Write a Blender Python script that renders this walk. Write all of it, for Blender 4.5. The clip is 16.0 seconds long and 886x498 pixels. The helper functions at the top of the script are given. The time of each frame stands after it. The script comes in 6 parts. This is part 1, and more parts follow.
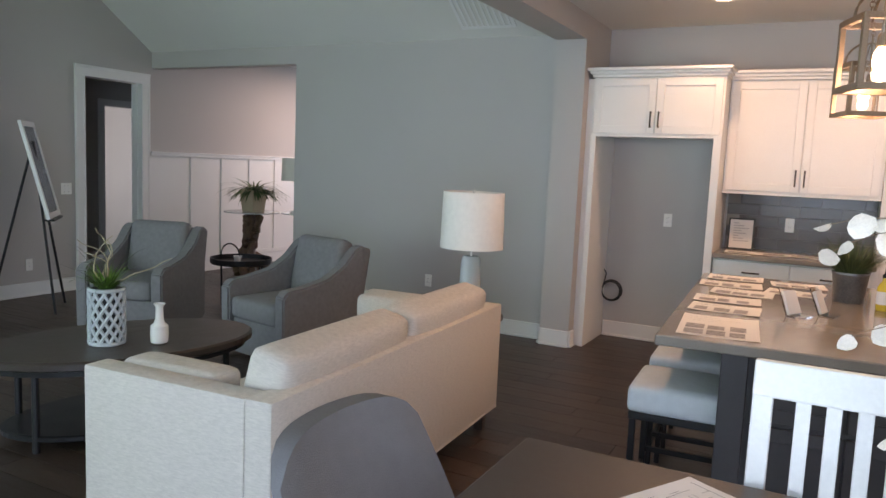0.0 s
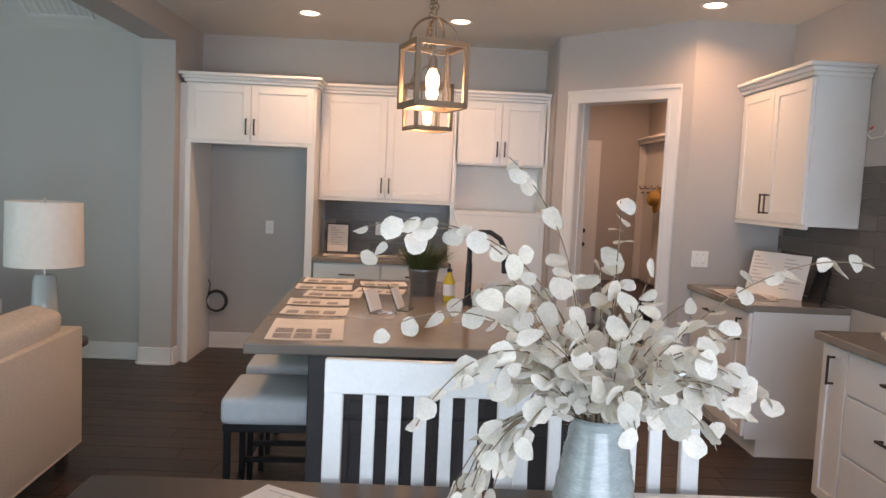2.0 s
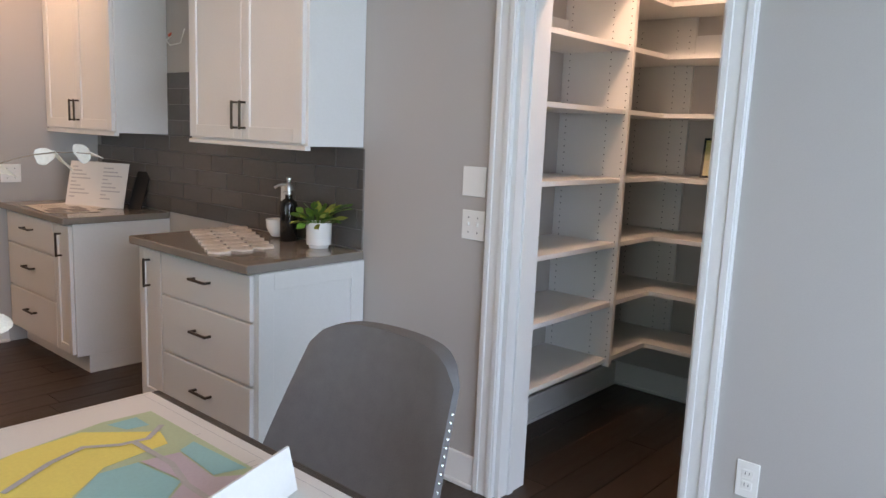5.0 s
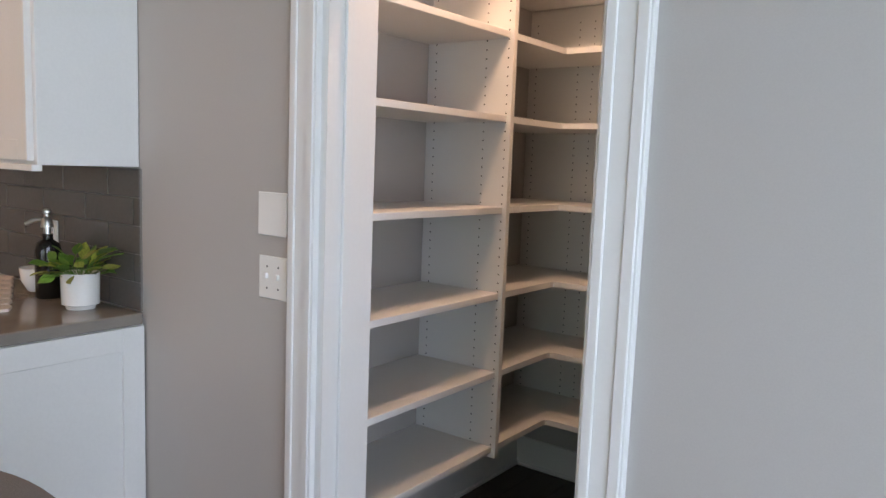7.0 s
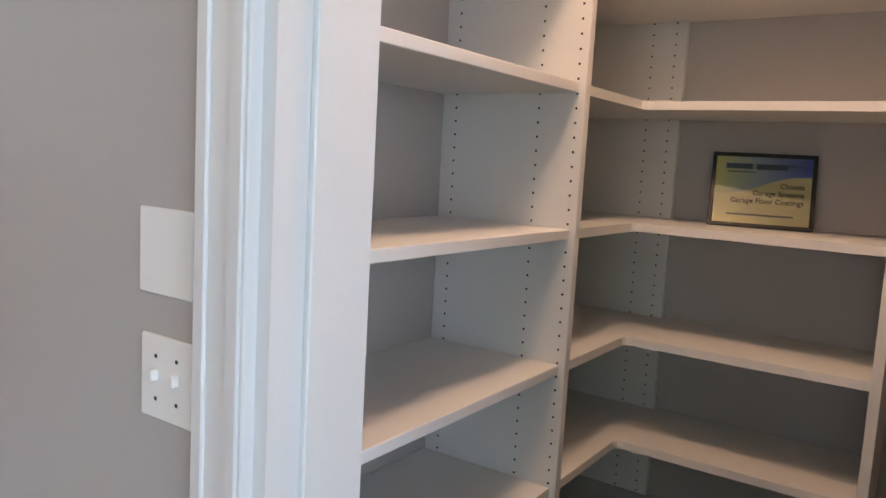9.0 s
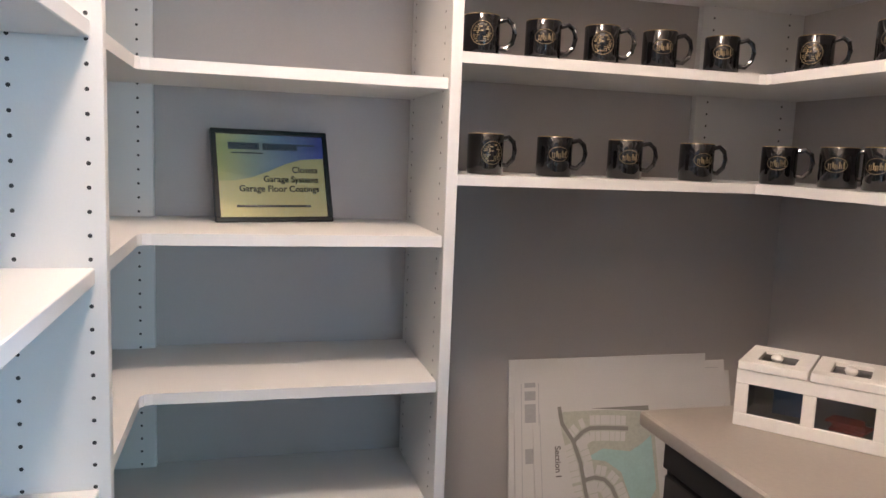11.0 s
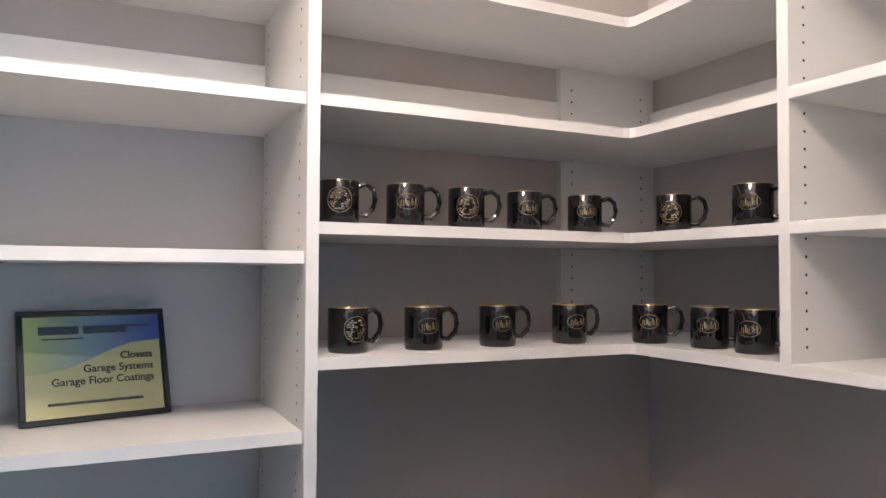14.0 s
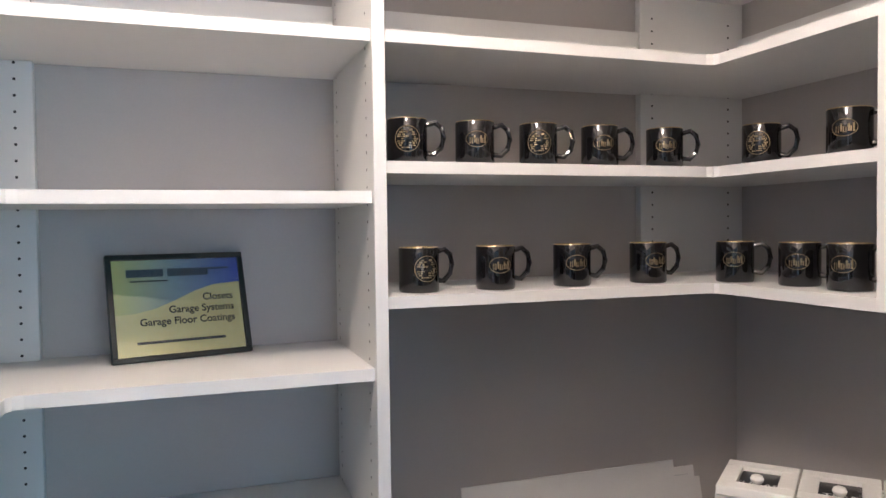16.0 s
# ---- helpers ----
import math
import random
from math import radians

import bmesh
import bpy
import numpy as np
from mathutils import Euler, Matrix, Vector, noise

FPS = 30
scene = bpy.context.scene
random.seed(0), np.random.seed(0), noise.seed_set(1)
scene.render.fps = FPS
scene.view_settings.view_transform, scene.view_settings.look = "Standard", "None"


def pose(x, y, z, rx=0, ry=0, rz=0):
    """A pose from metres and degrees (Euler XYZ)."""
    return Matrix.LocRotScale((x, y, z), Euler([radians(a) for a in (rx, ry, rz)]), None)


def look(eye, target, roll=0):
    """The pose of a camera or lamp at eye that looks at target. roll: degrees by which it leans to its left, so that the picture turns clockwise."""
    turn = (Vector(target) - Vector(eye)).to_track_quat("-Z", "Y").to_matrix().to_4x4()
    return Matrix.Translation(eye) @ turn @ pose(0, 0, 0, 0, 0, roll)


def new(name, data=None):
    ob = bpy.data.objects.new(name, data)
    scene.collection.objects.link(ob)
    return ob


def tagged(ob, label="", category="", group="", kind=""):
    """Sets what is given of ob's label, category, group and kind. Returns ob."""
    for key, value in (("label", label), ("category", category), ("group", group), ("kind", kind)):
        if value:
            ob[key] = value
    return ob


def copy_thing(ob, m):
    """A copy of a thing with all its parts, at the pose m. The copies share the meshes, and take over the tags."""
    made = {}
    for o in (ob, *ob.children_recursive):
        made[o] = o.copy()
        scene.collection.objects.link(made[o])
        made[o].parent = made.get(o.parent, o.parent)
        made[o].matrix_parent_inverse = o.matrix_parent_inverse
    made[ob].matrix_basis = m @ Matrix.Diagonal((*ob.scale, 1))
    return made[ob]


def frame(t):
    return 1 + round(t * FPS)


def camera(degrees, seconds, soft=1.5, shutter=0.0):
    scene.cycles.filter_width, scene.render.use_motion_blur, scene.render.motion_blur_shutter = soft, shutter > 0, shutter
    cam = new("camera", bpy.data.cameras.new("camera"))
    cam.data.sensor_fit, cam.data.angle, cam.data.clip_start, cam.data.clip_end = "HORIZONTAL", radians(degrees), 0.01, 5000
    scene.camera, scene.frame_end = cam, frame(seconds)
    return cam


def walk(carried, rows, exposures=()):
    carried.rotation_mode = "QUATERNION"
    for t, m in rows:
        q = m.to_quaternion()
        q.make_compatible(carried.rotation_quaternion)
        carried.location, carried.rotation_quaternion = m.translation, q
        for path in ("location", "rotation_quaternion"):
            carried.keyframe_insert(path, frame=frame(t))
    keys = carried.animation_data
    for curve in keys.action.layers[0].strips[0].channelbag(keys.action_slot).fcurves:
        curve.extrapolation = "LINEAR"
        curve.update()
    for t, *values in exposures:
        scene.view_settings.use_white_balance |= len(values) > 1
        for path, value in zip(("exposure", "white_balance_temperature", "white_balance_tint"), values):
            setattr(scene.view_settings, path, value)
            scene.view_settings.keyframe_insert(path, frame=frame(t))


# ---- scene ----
# ---- camera ----
cam = camera(62.0, 16.0)
PATH = [
    (0, (0.273, -0.099, 1.51), (-0.646, 1.663, 1.28), 2.5),
    (0.5, (0.292, -0.088, 1.51), (-0.472, 1.748, 1.297), 2.9),
    (1, (0.319, -0.068, 1.512), (-0.218, 1.849, 1.322), 3.1),
    (1.5, (0.345, -0.039, 1.51), (0.104, 1.939, 1.338), 2.8),
    (2, (0.38, -0.023, 1.511), (0.436, 1.97, 1.348), 2.6),
    (2.5, (0.408, -0.012, 1.512), (0.672, 1.964, 1.354), 2.4),
    (3, (0.435, -0.004, 1.508), (0.888, 1.937, 1.345), 2.3),
    (3.5, (0.458, -0.008, 1.503), (1.078, 1.886, 1.336), 2.1),
    (4, (0.496, -0.013, 1.497), (1.364, 1.78, 1.322), 2.2),
    (4.2, (0.511, -0.015, 1.496), (1.507, 1.71, 1.318), 2.1),
    (4.5, (0.545, -0.015, 1.493), (1.732, 1.582, 1.288), 2.3),
    (5, (0.624, -0.003, 1.472), (2.117, 1.29, 1.157), 2.4),
    (5.2, (0.679, 0.01, 1.464), (2.252, 1.193, 1.108), 2.2),
    (7.3, (1.753, 0.323, 1.434), (3.334, 1.532, 1.237), 2.1),
    (7.5, (1.846, 0.361, 1.433), (3.341, 1.674, 1.232), 2.9),
    (8, (2.044, 0.564, 1.412), (3.492, 1.928, 1.208), 3.4),
    (8.2, (2.112, 0.661, 1.412), (3.555, 2.03, 1.201), 3.5),
    (10.3, (2.618, 1.355, 1.444), (4.603, 1.386, 1.198), 2.0),
    (10.5, (2.672, 1.406, 1.446), (4.652, 1.261, 1.204), 1.9),
    (11, (2.777, 1.485, 1.457), (4.693, 0.971, 1.2), 2.3),
    (11.5, (2.853, 1.537, 1.475), (4.61, 0.62, 1.206), 1.4),
    (12, (2.907, 1.521, 1.484), (4.575, 0.462, 1.171), 1.2),
    (12.5, (2.958, 1.439, 1.497), (4.656, 0.43, 1.183), 0.8),
    (13, (2.959, 1.421, 1.532), (4.731, 0.506, 1.377), 0.2),
    (13.5, (2.941, 1.434, 1.554), (4.739, 0.559, 1.536), 0.0),
    (14, (2.936, 1.444, 1.566), (4.738, 0.579, 1.638), 0.3),
    (14.5, (2.946, 1.441, 1.566), (4.747, 0.575, 1.645), 0.5),
    (15, (2.943, 1.439, 1.567), (4.759, 0.608, 1.671), 0.5),
    (15.5, (2.941, 1.432, 1.56), (4.817, 0.744, 1.632), 0.1),
    (16, (2.944, 1.407, 1.543), (4.834, 0.758, 1.482), -0.7),
]

walk(cam, [(t, look(e, p, r)) for t, e, p, r in PATH], ((0, 0.02, 8000, 36), (2.5, -0.22, 8250, 37), (5.0, -0.25, 8150, 34), (8.2, -0.30, 8700, 36), (10.3, 0.36, 6600, 26), (11.6, 1.00, 5900, 21), (12.9, 1.08, 5600, 19), (14.0, 0.58, 5600, 18), (15.2, 0.56, 5600, 18), (16, 0.70, 5600, 18)))

# ---- world and light ----
world = bpy.data.worlds.new("sky_world")
scene.world = world
world.use_nodes = True
wn = world.node_tree
sky = wn.nodes.new("ShaderNodeTexSky")
sky.sky_type, sky.sun_disc = "NISHITA", False
sky.sun_elevation, sky.sun_rotation = radians(48), radians(60)
wn.links.new(sky.outputs[0], wn.nodes["Background"].inputs[0])
wn.nodes["Background"].inputs[1].default_value = 0.12


def lamp(name, kind, energy, color, m, size=0.2, size_y=None, spread=None):
    d = bpy.data.lights.new(name, kind)
    d.energy, d.color = energy, color
    if kind == "AREA":
        d.size = size
        if size_y:
            d.shape, d.size_y = "RECTANGLE", size_y
        else:
            d.shape = "DISK"
        if spread:
            d.spread = radians(spread)
    elif kind == "POINT":
        d.shadow_soft_size = size
    elif kind == "SUN":
        d.angle = size
    ob = new(name, d)
    ob.matrix_world = m
    return ob


DAY, WARM = (0.43, 0.68, 1.0), (1.0, 0.69, 0.42)
lamp("sun", "SUN", 2.0, (1.0, 0.95, 0.88), pose(0, 0, 20, 42, 0, 120), radians(0.5))
# sky light in the window openings, tilted down, and the lawn's green light thrown up through them
LAWN = (0.40, 1.0, 0.55)
for eye, aim, wide, tall, sky_power, lawn_power in (
        ((0.9, -1.70, 1.25), (0.0, 1.0), 2.6, 2.2, 170, 24),
        ((-4.2, -1.70, 1.45), (0.0, 1.0), 2.8, 1.9, 70, 46),
        # lamp in the unseen west window, sending daylight towards the pantry
        ((-6.75, 0.2, 1.45), (1.0, 0.0), 2.8, 1.9, 78, 15),
        # lamp in the unseen foyer opening, added for the brightness there
        ((-5.2, 10.94, 1.6), (0.0, -1.0), 1.8, 1.7, 44, 4)):
    lamp("window_light", "AREA", sky_power, DAY, look(eye, (eye[0] + aim[0], eye[1] + aim[1], eye[2] - 0.35)), wide, tall)
    lamp("lawn_light", "AREA", lawn_power, LAWN, look(eye, (eye[0] + aim[0], eye[1] + aim[1], eye[2] + 0.55)), wide, tall)
# ceiling lamps
# the last two cans are out of view, added to light island and dining side
CANS = [(-0.525, 5.575), (0.593, 5.6), (2.186, 4.765), (-0.5, 3.4), (1.5, 2.4)]
for cx, cy in CANS:
    lamp("can_light", "AREA", 8.5, WARM, pose(cx, cy, 2.735), 0.13, spread=150)
PENDANTS = [(0.393, 3.3), (0.375, 4.6)]
for cx, cy in PENDANTS:
    lamp("pendant_light", "POINT", 8, WARM, pose(cx, cy, 1.93), 0.03)
lamp("pantry_light", "POINT", 34, (1.0, 0.81, 0.60), pose(3.45, 1.35, 2.52), 0.09)
# fill lamp without a fixture, added for the mudroom's warm light
lamp("mudroom_fill", "AREA", 15, (1.0, 0.68, 0.44), pose(2.4, 7.4, 2.7), 0.2)
# daylight lamp in the bedroom's unseen window opening, brightening the hallway doorway
lamp("bedroom_daylight", "AREA", 24, (0.72, 0.88, 1.0), look((-9.4, 5.35, 1.5), (-9.6, 6.4, 1.3)), 1.2, 1.3)
# fill lamp without a fixture, added to brighten the foyer wall
lamp("foyer_fill", "AREA", 46, (1.0, 0.92, 0.83), pose(-5.4, 8.6, 2.75), 0.3)

# ---- materials ----
def mat(name, color, rough=0.5, metal=0.0, var=0.08, scale=6.0, fine=120.0, bump=0.05, spec=0.5, stretch=(1, 1, 1), emit=None, strength=1.0, coat=0.0, rnd=0.0, rough_var=0.1, bdist=0.004):
    m = bpy.data.materials.new(name)
    m.use_nodes = True
    t = m.node_tree
    b = t.nodes["Principled BSDF"]
    b.inputs["Metallic"].default_value = metal
    b.inputs["Specular IOR Level"].default_value = spec
    b.inputs["Coat Weight"].default_value = coat
    co = t.nodes.new("ShaderNodeTexCoord")
    mp = t.nodes.new("ShaderNodeMapping")
    mp.inputs["Scale"].default_value = stretch
    t.links.new(co.outputs["Object"], mp.inputs["Vector"])
    n1, n2 = t.nodes.new("ShaderNodeTexNoise"), t.nodes.new("ShaderNodeTexNoise")
    n1.inputs["Scale"].default_value, n2.inputs["Scale"].default_value = scale, fine
    n1.inputs["Detail"].default_value, n2.inputs["Detail"].default_value = 4, 3
    for n in (n1, n2):
        t.links.new(mp.outputs[0], n.inputs["Vector"])
    mix = t.nodes.new("ShaderNodeMath")
    mix.operation = "ADD"
    t.links.new(n1.outputs["Fac"], mix.inputs[0])
    t.links.new(n2.outputs["Fac"], mix.inputs[1])
    rng = t.nodes.new("ShaderNodeMapRange")
    rng.inputs["From Min"].default_value, rng.inputs["From Max"].default_value = 0.6, 1.4
    rng.inputs["To Min"].default_value, rng.inputs["To Max"].default_value = 1 - var, 1 + var
    t.links.new(mix.outputs[0], rng.inputs["Value"])
    mul = t.nodes.new("ShaderNodeVectorMath")
    mul.operation = "SCALE"
    mul.inputs[0].default_value = color
    last = rng.outputs[0]
    if rnd:
        info = t.nodes.new("ShaderNodeObjectInfo")
        geo = t.nodes.new("ShaderNodeNewGeometry")
        add = t.nodes.new("ShaderNodeMath")
        add.operation = "ADD"
        t.links.new(info.outputs["Random"], add.inputs[0])
        t.links.new(geo.outputs["Random Per Island"], add.inputs[1])
        fr = t.nodes.new("ShaderNodeMath")
        fr.operation = "FRACT"
        t.links.new(add.outputs[0], fr.inputs[0])
        r2 = t.nodes.new("ShaderNodeMapRange")
        r2.inputs["To Min"].default_value, r2.inputs["To Max"].default_value = 1 - rnd, 1 + rnd
        t.links.new(fr.outputs[0], r2.inputs["Value"])
        m2 = t.nodes.new("ShaderNodeMath")
        m2.operation = "MULTIPLY"
        t.links.new(last, m2.inputs[0])
        t.links.new(r2.outputs[0], m2.inputs[1])
        last = m2.outputs[0]
    t.links.new(last, mul.inputs["Scale"])
    t.links.new(mul.outputs[0], b.inputs["Base Color"])
    rr = t.nodes.new("ShaderNodeMapRange")
    rr.inputs["To Min"].default_value, rr.inputs["To Max"].default_value = max(0.02, rough - rough_var), min(1, rough + rough_var)
    t.links.new(n1.outputs["Fac"], rr.inputs["Value"])
    t.links.new(rr.outputs[0], b.inputs["Roughness"])
    if bump:
        bp = t.nodes.new("ShaderNodeBump")
        bp.inputs["Strength"].default_value, bp.inputs["Distance"].default_value = bump, bdist
        t.links.new(n2.outputs["Fac"], bp.inputs["Height"])
        t.links.new(bp.outputs[0], b.inputs["Normal"])
    if emit:
        b.inputs["Emission Color"].default_value = (*emit, 1)
        b.inputs["Emission Strength"].default_value = strength
    return m


def glassy(name, color=(1, 1, 1), rough=0.02, trans=1.0):
    m = bpy.data.materials.new(name)
    m.use_nodes = True
    b = m.node_tree.nodes["Principled BSDF"]
    b.inputs["Base Color"].default_value = (*color, 1)
    b.inputs["Transmission Weight"].default_value = trans
    b.inputs["Roughness"].default_value = rough
    b.inputs["IOR"].default_value = 1.45
    return m


WALL = mat("wall_paint", (0.455, 0.43, 0.412), 0.55, var=0.03, scale=1.5, fine=260, bump=0.12, bdist=0.002, spec=0.35)
CEIL = mat("ceiling_paint", (0.66, 0.65, 0.62), 0.85, var=0.03, scale=1.5, fine=180, bump=0.15)
TRIM = mat("trim_paint", (0.72, 0.72, 0.71), 0.35, var=0.02, scale=3, fine=90, bump=0.02)
CAB = mat("cabinet_paint", (0.74, 0.735, 0.715), 0.38, var=0.03, scale=4, fine=110, bump=0.03)
MELA = mat("melamine", (0.71, 0.71, 0.70), 0.42, var=0.02, scale=5, fine=300, bump=0.04)
EDGE = mat("melamine_edge", (0.83, 0.82, 0.80), 0.3, var=0.02, bump=0.0)
PLANK = mat("floor_plank", (0.038, 0.023, 0.016), 0.40, var=0.45, scale=3.0, fine=26, bump=0.25, stretch=(1, 9, 9), rnd=0.35, rough_var=0.14)
SUBFLOOR = mat("floor_joint", (0.012, 0.008, 0.006), 0.8)
TILE = mat("backsplash_tile", (0.105, 0.093, 0.085), 0.24, var=0.12, scale=9, fine=60, bump=0.06, rnd=0.14)
GROUT = mat("tile_grout", (0.21, 0.19, 0.175), 0.9, bump=0.1)
QUARTZ = mat("quartz_counter", (0.235, 0.205, 0.178), 0.12, var=0.1, scale=14, fine=330, bump=0.0, rough_var=0.05)
DARKCAB = mat("island_paint", (0.036, 0.033, 0.036), 0.42, var=0.1, scale=5, fine=80, bump=0.04)
METAL = mat("bronze_handle", (0.075, 0.06, 0.05), 0.38, metal=0.85, var=0.1, bump=0.0)
BLACK = mat("black_metal", (0.02, 0.02, 0.022), 0.42, metal=0.5, var=0.2, bump=0.02)
STEEL = mat("brushed_steel", (0.62, 0.60, 0.58), 0.3, metal=1.0, var=0.05, stretch=(1, 1, 20), bump=0.02)
PLATE = mat("switch_plastic", (0.82, 0.81, 0.78), 0.3, var=0.01, bump=0.0)
SLOT = mat("slot_dark", (0.03, 0.03, 0.03), 0.7, bump=0.0)
PAPER = mat("paper", (0.66, 0.65, 0.63), 0.7, var=0.03, scale=10, fine=200, bump=0.03)
INK = mat("ink_grey", (0.17, 0.17, 0.18), 0.7, var=0.1, bump=0)
INKSOFT = mat("ink_soft", (0.42, 0.42, 0.43), 0.7, var=0.1, bump=0)
LAMPGLOW = mat("lamp_lens", (0.9, 0.9, 0.85), 0.4, emit=(1.0, 0.78, 0.52), strength=14, bump=0)
GLASS = glassy("clear_glass")

# ---- mesh helpers ----
def bm_box(bm, x0, y0, z0, x1, y1, z1, bev=0.0, seg=1, m=None):
    r = bmesh.ops.create_cube(bm, size=1.0)
    vs = r["verts"]
    bmesh.ops.scale(bm, vec=(abs(x1 - x0), abs(y1 - y0), abs(z1 - z0)), verts=vs)
    bmesh.ops.translate(bm, vec=((x0 + x1) / 2, (y0 + y1) / 2, (z0 + z1) / 2), verts=vs)
    if bev:
        es = list({e for v in vs for e in v.link_edges})
        rb = bmesh.ops.bevel(bm, geom=es, offset=bev, segments=seg, affect="EDGES", profile=0.6)
        vs = list({v for f in rb["faces"] for v in f.verts} | {v for v in vs if v.is_valid})
    if m is not None:
        bmesh.ops.transform(bm, matrix=m, verts=vs)
    return vs


def box(x0, y0, z0, x1, y1, z1, bev=0.0, seg=1):
    bm = bmesh.new()
    bm_box(bm, x0, y0, z0, x1, y1, z1, bev, seg)
    return bm


def boxes(*bs, bev=0.0):
    bm = bmesh.new()
    for b in bs:
        bm_box(bm, *b, bev=bev)
    return bm


def lathe(profile, n=28, cap=True):
    """profile: (radius, z) from the bottom up."""
    bm = bmesh.new()
    rings = [[bm.verts.new((r * math.cos(2 * math.pi * i / n), r * math.sin(2 * math.pi * i / n), z)) for i in range(n)] for r, z in profile]
    for a, b in zip(rings, rings[1:]):
        for i in range(n):
            bm.faces.new((a[i], a[(i + 1) % n], b[(i + 1) % n], b[i]))
    if cap:
        bm.faces.new(reversed(rings[0]))
        bm.faces.new(rings[-1])
    return bm


def tube(points, r, n=8, bm=None, r1=None):
    bm = bm or bmesh.new()
    ps = [Vector(p) for p in points]
    rings = []
    for i, p in enumerate(ps):
        d = (ps[min(i + 1, len(ps) - 1)] - ps[max(i - 1, 0)]).normalized()
        a = d.cross(Vector((0, 0, 1)) if abs(d.z) < 0.9 else Vector((1, 0, 0))).normalized()
        b = d.cross(a)
        rad = r if r1 is None else r + (r1 - r) * i / (len(ps) - 1)
        rings.append([bm.verts.new(p + rad * (math.cos(2 * math.pi * k / n) * a + math.sin(2 * math.pi * k / n) * b)) for k in range(n)])
    for a, b in zip(rings, rings[1:]):
        for k in range(n):
            bm.faces.new((a[k], a[(k + 1) % n], b[(k + 1) % n], b[k]))
    bm.faces.new(reversed(rings[0]))
    bm.faces.new(rings[-1])
    bmesh.ops.recalc_face_normals(bm, faces=bm.faces)
    return bm


def ring(c, r, thick, axis="z", n=28, k=8, a0=0, a1=360):
    pts = []
    for i in range(n + 1):
        a = radians(a0 + (a1 - a0) * i / n)
        u, v = r * math.cos(a), r * math.sin(a)
        pts.append({"z": (c[0] + u, c[1] + v, c[2]), "y": (c[0] + u, c[1], c[2] + v), "x": (c[0], c[1] + u, c[2] + v)}[axis])
    return tube(pts, thick, k)


def finish(bm, name, material, smooth=False):
    me = bpy.data.meshes.new(name)
    bm.to_mesh(me)
    bm.free()
    me.materials.append(material)
    if smooth:
        for p in me.polygons:
            p.use_smooth = True
        me.set_sharp_from_angle(angle=radians(35))
    return me


def part(name, bm, material, parent, label="", smooth=False):
    ob = new(name, finish(bm, name, material, smooth))
    ob.parent = parent
    if label:
        tagged(ob, label)
    return ob


def thing(name, loc, label, category, rz=0.0, group="", kind=""):
    ob = new(name)
    ob.empty_display_size = 0.1
    ob.matrix_world = pose(*loc, 0, 0, rz)
    return tagged(ob, label, category, group, kind)


def solid(name, bm, material, label, category, loc=(0, 0, 0), rz=0.0, group="", kind="", smooth=False):
    ob = new(name, finish(bm, name, material, smooth))
    ob.matrix_world = pose(*loc, 0, 0, rz)
    return tagged(ob, label, category, group, kind)


def struct(name, bm, material, label, category="wall"):
    return solid(name, bm, material, label, category, kind="structure")


def share(name, mesh, parent, m):
    ob = new(name, mesh)
    ob.parent = parent
    ob.matrix_basis = m
    return ob

# ---- large structure ----
XR, YB, ZC = 2.922, 6.57, 2.76
XL, YL = -6.8, 6.0
YS = -1.75


def wall_mesh(axis, p0, p1, a0, a1, z0, z1, holes=()):
    """A wall of thickness p0..p1 along axis from a0 to a1, with holes (a0, a1, z0, z1)."""
    bm = bmesh.new()
    cuts = sorted({a0, a1, *[h[0] for h in holes], *[h[1] for h in holes]})
    for u, v in zip(cuts, cuts[1:]):
        spans = [(z0, z1)]
        for h in holes:
            if h[0] <= u and v <= h[1]:
                spans = [s for lo, hi in spans for s in ((lo, min(hi, h[2])), (max(lo, h[3]), hi)) if s[1] - s[0] > 1e-4]
        for lo, hi in spans:
            if axis == "x":
                bm_box(bm, u, p0, lo, v, p1, hi)
            else:
                bm_box(bm, p0, u, lo, p1, v, hi)
    return bm


PD0, PD1, PDZ = 0.888, 1.636, 2.025
struct("wall_east", wall_mesh("y", XR, XR + 0.16, YS, 5.17, 0, ZC, [(PD0 - 0.02, PD1 + 0.046, -0.01, PDZ + 0.02)]), WALL, "greige painted wall with a doorway to the pantry")
struct("wall_nook", wall_mesh("x", 5.17, 5.31, 2.23, XR + 0.14, 0, ZC), WALL, "short greige painted wall beside the kitchen cabinets")
# diagonal wall with the mudroom doorway, drawn along x then turned
DIAG_A, DIAG_B = Vector((1.481, 5.920, 0)), Vector((2.231, 5.17, 0))
DLEN = (DIAG_B - DIAG_A).length
HD0, HD1, HDZ = 0.125, 0.88, 2.225
dw = struct("wall_diagonal", wall_mesh("x", 0, 0.13, -0.09, DLEN, 0, ZC, [(HD0 - 0.02, HD1 + 0.02, -0.01, HDZ + 0.02)]), WALL, "diagonal greige wall with a doorway to the mudroom")
DIAG = pose(DIAG_A.x, DIAG_A.y, 0, 0, 0, -45)
dw.matrix_world = DIAG
struct("wall_return", wall_mesh("y", 1.414, 1.54, 6.06, YB + 0.14, 0, ZC), WALL, "narrow greige wall beside the oven cabinet")
struct("wall_north", wall_mesh("x", YB, YB + 0.14, -1.60, 1.414, 0, ZC), WALL, "greige kitchen wall behind the cabinets")
struct("wall_stub", box(-1.86, 5.86, 0, -1.60, YB + 0.14, ZC), WALL, "wall end like a pillar between living room and kitchen")
struct("wall_living", wall_mesh("x", YL, YL + 0.14, XL, -1.86, 0, 2.9, [(XL, -4.69, -0.01, 2.455)]), WALL, "greige living room wall with a wide cased-free opening")
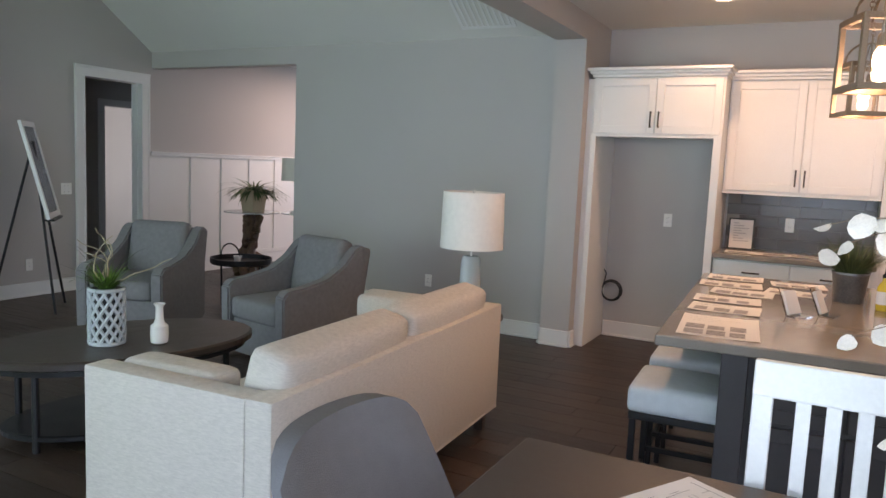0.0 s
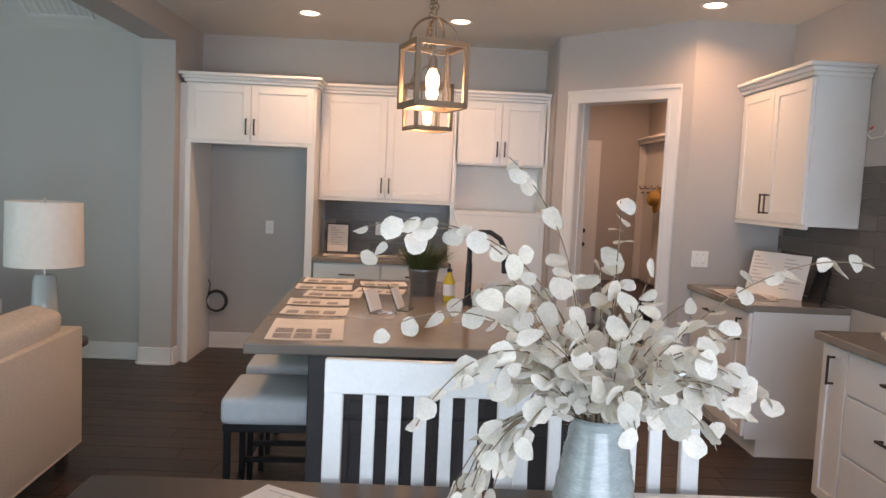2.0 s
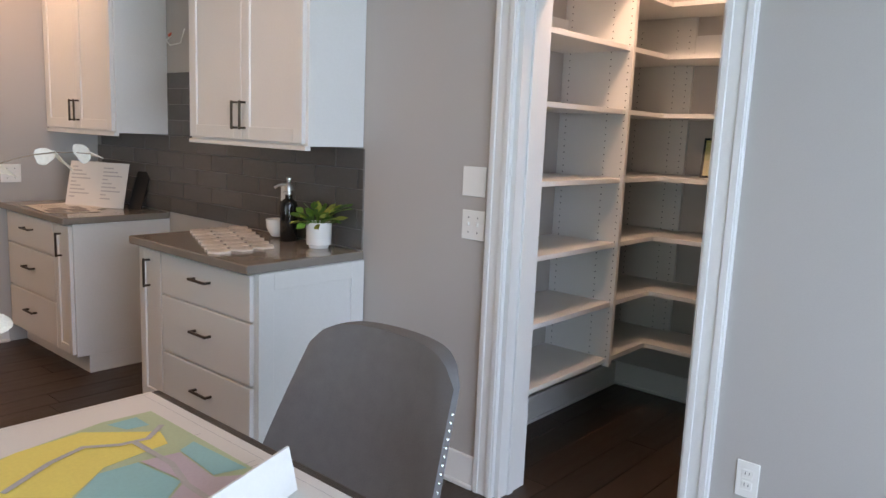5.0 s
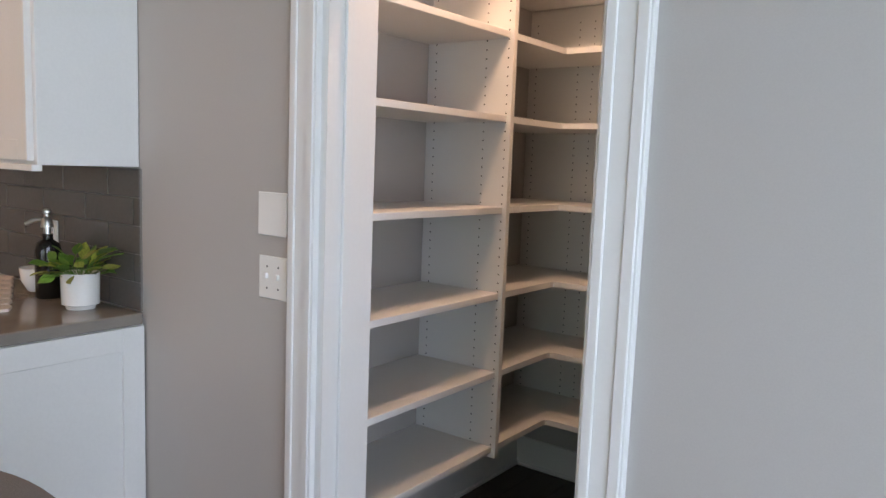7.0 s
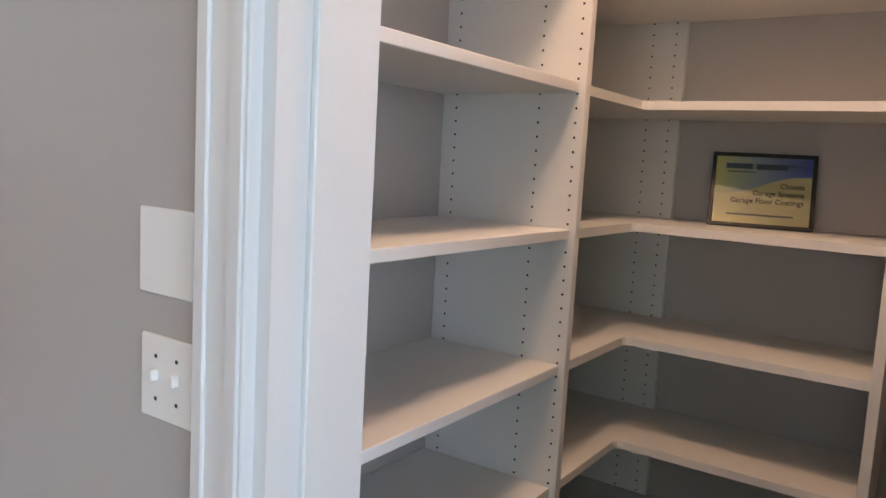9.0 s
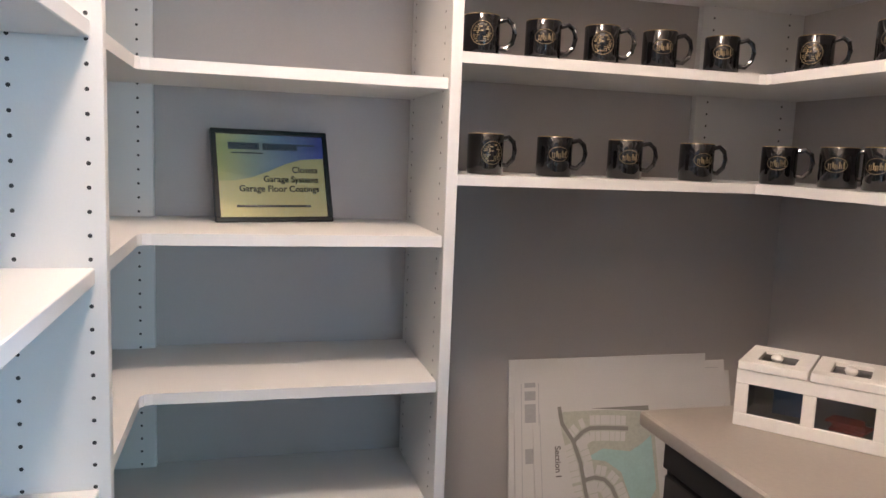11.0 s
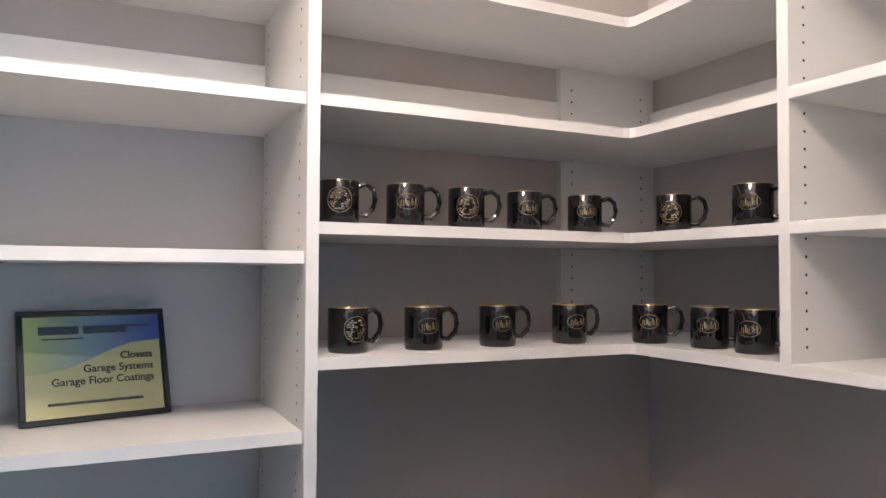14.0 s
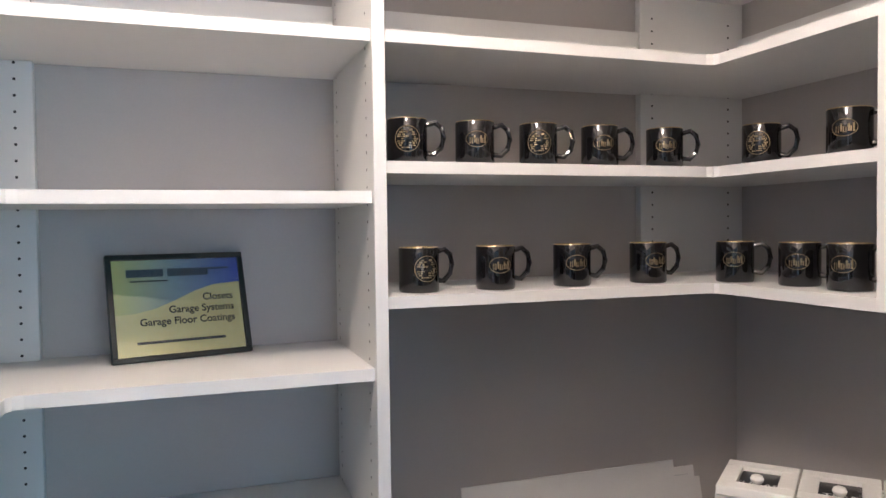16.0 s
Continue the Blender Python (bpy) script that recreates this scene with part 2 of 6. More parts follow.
struct("wall_west", wall_mesh("y", XL - 0.14, XL, YS, 11.0, 0, 6.0, [(5.10, 5.87, -0.01, 2.285), (-1.2, 1.6, 0.5, 2.4)]), WALL, "greige living room wall with a doorway")
SW = [(-0.42, 2.22, 0.15, 2.35), (-5.6, -2.8, 0.5, 2.4)]
struct("wall_south", wall_mesh("x", YS - 0.16, YS, XL - 0.14, XR + 0.14, 0, 6.0, SW), WALL, "greige wall with two tall windows")
struct("beam", box(-1.86, YS, 2.567, -1.60, 5.86, ZC), WALL, "painted drop beam between living room and kitchen", "beam")
struct("ceiling", box(-1.86, YS, ZC, XR + 0.14, YB + 0.14, ZC + 0.1), CEIL, "flat pale kitchen ceiling", "ceiling")
# vaulted ceiling over the living room
def slab(y0, z0, y1, z1, x0, x1, th=0.1):
    bm = bmesh.new()
    v = [bm.verts.new(p) for p in ((x0, y0, z0), (x1, y0, z0), (x1, y1, z1), (x0, y1, z1), (x0, y0, z0 + th), (x1, y0, z0 + th), (x1, y1, z1 + th), (x0, y1, z1 + th))]
    for f in ((0, 3, 2, 1), (4, 5, 6, 7), (0, 1, 5, 4), (1, 2, 6, 5), (2, 3, 7, 6), (3, 0, 4, 7)):
        bm.faces.new([v[i] for i in f])
    bmesh.ops.recalc_face_normals(bm, faces=bm.faces)
    return bm


struct("ceiling_vault_north", slab(YL + 0.14, 2.54, 1.5, 5.66, XL, -1.74), CEIL, "sloping vaulted living room ceiling", "ceiling")
struct("ceiling_vault_south", slab(YS, 2.76, 1.5, 5.66, XL, -1.74), CEIL, "sloping vaulted living room ceiling", "ceiling")
VENT = pose(-2.495, 5.68, 2.54 + 0.46 * 0.6724 - 0.006, -33.92)
vt = thing("ceiling_vent", (0, 0, 0), "white slatted air grille in the vaulted ceiling", "ceiling vent")
vt.matrix_world = VENT
part("frame", boxes((-0.26, -0.26, -0.008, 0.26, -0.23, 0.004), (-0.26, 0.23, -0.008, 0.26, 0.26, 0.004), (-0.26, -0.23, -0.008, -0.23, 0.23, 0.004), (0.23, -0.23, -0.008, 0.26, 0.23, 0.004), bev=0.002), TRIM, vt)
part("backing", box(-0.23, -0.23, 0.0, 0.23, 0.23, 0.003), CEIL, vt)
for k in range(9):
    part("slat", box(-0.205 + k * 0.05, -0.23, -0.006, -0.195 + k * 0.05 + 0.012, 0.23, 0.0, 0.001), TRIM, vt)
bm = bmesh.new()
v = [bm.verts.new(p) for x in (-1.86, -1.74) for p in ((x, YS, ZC), (x, YL + 0.1, ZC), (x, 1.5, 5.66))]
for f in ((0, 1, 2), (5, 4, 3), (0, 3, 4, 1), (1, 4, 5, 2), (2, 5, 3, 0)):
    bm.faces.new([v[i] for i in f])
bmesh.ops.recalc_face_normals(bm, faces=bm.faces)
struct("wall_gable", bm, WALL, "painted gable wall above the beam")
# foyer past the opening
struct("wall_foyer_east", wall_mesh("y", -3.2, -3.06, YL + 0.14, 11.0, 0, 2.9), WALL, "greige foyer wall")
# the opening is out of view, cut only to let daylight in
struct("wall_foyer_north", wall_mesh("x", 11.0, 11.14, XL - 0.14, -3.06, 0, 2.9, [(-6.1, -4.3, 0.75, 2.45)]), WALL, "greige foyer wall with an unseen opening added for daylight")
struct("ceiling_foyer", box(XL, YL + 0.14, 2.9, -3.06, 11.0, 3.0), CEIL, "flat white foyer ceiling", "ceiling")
# hallway past the west doorway
struct("wall_hall_west", wall_mesh("y", -8.54, -8.4, 4.3, 7.5, 0, 2.8, [(6.57, 7.27, -0.01, 2.1)]), WALL, "shaded greige hallway wall with a doorway")
struct("wall_hall_south", wall_mesh("x", 4.3, 4.44, -8.4, XL - 0.14, 0, 2.8), WALL, "shaded greige hallway wall")
struct("wall_hall_north", wall_mesh("x", 7.36, 7.5, -8.4, XL - 0.14, 0, 2.8), WALL, "shaded greige hallway wall")
struct("ceiling_hall", box(-8.54, 4.3, 2.8, XL - 0.14, 7.5, 2.9), CEIL, "hallway ceiling", "ceiling")
# daylit bedroom past the hallway; its window opening is unseen, added for the light
struct("wall_bedroom_west", wall_mesh("y", -10.54, -10.4, 5.16, 7.94, 0, 2.8), CEIL, "pale daylit bedroom wall")
struct("wall_bedroom_south", wall_mesh("x", 5.16, 5.3, -10.4, -8.54, 0, 2.8, [(-10.0, -8.8, 0.85, 2.15)]), CEIL, "pale bedroom wall with a window opening")
struct("wall_bedroom_north", wall_mesh("x", 7.8, 7.94, -10.4, -8.54, 0, 2.8), CEIL, "pale daylit bedroom wall")
struct("wall_bedroom_east", wall_mesh("y", -8.54, -8.4, 7.5, 7.94, 0, 2.8), CEIL, "pale bedroom wall beside the hallway")
struct("ceiling_bedroom", box(-10.54, 5.16, 2.8, -8.54, 7.94, 2.9), CEIL, "white bedroom ceiling", "ceiling")
# mudroom past the diagonal doorway
struct("wall_mud_north", wall_mesh("x", 8.6, 8.74, 1.0, 3.10, 0, ZC), WALL, "warm lit mudroom wall")
struct("wall_mud_west", wall_mesh("y", 1.0, 1.14, 6.71, 8.6, 0, ZC), WALL, "warm lit mudroom wall")
struct("wall_mud_east", wall_mesh("y", 2.96, 3.10, 5.31, 8.6, 0, ZC), WALL, "warm lit mudroom wall behind the lockers")
struct("ceiling_mud", box(1.0, YB + 0.145, ZC, 3.10, 8.74, ZC + 0.1), CEIL, "mudroom ceiling", "ceiling")
# pantry
PX0, PX1, PY0, PY1 = XR + 0.16, 4.61, -0.025, 2.045
struct("wall_pantry_east", wall_mesh("y", PX1, PX1 + 0.12, PY0 - 0.12, PY1 + 0.12, 0, ZC), WALL, "grey painted pantry wall behind the shelves")
struct("wall_pantry_north", wall_mesh("x", PY1, PY1 + 0.12, PX0, PX1, 0, ZC), WALL, "grey painted pantry wall")
struct("wall_pantry_south", wall_mesh("x", PY0 - 0.12, PY0, PX0, PX1, 0, ZC), WALL, "grey painted pantry wall over the counter")
struct("ceiling_pantry", box(PX0, PY0 - 0.12, ZC, PX1 + 0.12, PY1 + 0.12, ZC + 0.1), CEIL, "pantry ceiling", "ceiling")
struct("ground", box(-60, -60, -0.3, 60, 60, -0.12), mat("lawn", (0.07, 0.10, 0.04), 0.9, var=0.3, scale=0.6, fine=8), "lawn around the house", "ground")
FLOOR = struct("floor", box(-8.6, YS - 0.16, -0.12, 4.8, 11.2, -0.014), SUBFLOOR, "dark brown wooden plank floor", "floor")

# ---- doorways, casings, baseboards ----
def casing(name, length, height, label, m, w=0.1, th=0.02, jamb=0.14, reveal=0.0):
    """A door casing round an opening of that length along local x; the room lies at local -y."""
    e = thing(name, (0, 0, 0), label, "door frame", kind="structure")
    e.matrix_world = m
    for s, a, b in ((0, -w - reveal, 0.004 - reveal), (1, length - 0.004, length + w)):
        part("side_casing", boxes((a, -th, 0, b, 0.001, height), (a + 0.008, -th - 0.006, 0, a + 0.03, -th + 0.001, height), (b - 0.03, -th - 0.005, 0, b - 0.006, -th + 0.001, height), bev=0.002), TRIM, e)
        part("side_casing", box(a, jamb, 0, min(b, -0.021 - reveal) if reveal and s == 0 else b, jamb + th, height, 0.003), TRIM, e)
    part("head_casing", boxes((-w - reveal, -th, height, length + w, 0.001, height + w), (-w - reveal, -th - 0.008, height + w - 0.028, length + w, -th + 0.001, height + w), bev=0.002), TRIM, e)
    part("head_casing", box(-w, jamb, height, length + w, jamb + th, height + w, 0.003), TRIM, e)
    part("jamb", box(-0.02 - reveal, 0.0, 0, 0, jamb + th * (reveal > 0), height), TRIM, e)
    part("jamb", box(length, 0.0, 0, length + 0.02, jamb, height), TRIM, e)
    part("jamb", box(-0.02, 0.0, height, length + 0.02, jamb, height + 0.02), TRIM, e)
    part("door_stop", box(0, 0.055, 0, 0.011, 0.09, height, 0.002), TRIM, e)
    part("door_stop", box(length - 0.011, 0.055, 0, length, 0.09, height, 0.002), TRIM, e)
    return e


casing("door_1", PD1 - PD0, PDZ, "white painted casing of the open pantry doorway", pose(XR, PD1, 0, 0, 0, -90), w=0.095, jamb=0.16, reveal=0.026)
casing("door_2", HD1 - HD0, HDZ, "white painted casing of the mudroom doorway", DIAG @ pose(HD0, 0, 0), jamb=0.13)
casing("door_3", 0.73, 2.265, "white painted casing of the hallway doorway", pose(XL, 5.12, 0, 0, 0, 90), w=0.115)
casing("door_5", 0.66, 2.08, "white painted casing of the open bedroom doorway", pose(-8.4, 6.59, 0, 0, 0, 90), w=0.09)


def baseboard(x0, y0, x1, y1, h=0.14, th=0.016):
    """Along a wall from one point to the other; the room lies to the left of that way."""
    d = Vector((x1 - x0, y1 - y0, 0))
    e = struct("baseboard", boxes((0, 0, 0, d.length, th, h), (0, th - 0.001, 0, d.length, th + 0.012, 0.02), bev=0.004), TRIM, "white painted baseboard", "baseboard")
    e.matrix_world = pose(x0, y0, 0, 0, 0, math.degrees(math.atan2(d.y, d.x)))


for seg in ((XR, YS, XR, PD0 - 0.095), (XR, PD1 + 0.122, XR, 2.47), (-1.87, YL, -4.68, YL), (-1.60, 5.86, -1.86, 5.86), (-1.86, 5.86, -1.86, YL), (-1.6, 5.97, -1.6, 5.86),
            (XL, 5.0, XL, YS), (XL, 11.0, XL, 5.97), (-0.6, YB, -1.5, YB), (2.30, 5.17, 2.2, 5.17), (2.2, 5.15, 2.16, 5.19),
            (PX1, PY1 - 0.02, PX0, PY1 - 0.02), (PX1, PY0, PX1, PY1), (PX0, PY0, PX1, PY0), (-8.4, 6.49, -8.4, 4.44), (2.96, 8.6, 1.14, 8.6)):
    baseboard(*seg)

# out-of-view window, added so daylight from the west reaches the pantry
WW = thing("window_3", (0, 0, 0), "unseen white framed window added in the west wall for daylight", "window", kind="structure")
part("window_frame", boxes((XL - 0.1, -1.2, 0.5, XL - 0.03, -1.14, 2.4), (XL - 0.1, 1.54, 0.5, XL - 0.03, 1.6, 2.4), (XL - 0.1, -1.14, 0.5, XL - 0.03, 1.54, 0.56), (XL - 0.1, -1.14, 2.34, XL - 0.03, 1.54, 2.4), (XL - 0.1, 0.17, 0.56, XL - 0.03, 0.23, 2.34)), TRIM, WW)
part("pane", box(XL - 0.07, -1.15, 0.55, XL - 0.065, 1.55, 2.35), GLASS, WW).visible_shadow = False
for n, (a0, a1, z0, z1) in enumerate(SW, 1):
    w = thing("window_%d" % n, (0, 0, 0), "white framed window in the south wall", "window", kind="structure")
    part("window_frame", boxes((a0, YS - 0.12, z0, a0 + 0.06, YS - 0.04, z1), (a1 - 0.06, YS - 0.12, z0, a1, YS - 0.04, z1), (a0 + 0.06, YS - 0.12, z0, a1 - 0.06, YS - 0.04, z0 + 0.06), (a0 + 0.06, YS - 0.12, z1 - 0.06, a1 - 0.06, YS - 0.04, z1), ((a0 + a1) / 2 - 0.03, YS - 0.12, z0 + 0.06, (a0 + a1) / 2 + 0.03, YS - 0.04, z1 - 0.06)), TRIM, w)
    pane = part("pane", box(a0 + 0.05, YS - 0.085, z0 + 0.05, a1 - 0.05, YS - 0.08, z1 - 0.05), GLASS, w)
    pane.visible_shadow = False

# ---- kitchen cabinets ----
def shaker(bm, x0, z0, x1, z1, y, th=0.02, rail=0.06, slab_front=False):
    """A cabinet front whose face looks to local -y."""
    if slab_front:
        bm_box(bm, x0, y - th, z0, x1, y, z1, bev=0.003)
        return
    bm_box(bm, x0 + rail - 0.002, y - th + 0.009, z0 + rail - 0.002, x1 - rail + 0.002, y, z1 - rail + 0.002)
    bm_box(bm, x0, y - th, z0, x0 + rail, y, z1, bev=0.002)
    bm_box(bm, x1 - rail, y - th, z0, x1, y, z1, bev=0.002)
    bm_box(bm, x0 + rail, y - th, z0, x1 - rail, y, z0 + rail, bev=0.002)
    bm_box(bm, x0 + rail, y - th, z1 - rail, x1 - rail, y, z1, bev=0.002)


def pull(parent, x, z, y, length=0.13, upright=True):
    """A bar pull on a front at local y."""
    h = length / 2
    bm = bmesh.new()
    if upright:
        bm_box(bm, x - 0.006, y - 0.036, z - h, x + 0.006, y - 0.025, z + h, bev=0.003)
        for s in (-1, 1):
            bm_box(bm, x - 0.005, y - 0.028, z + s * (h - 0.008) - 0.005, x + 0.005, y, z + s * (h - 0.008) + 0.005)
    else:
        bm_box(bm, x - h, y - 0.036, z - 0.006, x + h, y - 0.025, z + 0.006, bev=0.003)
        for s in (-1, 1):
            bm_box(bm, x + s * (h - 0.008) - 0.005, y - 0.028, z - 0.005, x + s * (h - 0.008) + 0.005, y, z + 0.005)
    return part("handle", bm, METAL, parent, "dark bronze bar handle")


def crown(x0, x1, y0, y1, z, ends=(True, True)):
    """Stepped crown moulding round the front and the ends of a cabinet top."""
    bm = bmesh.new()
    for k, (o, a, b) in enumerate(((0.012, 0.0, 0.025), (0.028, 0.025, 0.05), (0.048, 0.05, 0.075))):
        bm_box(bm, x0 - (o if ends[0] else 0), y0 - o, z + a, x1 + (o if ends[1] else 0), y1, z + b, bev=0.004)
    return bm


def upper(name, m, w, d, z0, z1, label, ends=(True, True), doors=2, handle_low=True):
    """An upper cabinet; local x along the wall, front at local y = -d, back at 0."""
    e = thing(name, (0, 0, 0), label, "cabinet")
    e.matrix_world = m
    part("body", boxes((0, -d + 0.02, z0, w, -0.001, z1), bev=0.002), CAB, e)
    part("light_rail", box(0.0, -d + 0.004, z0 - 0.018, w, -d + 0.035, z0 + 0.001, 0.002), CAB, e)
    part("crown_moulding", crown(0, w, -d, -0.001, z1, ends), CAB, e)
    step = (w - 0.03) / doors
    for i in range(doors):
        bm = bmesh.new()
        a, b = 0.015 + i * step + 0.002, 0.015 + (i + 1) * step - 0.002
        shaker(bm, a, z0 + 0.012, b, z1 - 0.012, -d + 0.0199)
        dr = part("door", bm, CAB, e)
        hx = b - 0.03 if i % 2 == 0 else a + 0.03
        pull(dr, hx, z0 + 0.012 + 0.11 if handle_low else z1 - 0.12, -d)
    return e


BACKY = pose(0, YB - 0.002, 0)
fr = upper("fridge_cabinet", pose(-1.551, YB - 0.002, 0), 1.034, 0.6, 1.808, 2.27, "white shaker cabinet over an empty fridge recess")
part("side_panel", boxes((0.0, -0.6, 0, 0.045, -0.001, 1.808), bev=0.002), CAB, fr)
part("side_panel", boxes((0.974, -0.6, 0, 1.034, -0.001, 1.808), bev=0.002), CAB, fr)
part("filler_strip", box(-0.048, -0.58, 0, 0, -0.55, 2.26), CAB, fr)
upper("wall_cabinet", pose(-0.515, YB - 0.002, 0), 1.115, 0.33, 1.39, 2.265, "tall white shaker wall cabinet with bronze pulls", (False, False))
# oven cabinet with empty appliance recesses
oc = thing("oven_cabinet", (0.603, YB - 0.002, 0), "white oven cabinet with empty appliance recess", "cabinet")
W = 0.807
for x0 in (0, W - 0.035):
    part("side_panel", box(x0, -0.33, 0.1, x0 + 0.035, -0.001, 2.265), CAB, oc)
part("back_panel", box(0.035, -0.02, 0.1, W - 0.035, -0.001, 2.265), CAB, oc)
part("upper_box", box(0.035, -0.31, 1.72, W - 0.035, -0.02, 2.265), CAB, oc)
part("recess_shelf", box(0.035, -0.33, 1.30, W - 0.035, -0.02, 1.335), CAB, oc)
part("lower_box", box(0.035, -0.325, 0.1, W - 0.035, -0.02, 0.72), CAB, oc)
part("crown_moulding", crown(0, W, -0.33, -0.001, 2.265, (False, False)), CAB, oc)
for i in range(2):
    bm = bmesh.new()
    a = 0.02 + i * 0.384
    shaker(bm, a, 1.735, a + 0.380, 2.253, -0.31)
    dr = part("door", bm, CAB, oc)
    pull(dr, a + 0.350 if i == 0 else a + 0.03, 1.86, -0.33)
part("recess_panel", box(0.036, -0.327, 0.72, W - 0.036, -0.317, 1.30, 0.002), CAB, oc)
# dark disc on the panel in place of a hollow, coloured like its shade
part("panel_hole", lathe([(0.014, 0), (0.014, 0.003)], 14), SLOT, oc).matrix_basis = pose(0.3, -0.327, 1.13, 90)
# coffee-station base under the wall cabinet
bb = thing("base_cabinet", (-0.505, YB - 0.002, 0), "white base cabinet with bronze pulls under a taupe counter", "cabinet")
part("body", box(0, -0.58, 0.1, 1.105, -0.001, 0.876), CAB, bb)
part("toe_kick", box(0.0, -0.52, 0, 1.105, -0.001, 0.1), CAB, bb)
for i in range(2):
    bm = bmesh.new()
    shaker(bm, 0.015 + i * 0.54, 0.70, 0.545 + i * 0.54, 0.862, -0.58, slab_front=True)
    d = part("drawer", bm, CAB, bb)
    pull(d, 0.28 + i * 0.54, 0.78, -0.60, upright=False)
    bm = bmesh.new()
    shaker(bm, 0.015 + i * 0.54, 0.115, 0.545 + i * 0.54, 0.69, -0.58)
    d = part("door", bm, CAB, bb)
    pull(d, 0.50 + i * 0.10, 0.58, -0.60)
solid("countertop", box(-0.507, YB - 0.637, 0.876, 0.602, YB - 0.012, 0.914, 0.004), QUARTZ, "taupe quartz worktop on the coffee station", "countertop")

EAST = lambda y: pose(XR - 0.002, y, 0, 0, 0, -90)
# local x runs to world -y, the front looks to world -x
u1 = upper("wall_cabinet", EAST(5.165), 0.95, 0.337, 1.385, 2.255, "white shaker wall cabinet beside the range gap")
u2 = upper("wall_cabinet", EAST(3.405), 0.92, 0.337, 1.385, 2.255, "white shaker wall cabinet at the end of the tiled wall")


def base_right(y_top, w, label, flip):
    """Base cabinet with three drawers and a narrow pull-out door."""
    e = thing("base_cabinet", (0, 0, 0), label, "cabinet")
    e.matrix_world = EAST(y_top)
    d = 0.60
    part("body", boxes((0, -d + 0.02, 0.105, w, -0.001, 0.876), bev=0.002), CAB, e)
    part("toe_kick", box(0.0, -d + 0.09, 0, w, -0.001, 0.105), CAB, e)
    nw = 0.215
    a0, a1 = (0.012, nw) if not flip else (w - nw, w - 0.012)
    b0, b1 = (nw + 0.008, w - 0.02) if not flip else (0.012, w - nw - 0.008)
    bm = bmesh.new()
    shaker(bm, a0, 0.12, a1, 0.862, -d + 0.0199, rail=0.05)
    dr = part("door", bm, CAB, e)
    pull(dr, (a0 + a1) / 2, 0.75, -d, 0.14)
    for z0, z1 in ((0.12, 0.385), (0.395, 0.66), (0.67, 0.862)):
        bm = bmesh.new()
        shaker(bm, b0, z0, b1, z1, -d + 0.0199, slab_front=True)
        dw = part("drawer", bm, CAB, e)
        pull(dw, (b0 + b1) / 2, (z0 + z1) / 2 + 0.02, -d, 0.14, upright=False)
    return e


bc2 = base_right(3.425, 0.955, "white base cabinet with three drawers and a narrow pull-out", False)
bm = bmesh.new()
shaker(bm, 0, 0.0, 0.575, 0.872, 0, th=0.014, rail=0.075)
sp = part("side_panel", bm, CAB, bc2)
sp.matrix_basis = pose(0.955, -0.58, 0, 0, 0, 90)
bc1 = base_right(5.165, 0.95, "white base cabinet with drawers beside the empty range gap", True)
CT2 = solid("countertop", box(2.283, 2.455, 0.876, XR - 0.012, 3.44, 0.914, 0.004), QUARTZ, "taupe quartz worktop on the end base cabinet", "countertop")
CT1 = solid("countertop", box(2.283, 4.20, 0.876, XR - 0.012, 5.165, 0.914, 0.004), QUARTZ, "taupe quartz worktop beside the range gap", "countertop")

# ---- island ----
IX0, IX1, IY0, IY1 = -0.322, 1.008, 2.697, 4.681
ISL_TURN = 3.4
isl = thing("kitchen_island", ((IX0 + IX1) / 2, (IY0 + IY1) / 2, 0), "dark charcoal kitchen island with panelled end and taupe top", "kitchen island", ISL_TURN)
hx, hy = (IX1 - IX0) / 2, (IY1 - IY0) / 2
part("body", box(-hx + 0.26, -hy + 0.06, 0.1, hx - 0.03, hy - 0.05, 0.872), DARKCAB, isl)
part("toe_kick", box(-hx + 0.30, -hy + 0.09, 0, hx - 0.1, hy - 0.08, 0.1), DARKCAB, isl)
part("corner_post", box(-hx + 0.235, -hy + 0.035, 0, -hx + 0.33, -hy + 0.12, 0.872, 0.004), DARKCAB, isl)
for i in range(3):
    a = -hx + 0.345 + i * 0.315
    for z0, z1 in ((0.12, 0.62), (0.64, 0.86)):
        bm = bmesh.new()
        shaker(bm, a, z0, a + 0.305, z1, -hy + 0.0599, rail=0.05)
        part("panel", bm, DARKCAB, isl)


def on_island(x, y):
    """A place given along the island's own sides, as a world place."""
    a, u, v = radians(ISL_TURN), x - 0.315, y - 3.79
    return (IX0 + IX1) / 2 + u * math.cos(a) - v * math.sin(a), (IY0 + IY1) / 2 + u * math.sin(a) + v * math.cos(a)


part("worktop", box(-hx, -hy, 0.874, hx, hy, 0.914, 0.005), QUARTZ, isl, "taupe quartz island top")

# ---- pantry shelving ----
PT, ST = 0.024, 0.0225
ZN = [2.156, 1.900, 1.609, 1.286, 0.974, 0.680, 0.394]
NX, NY = 4.25, 1.685
RX, RY = 4.272, 0.338
DXA, DXB = 3.115, 3.852
DYR = 1.081
EX = 3.848
PANEL_TOP = 2.42


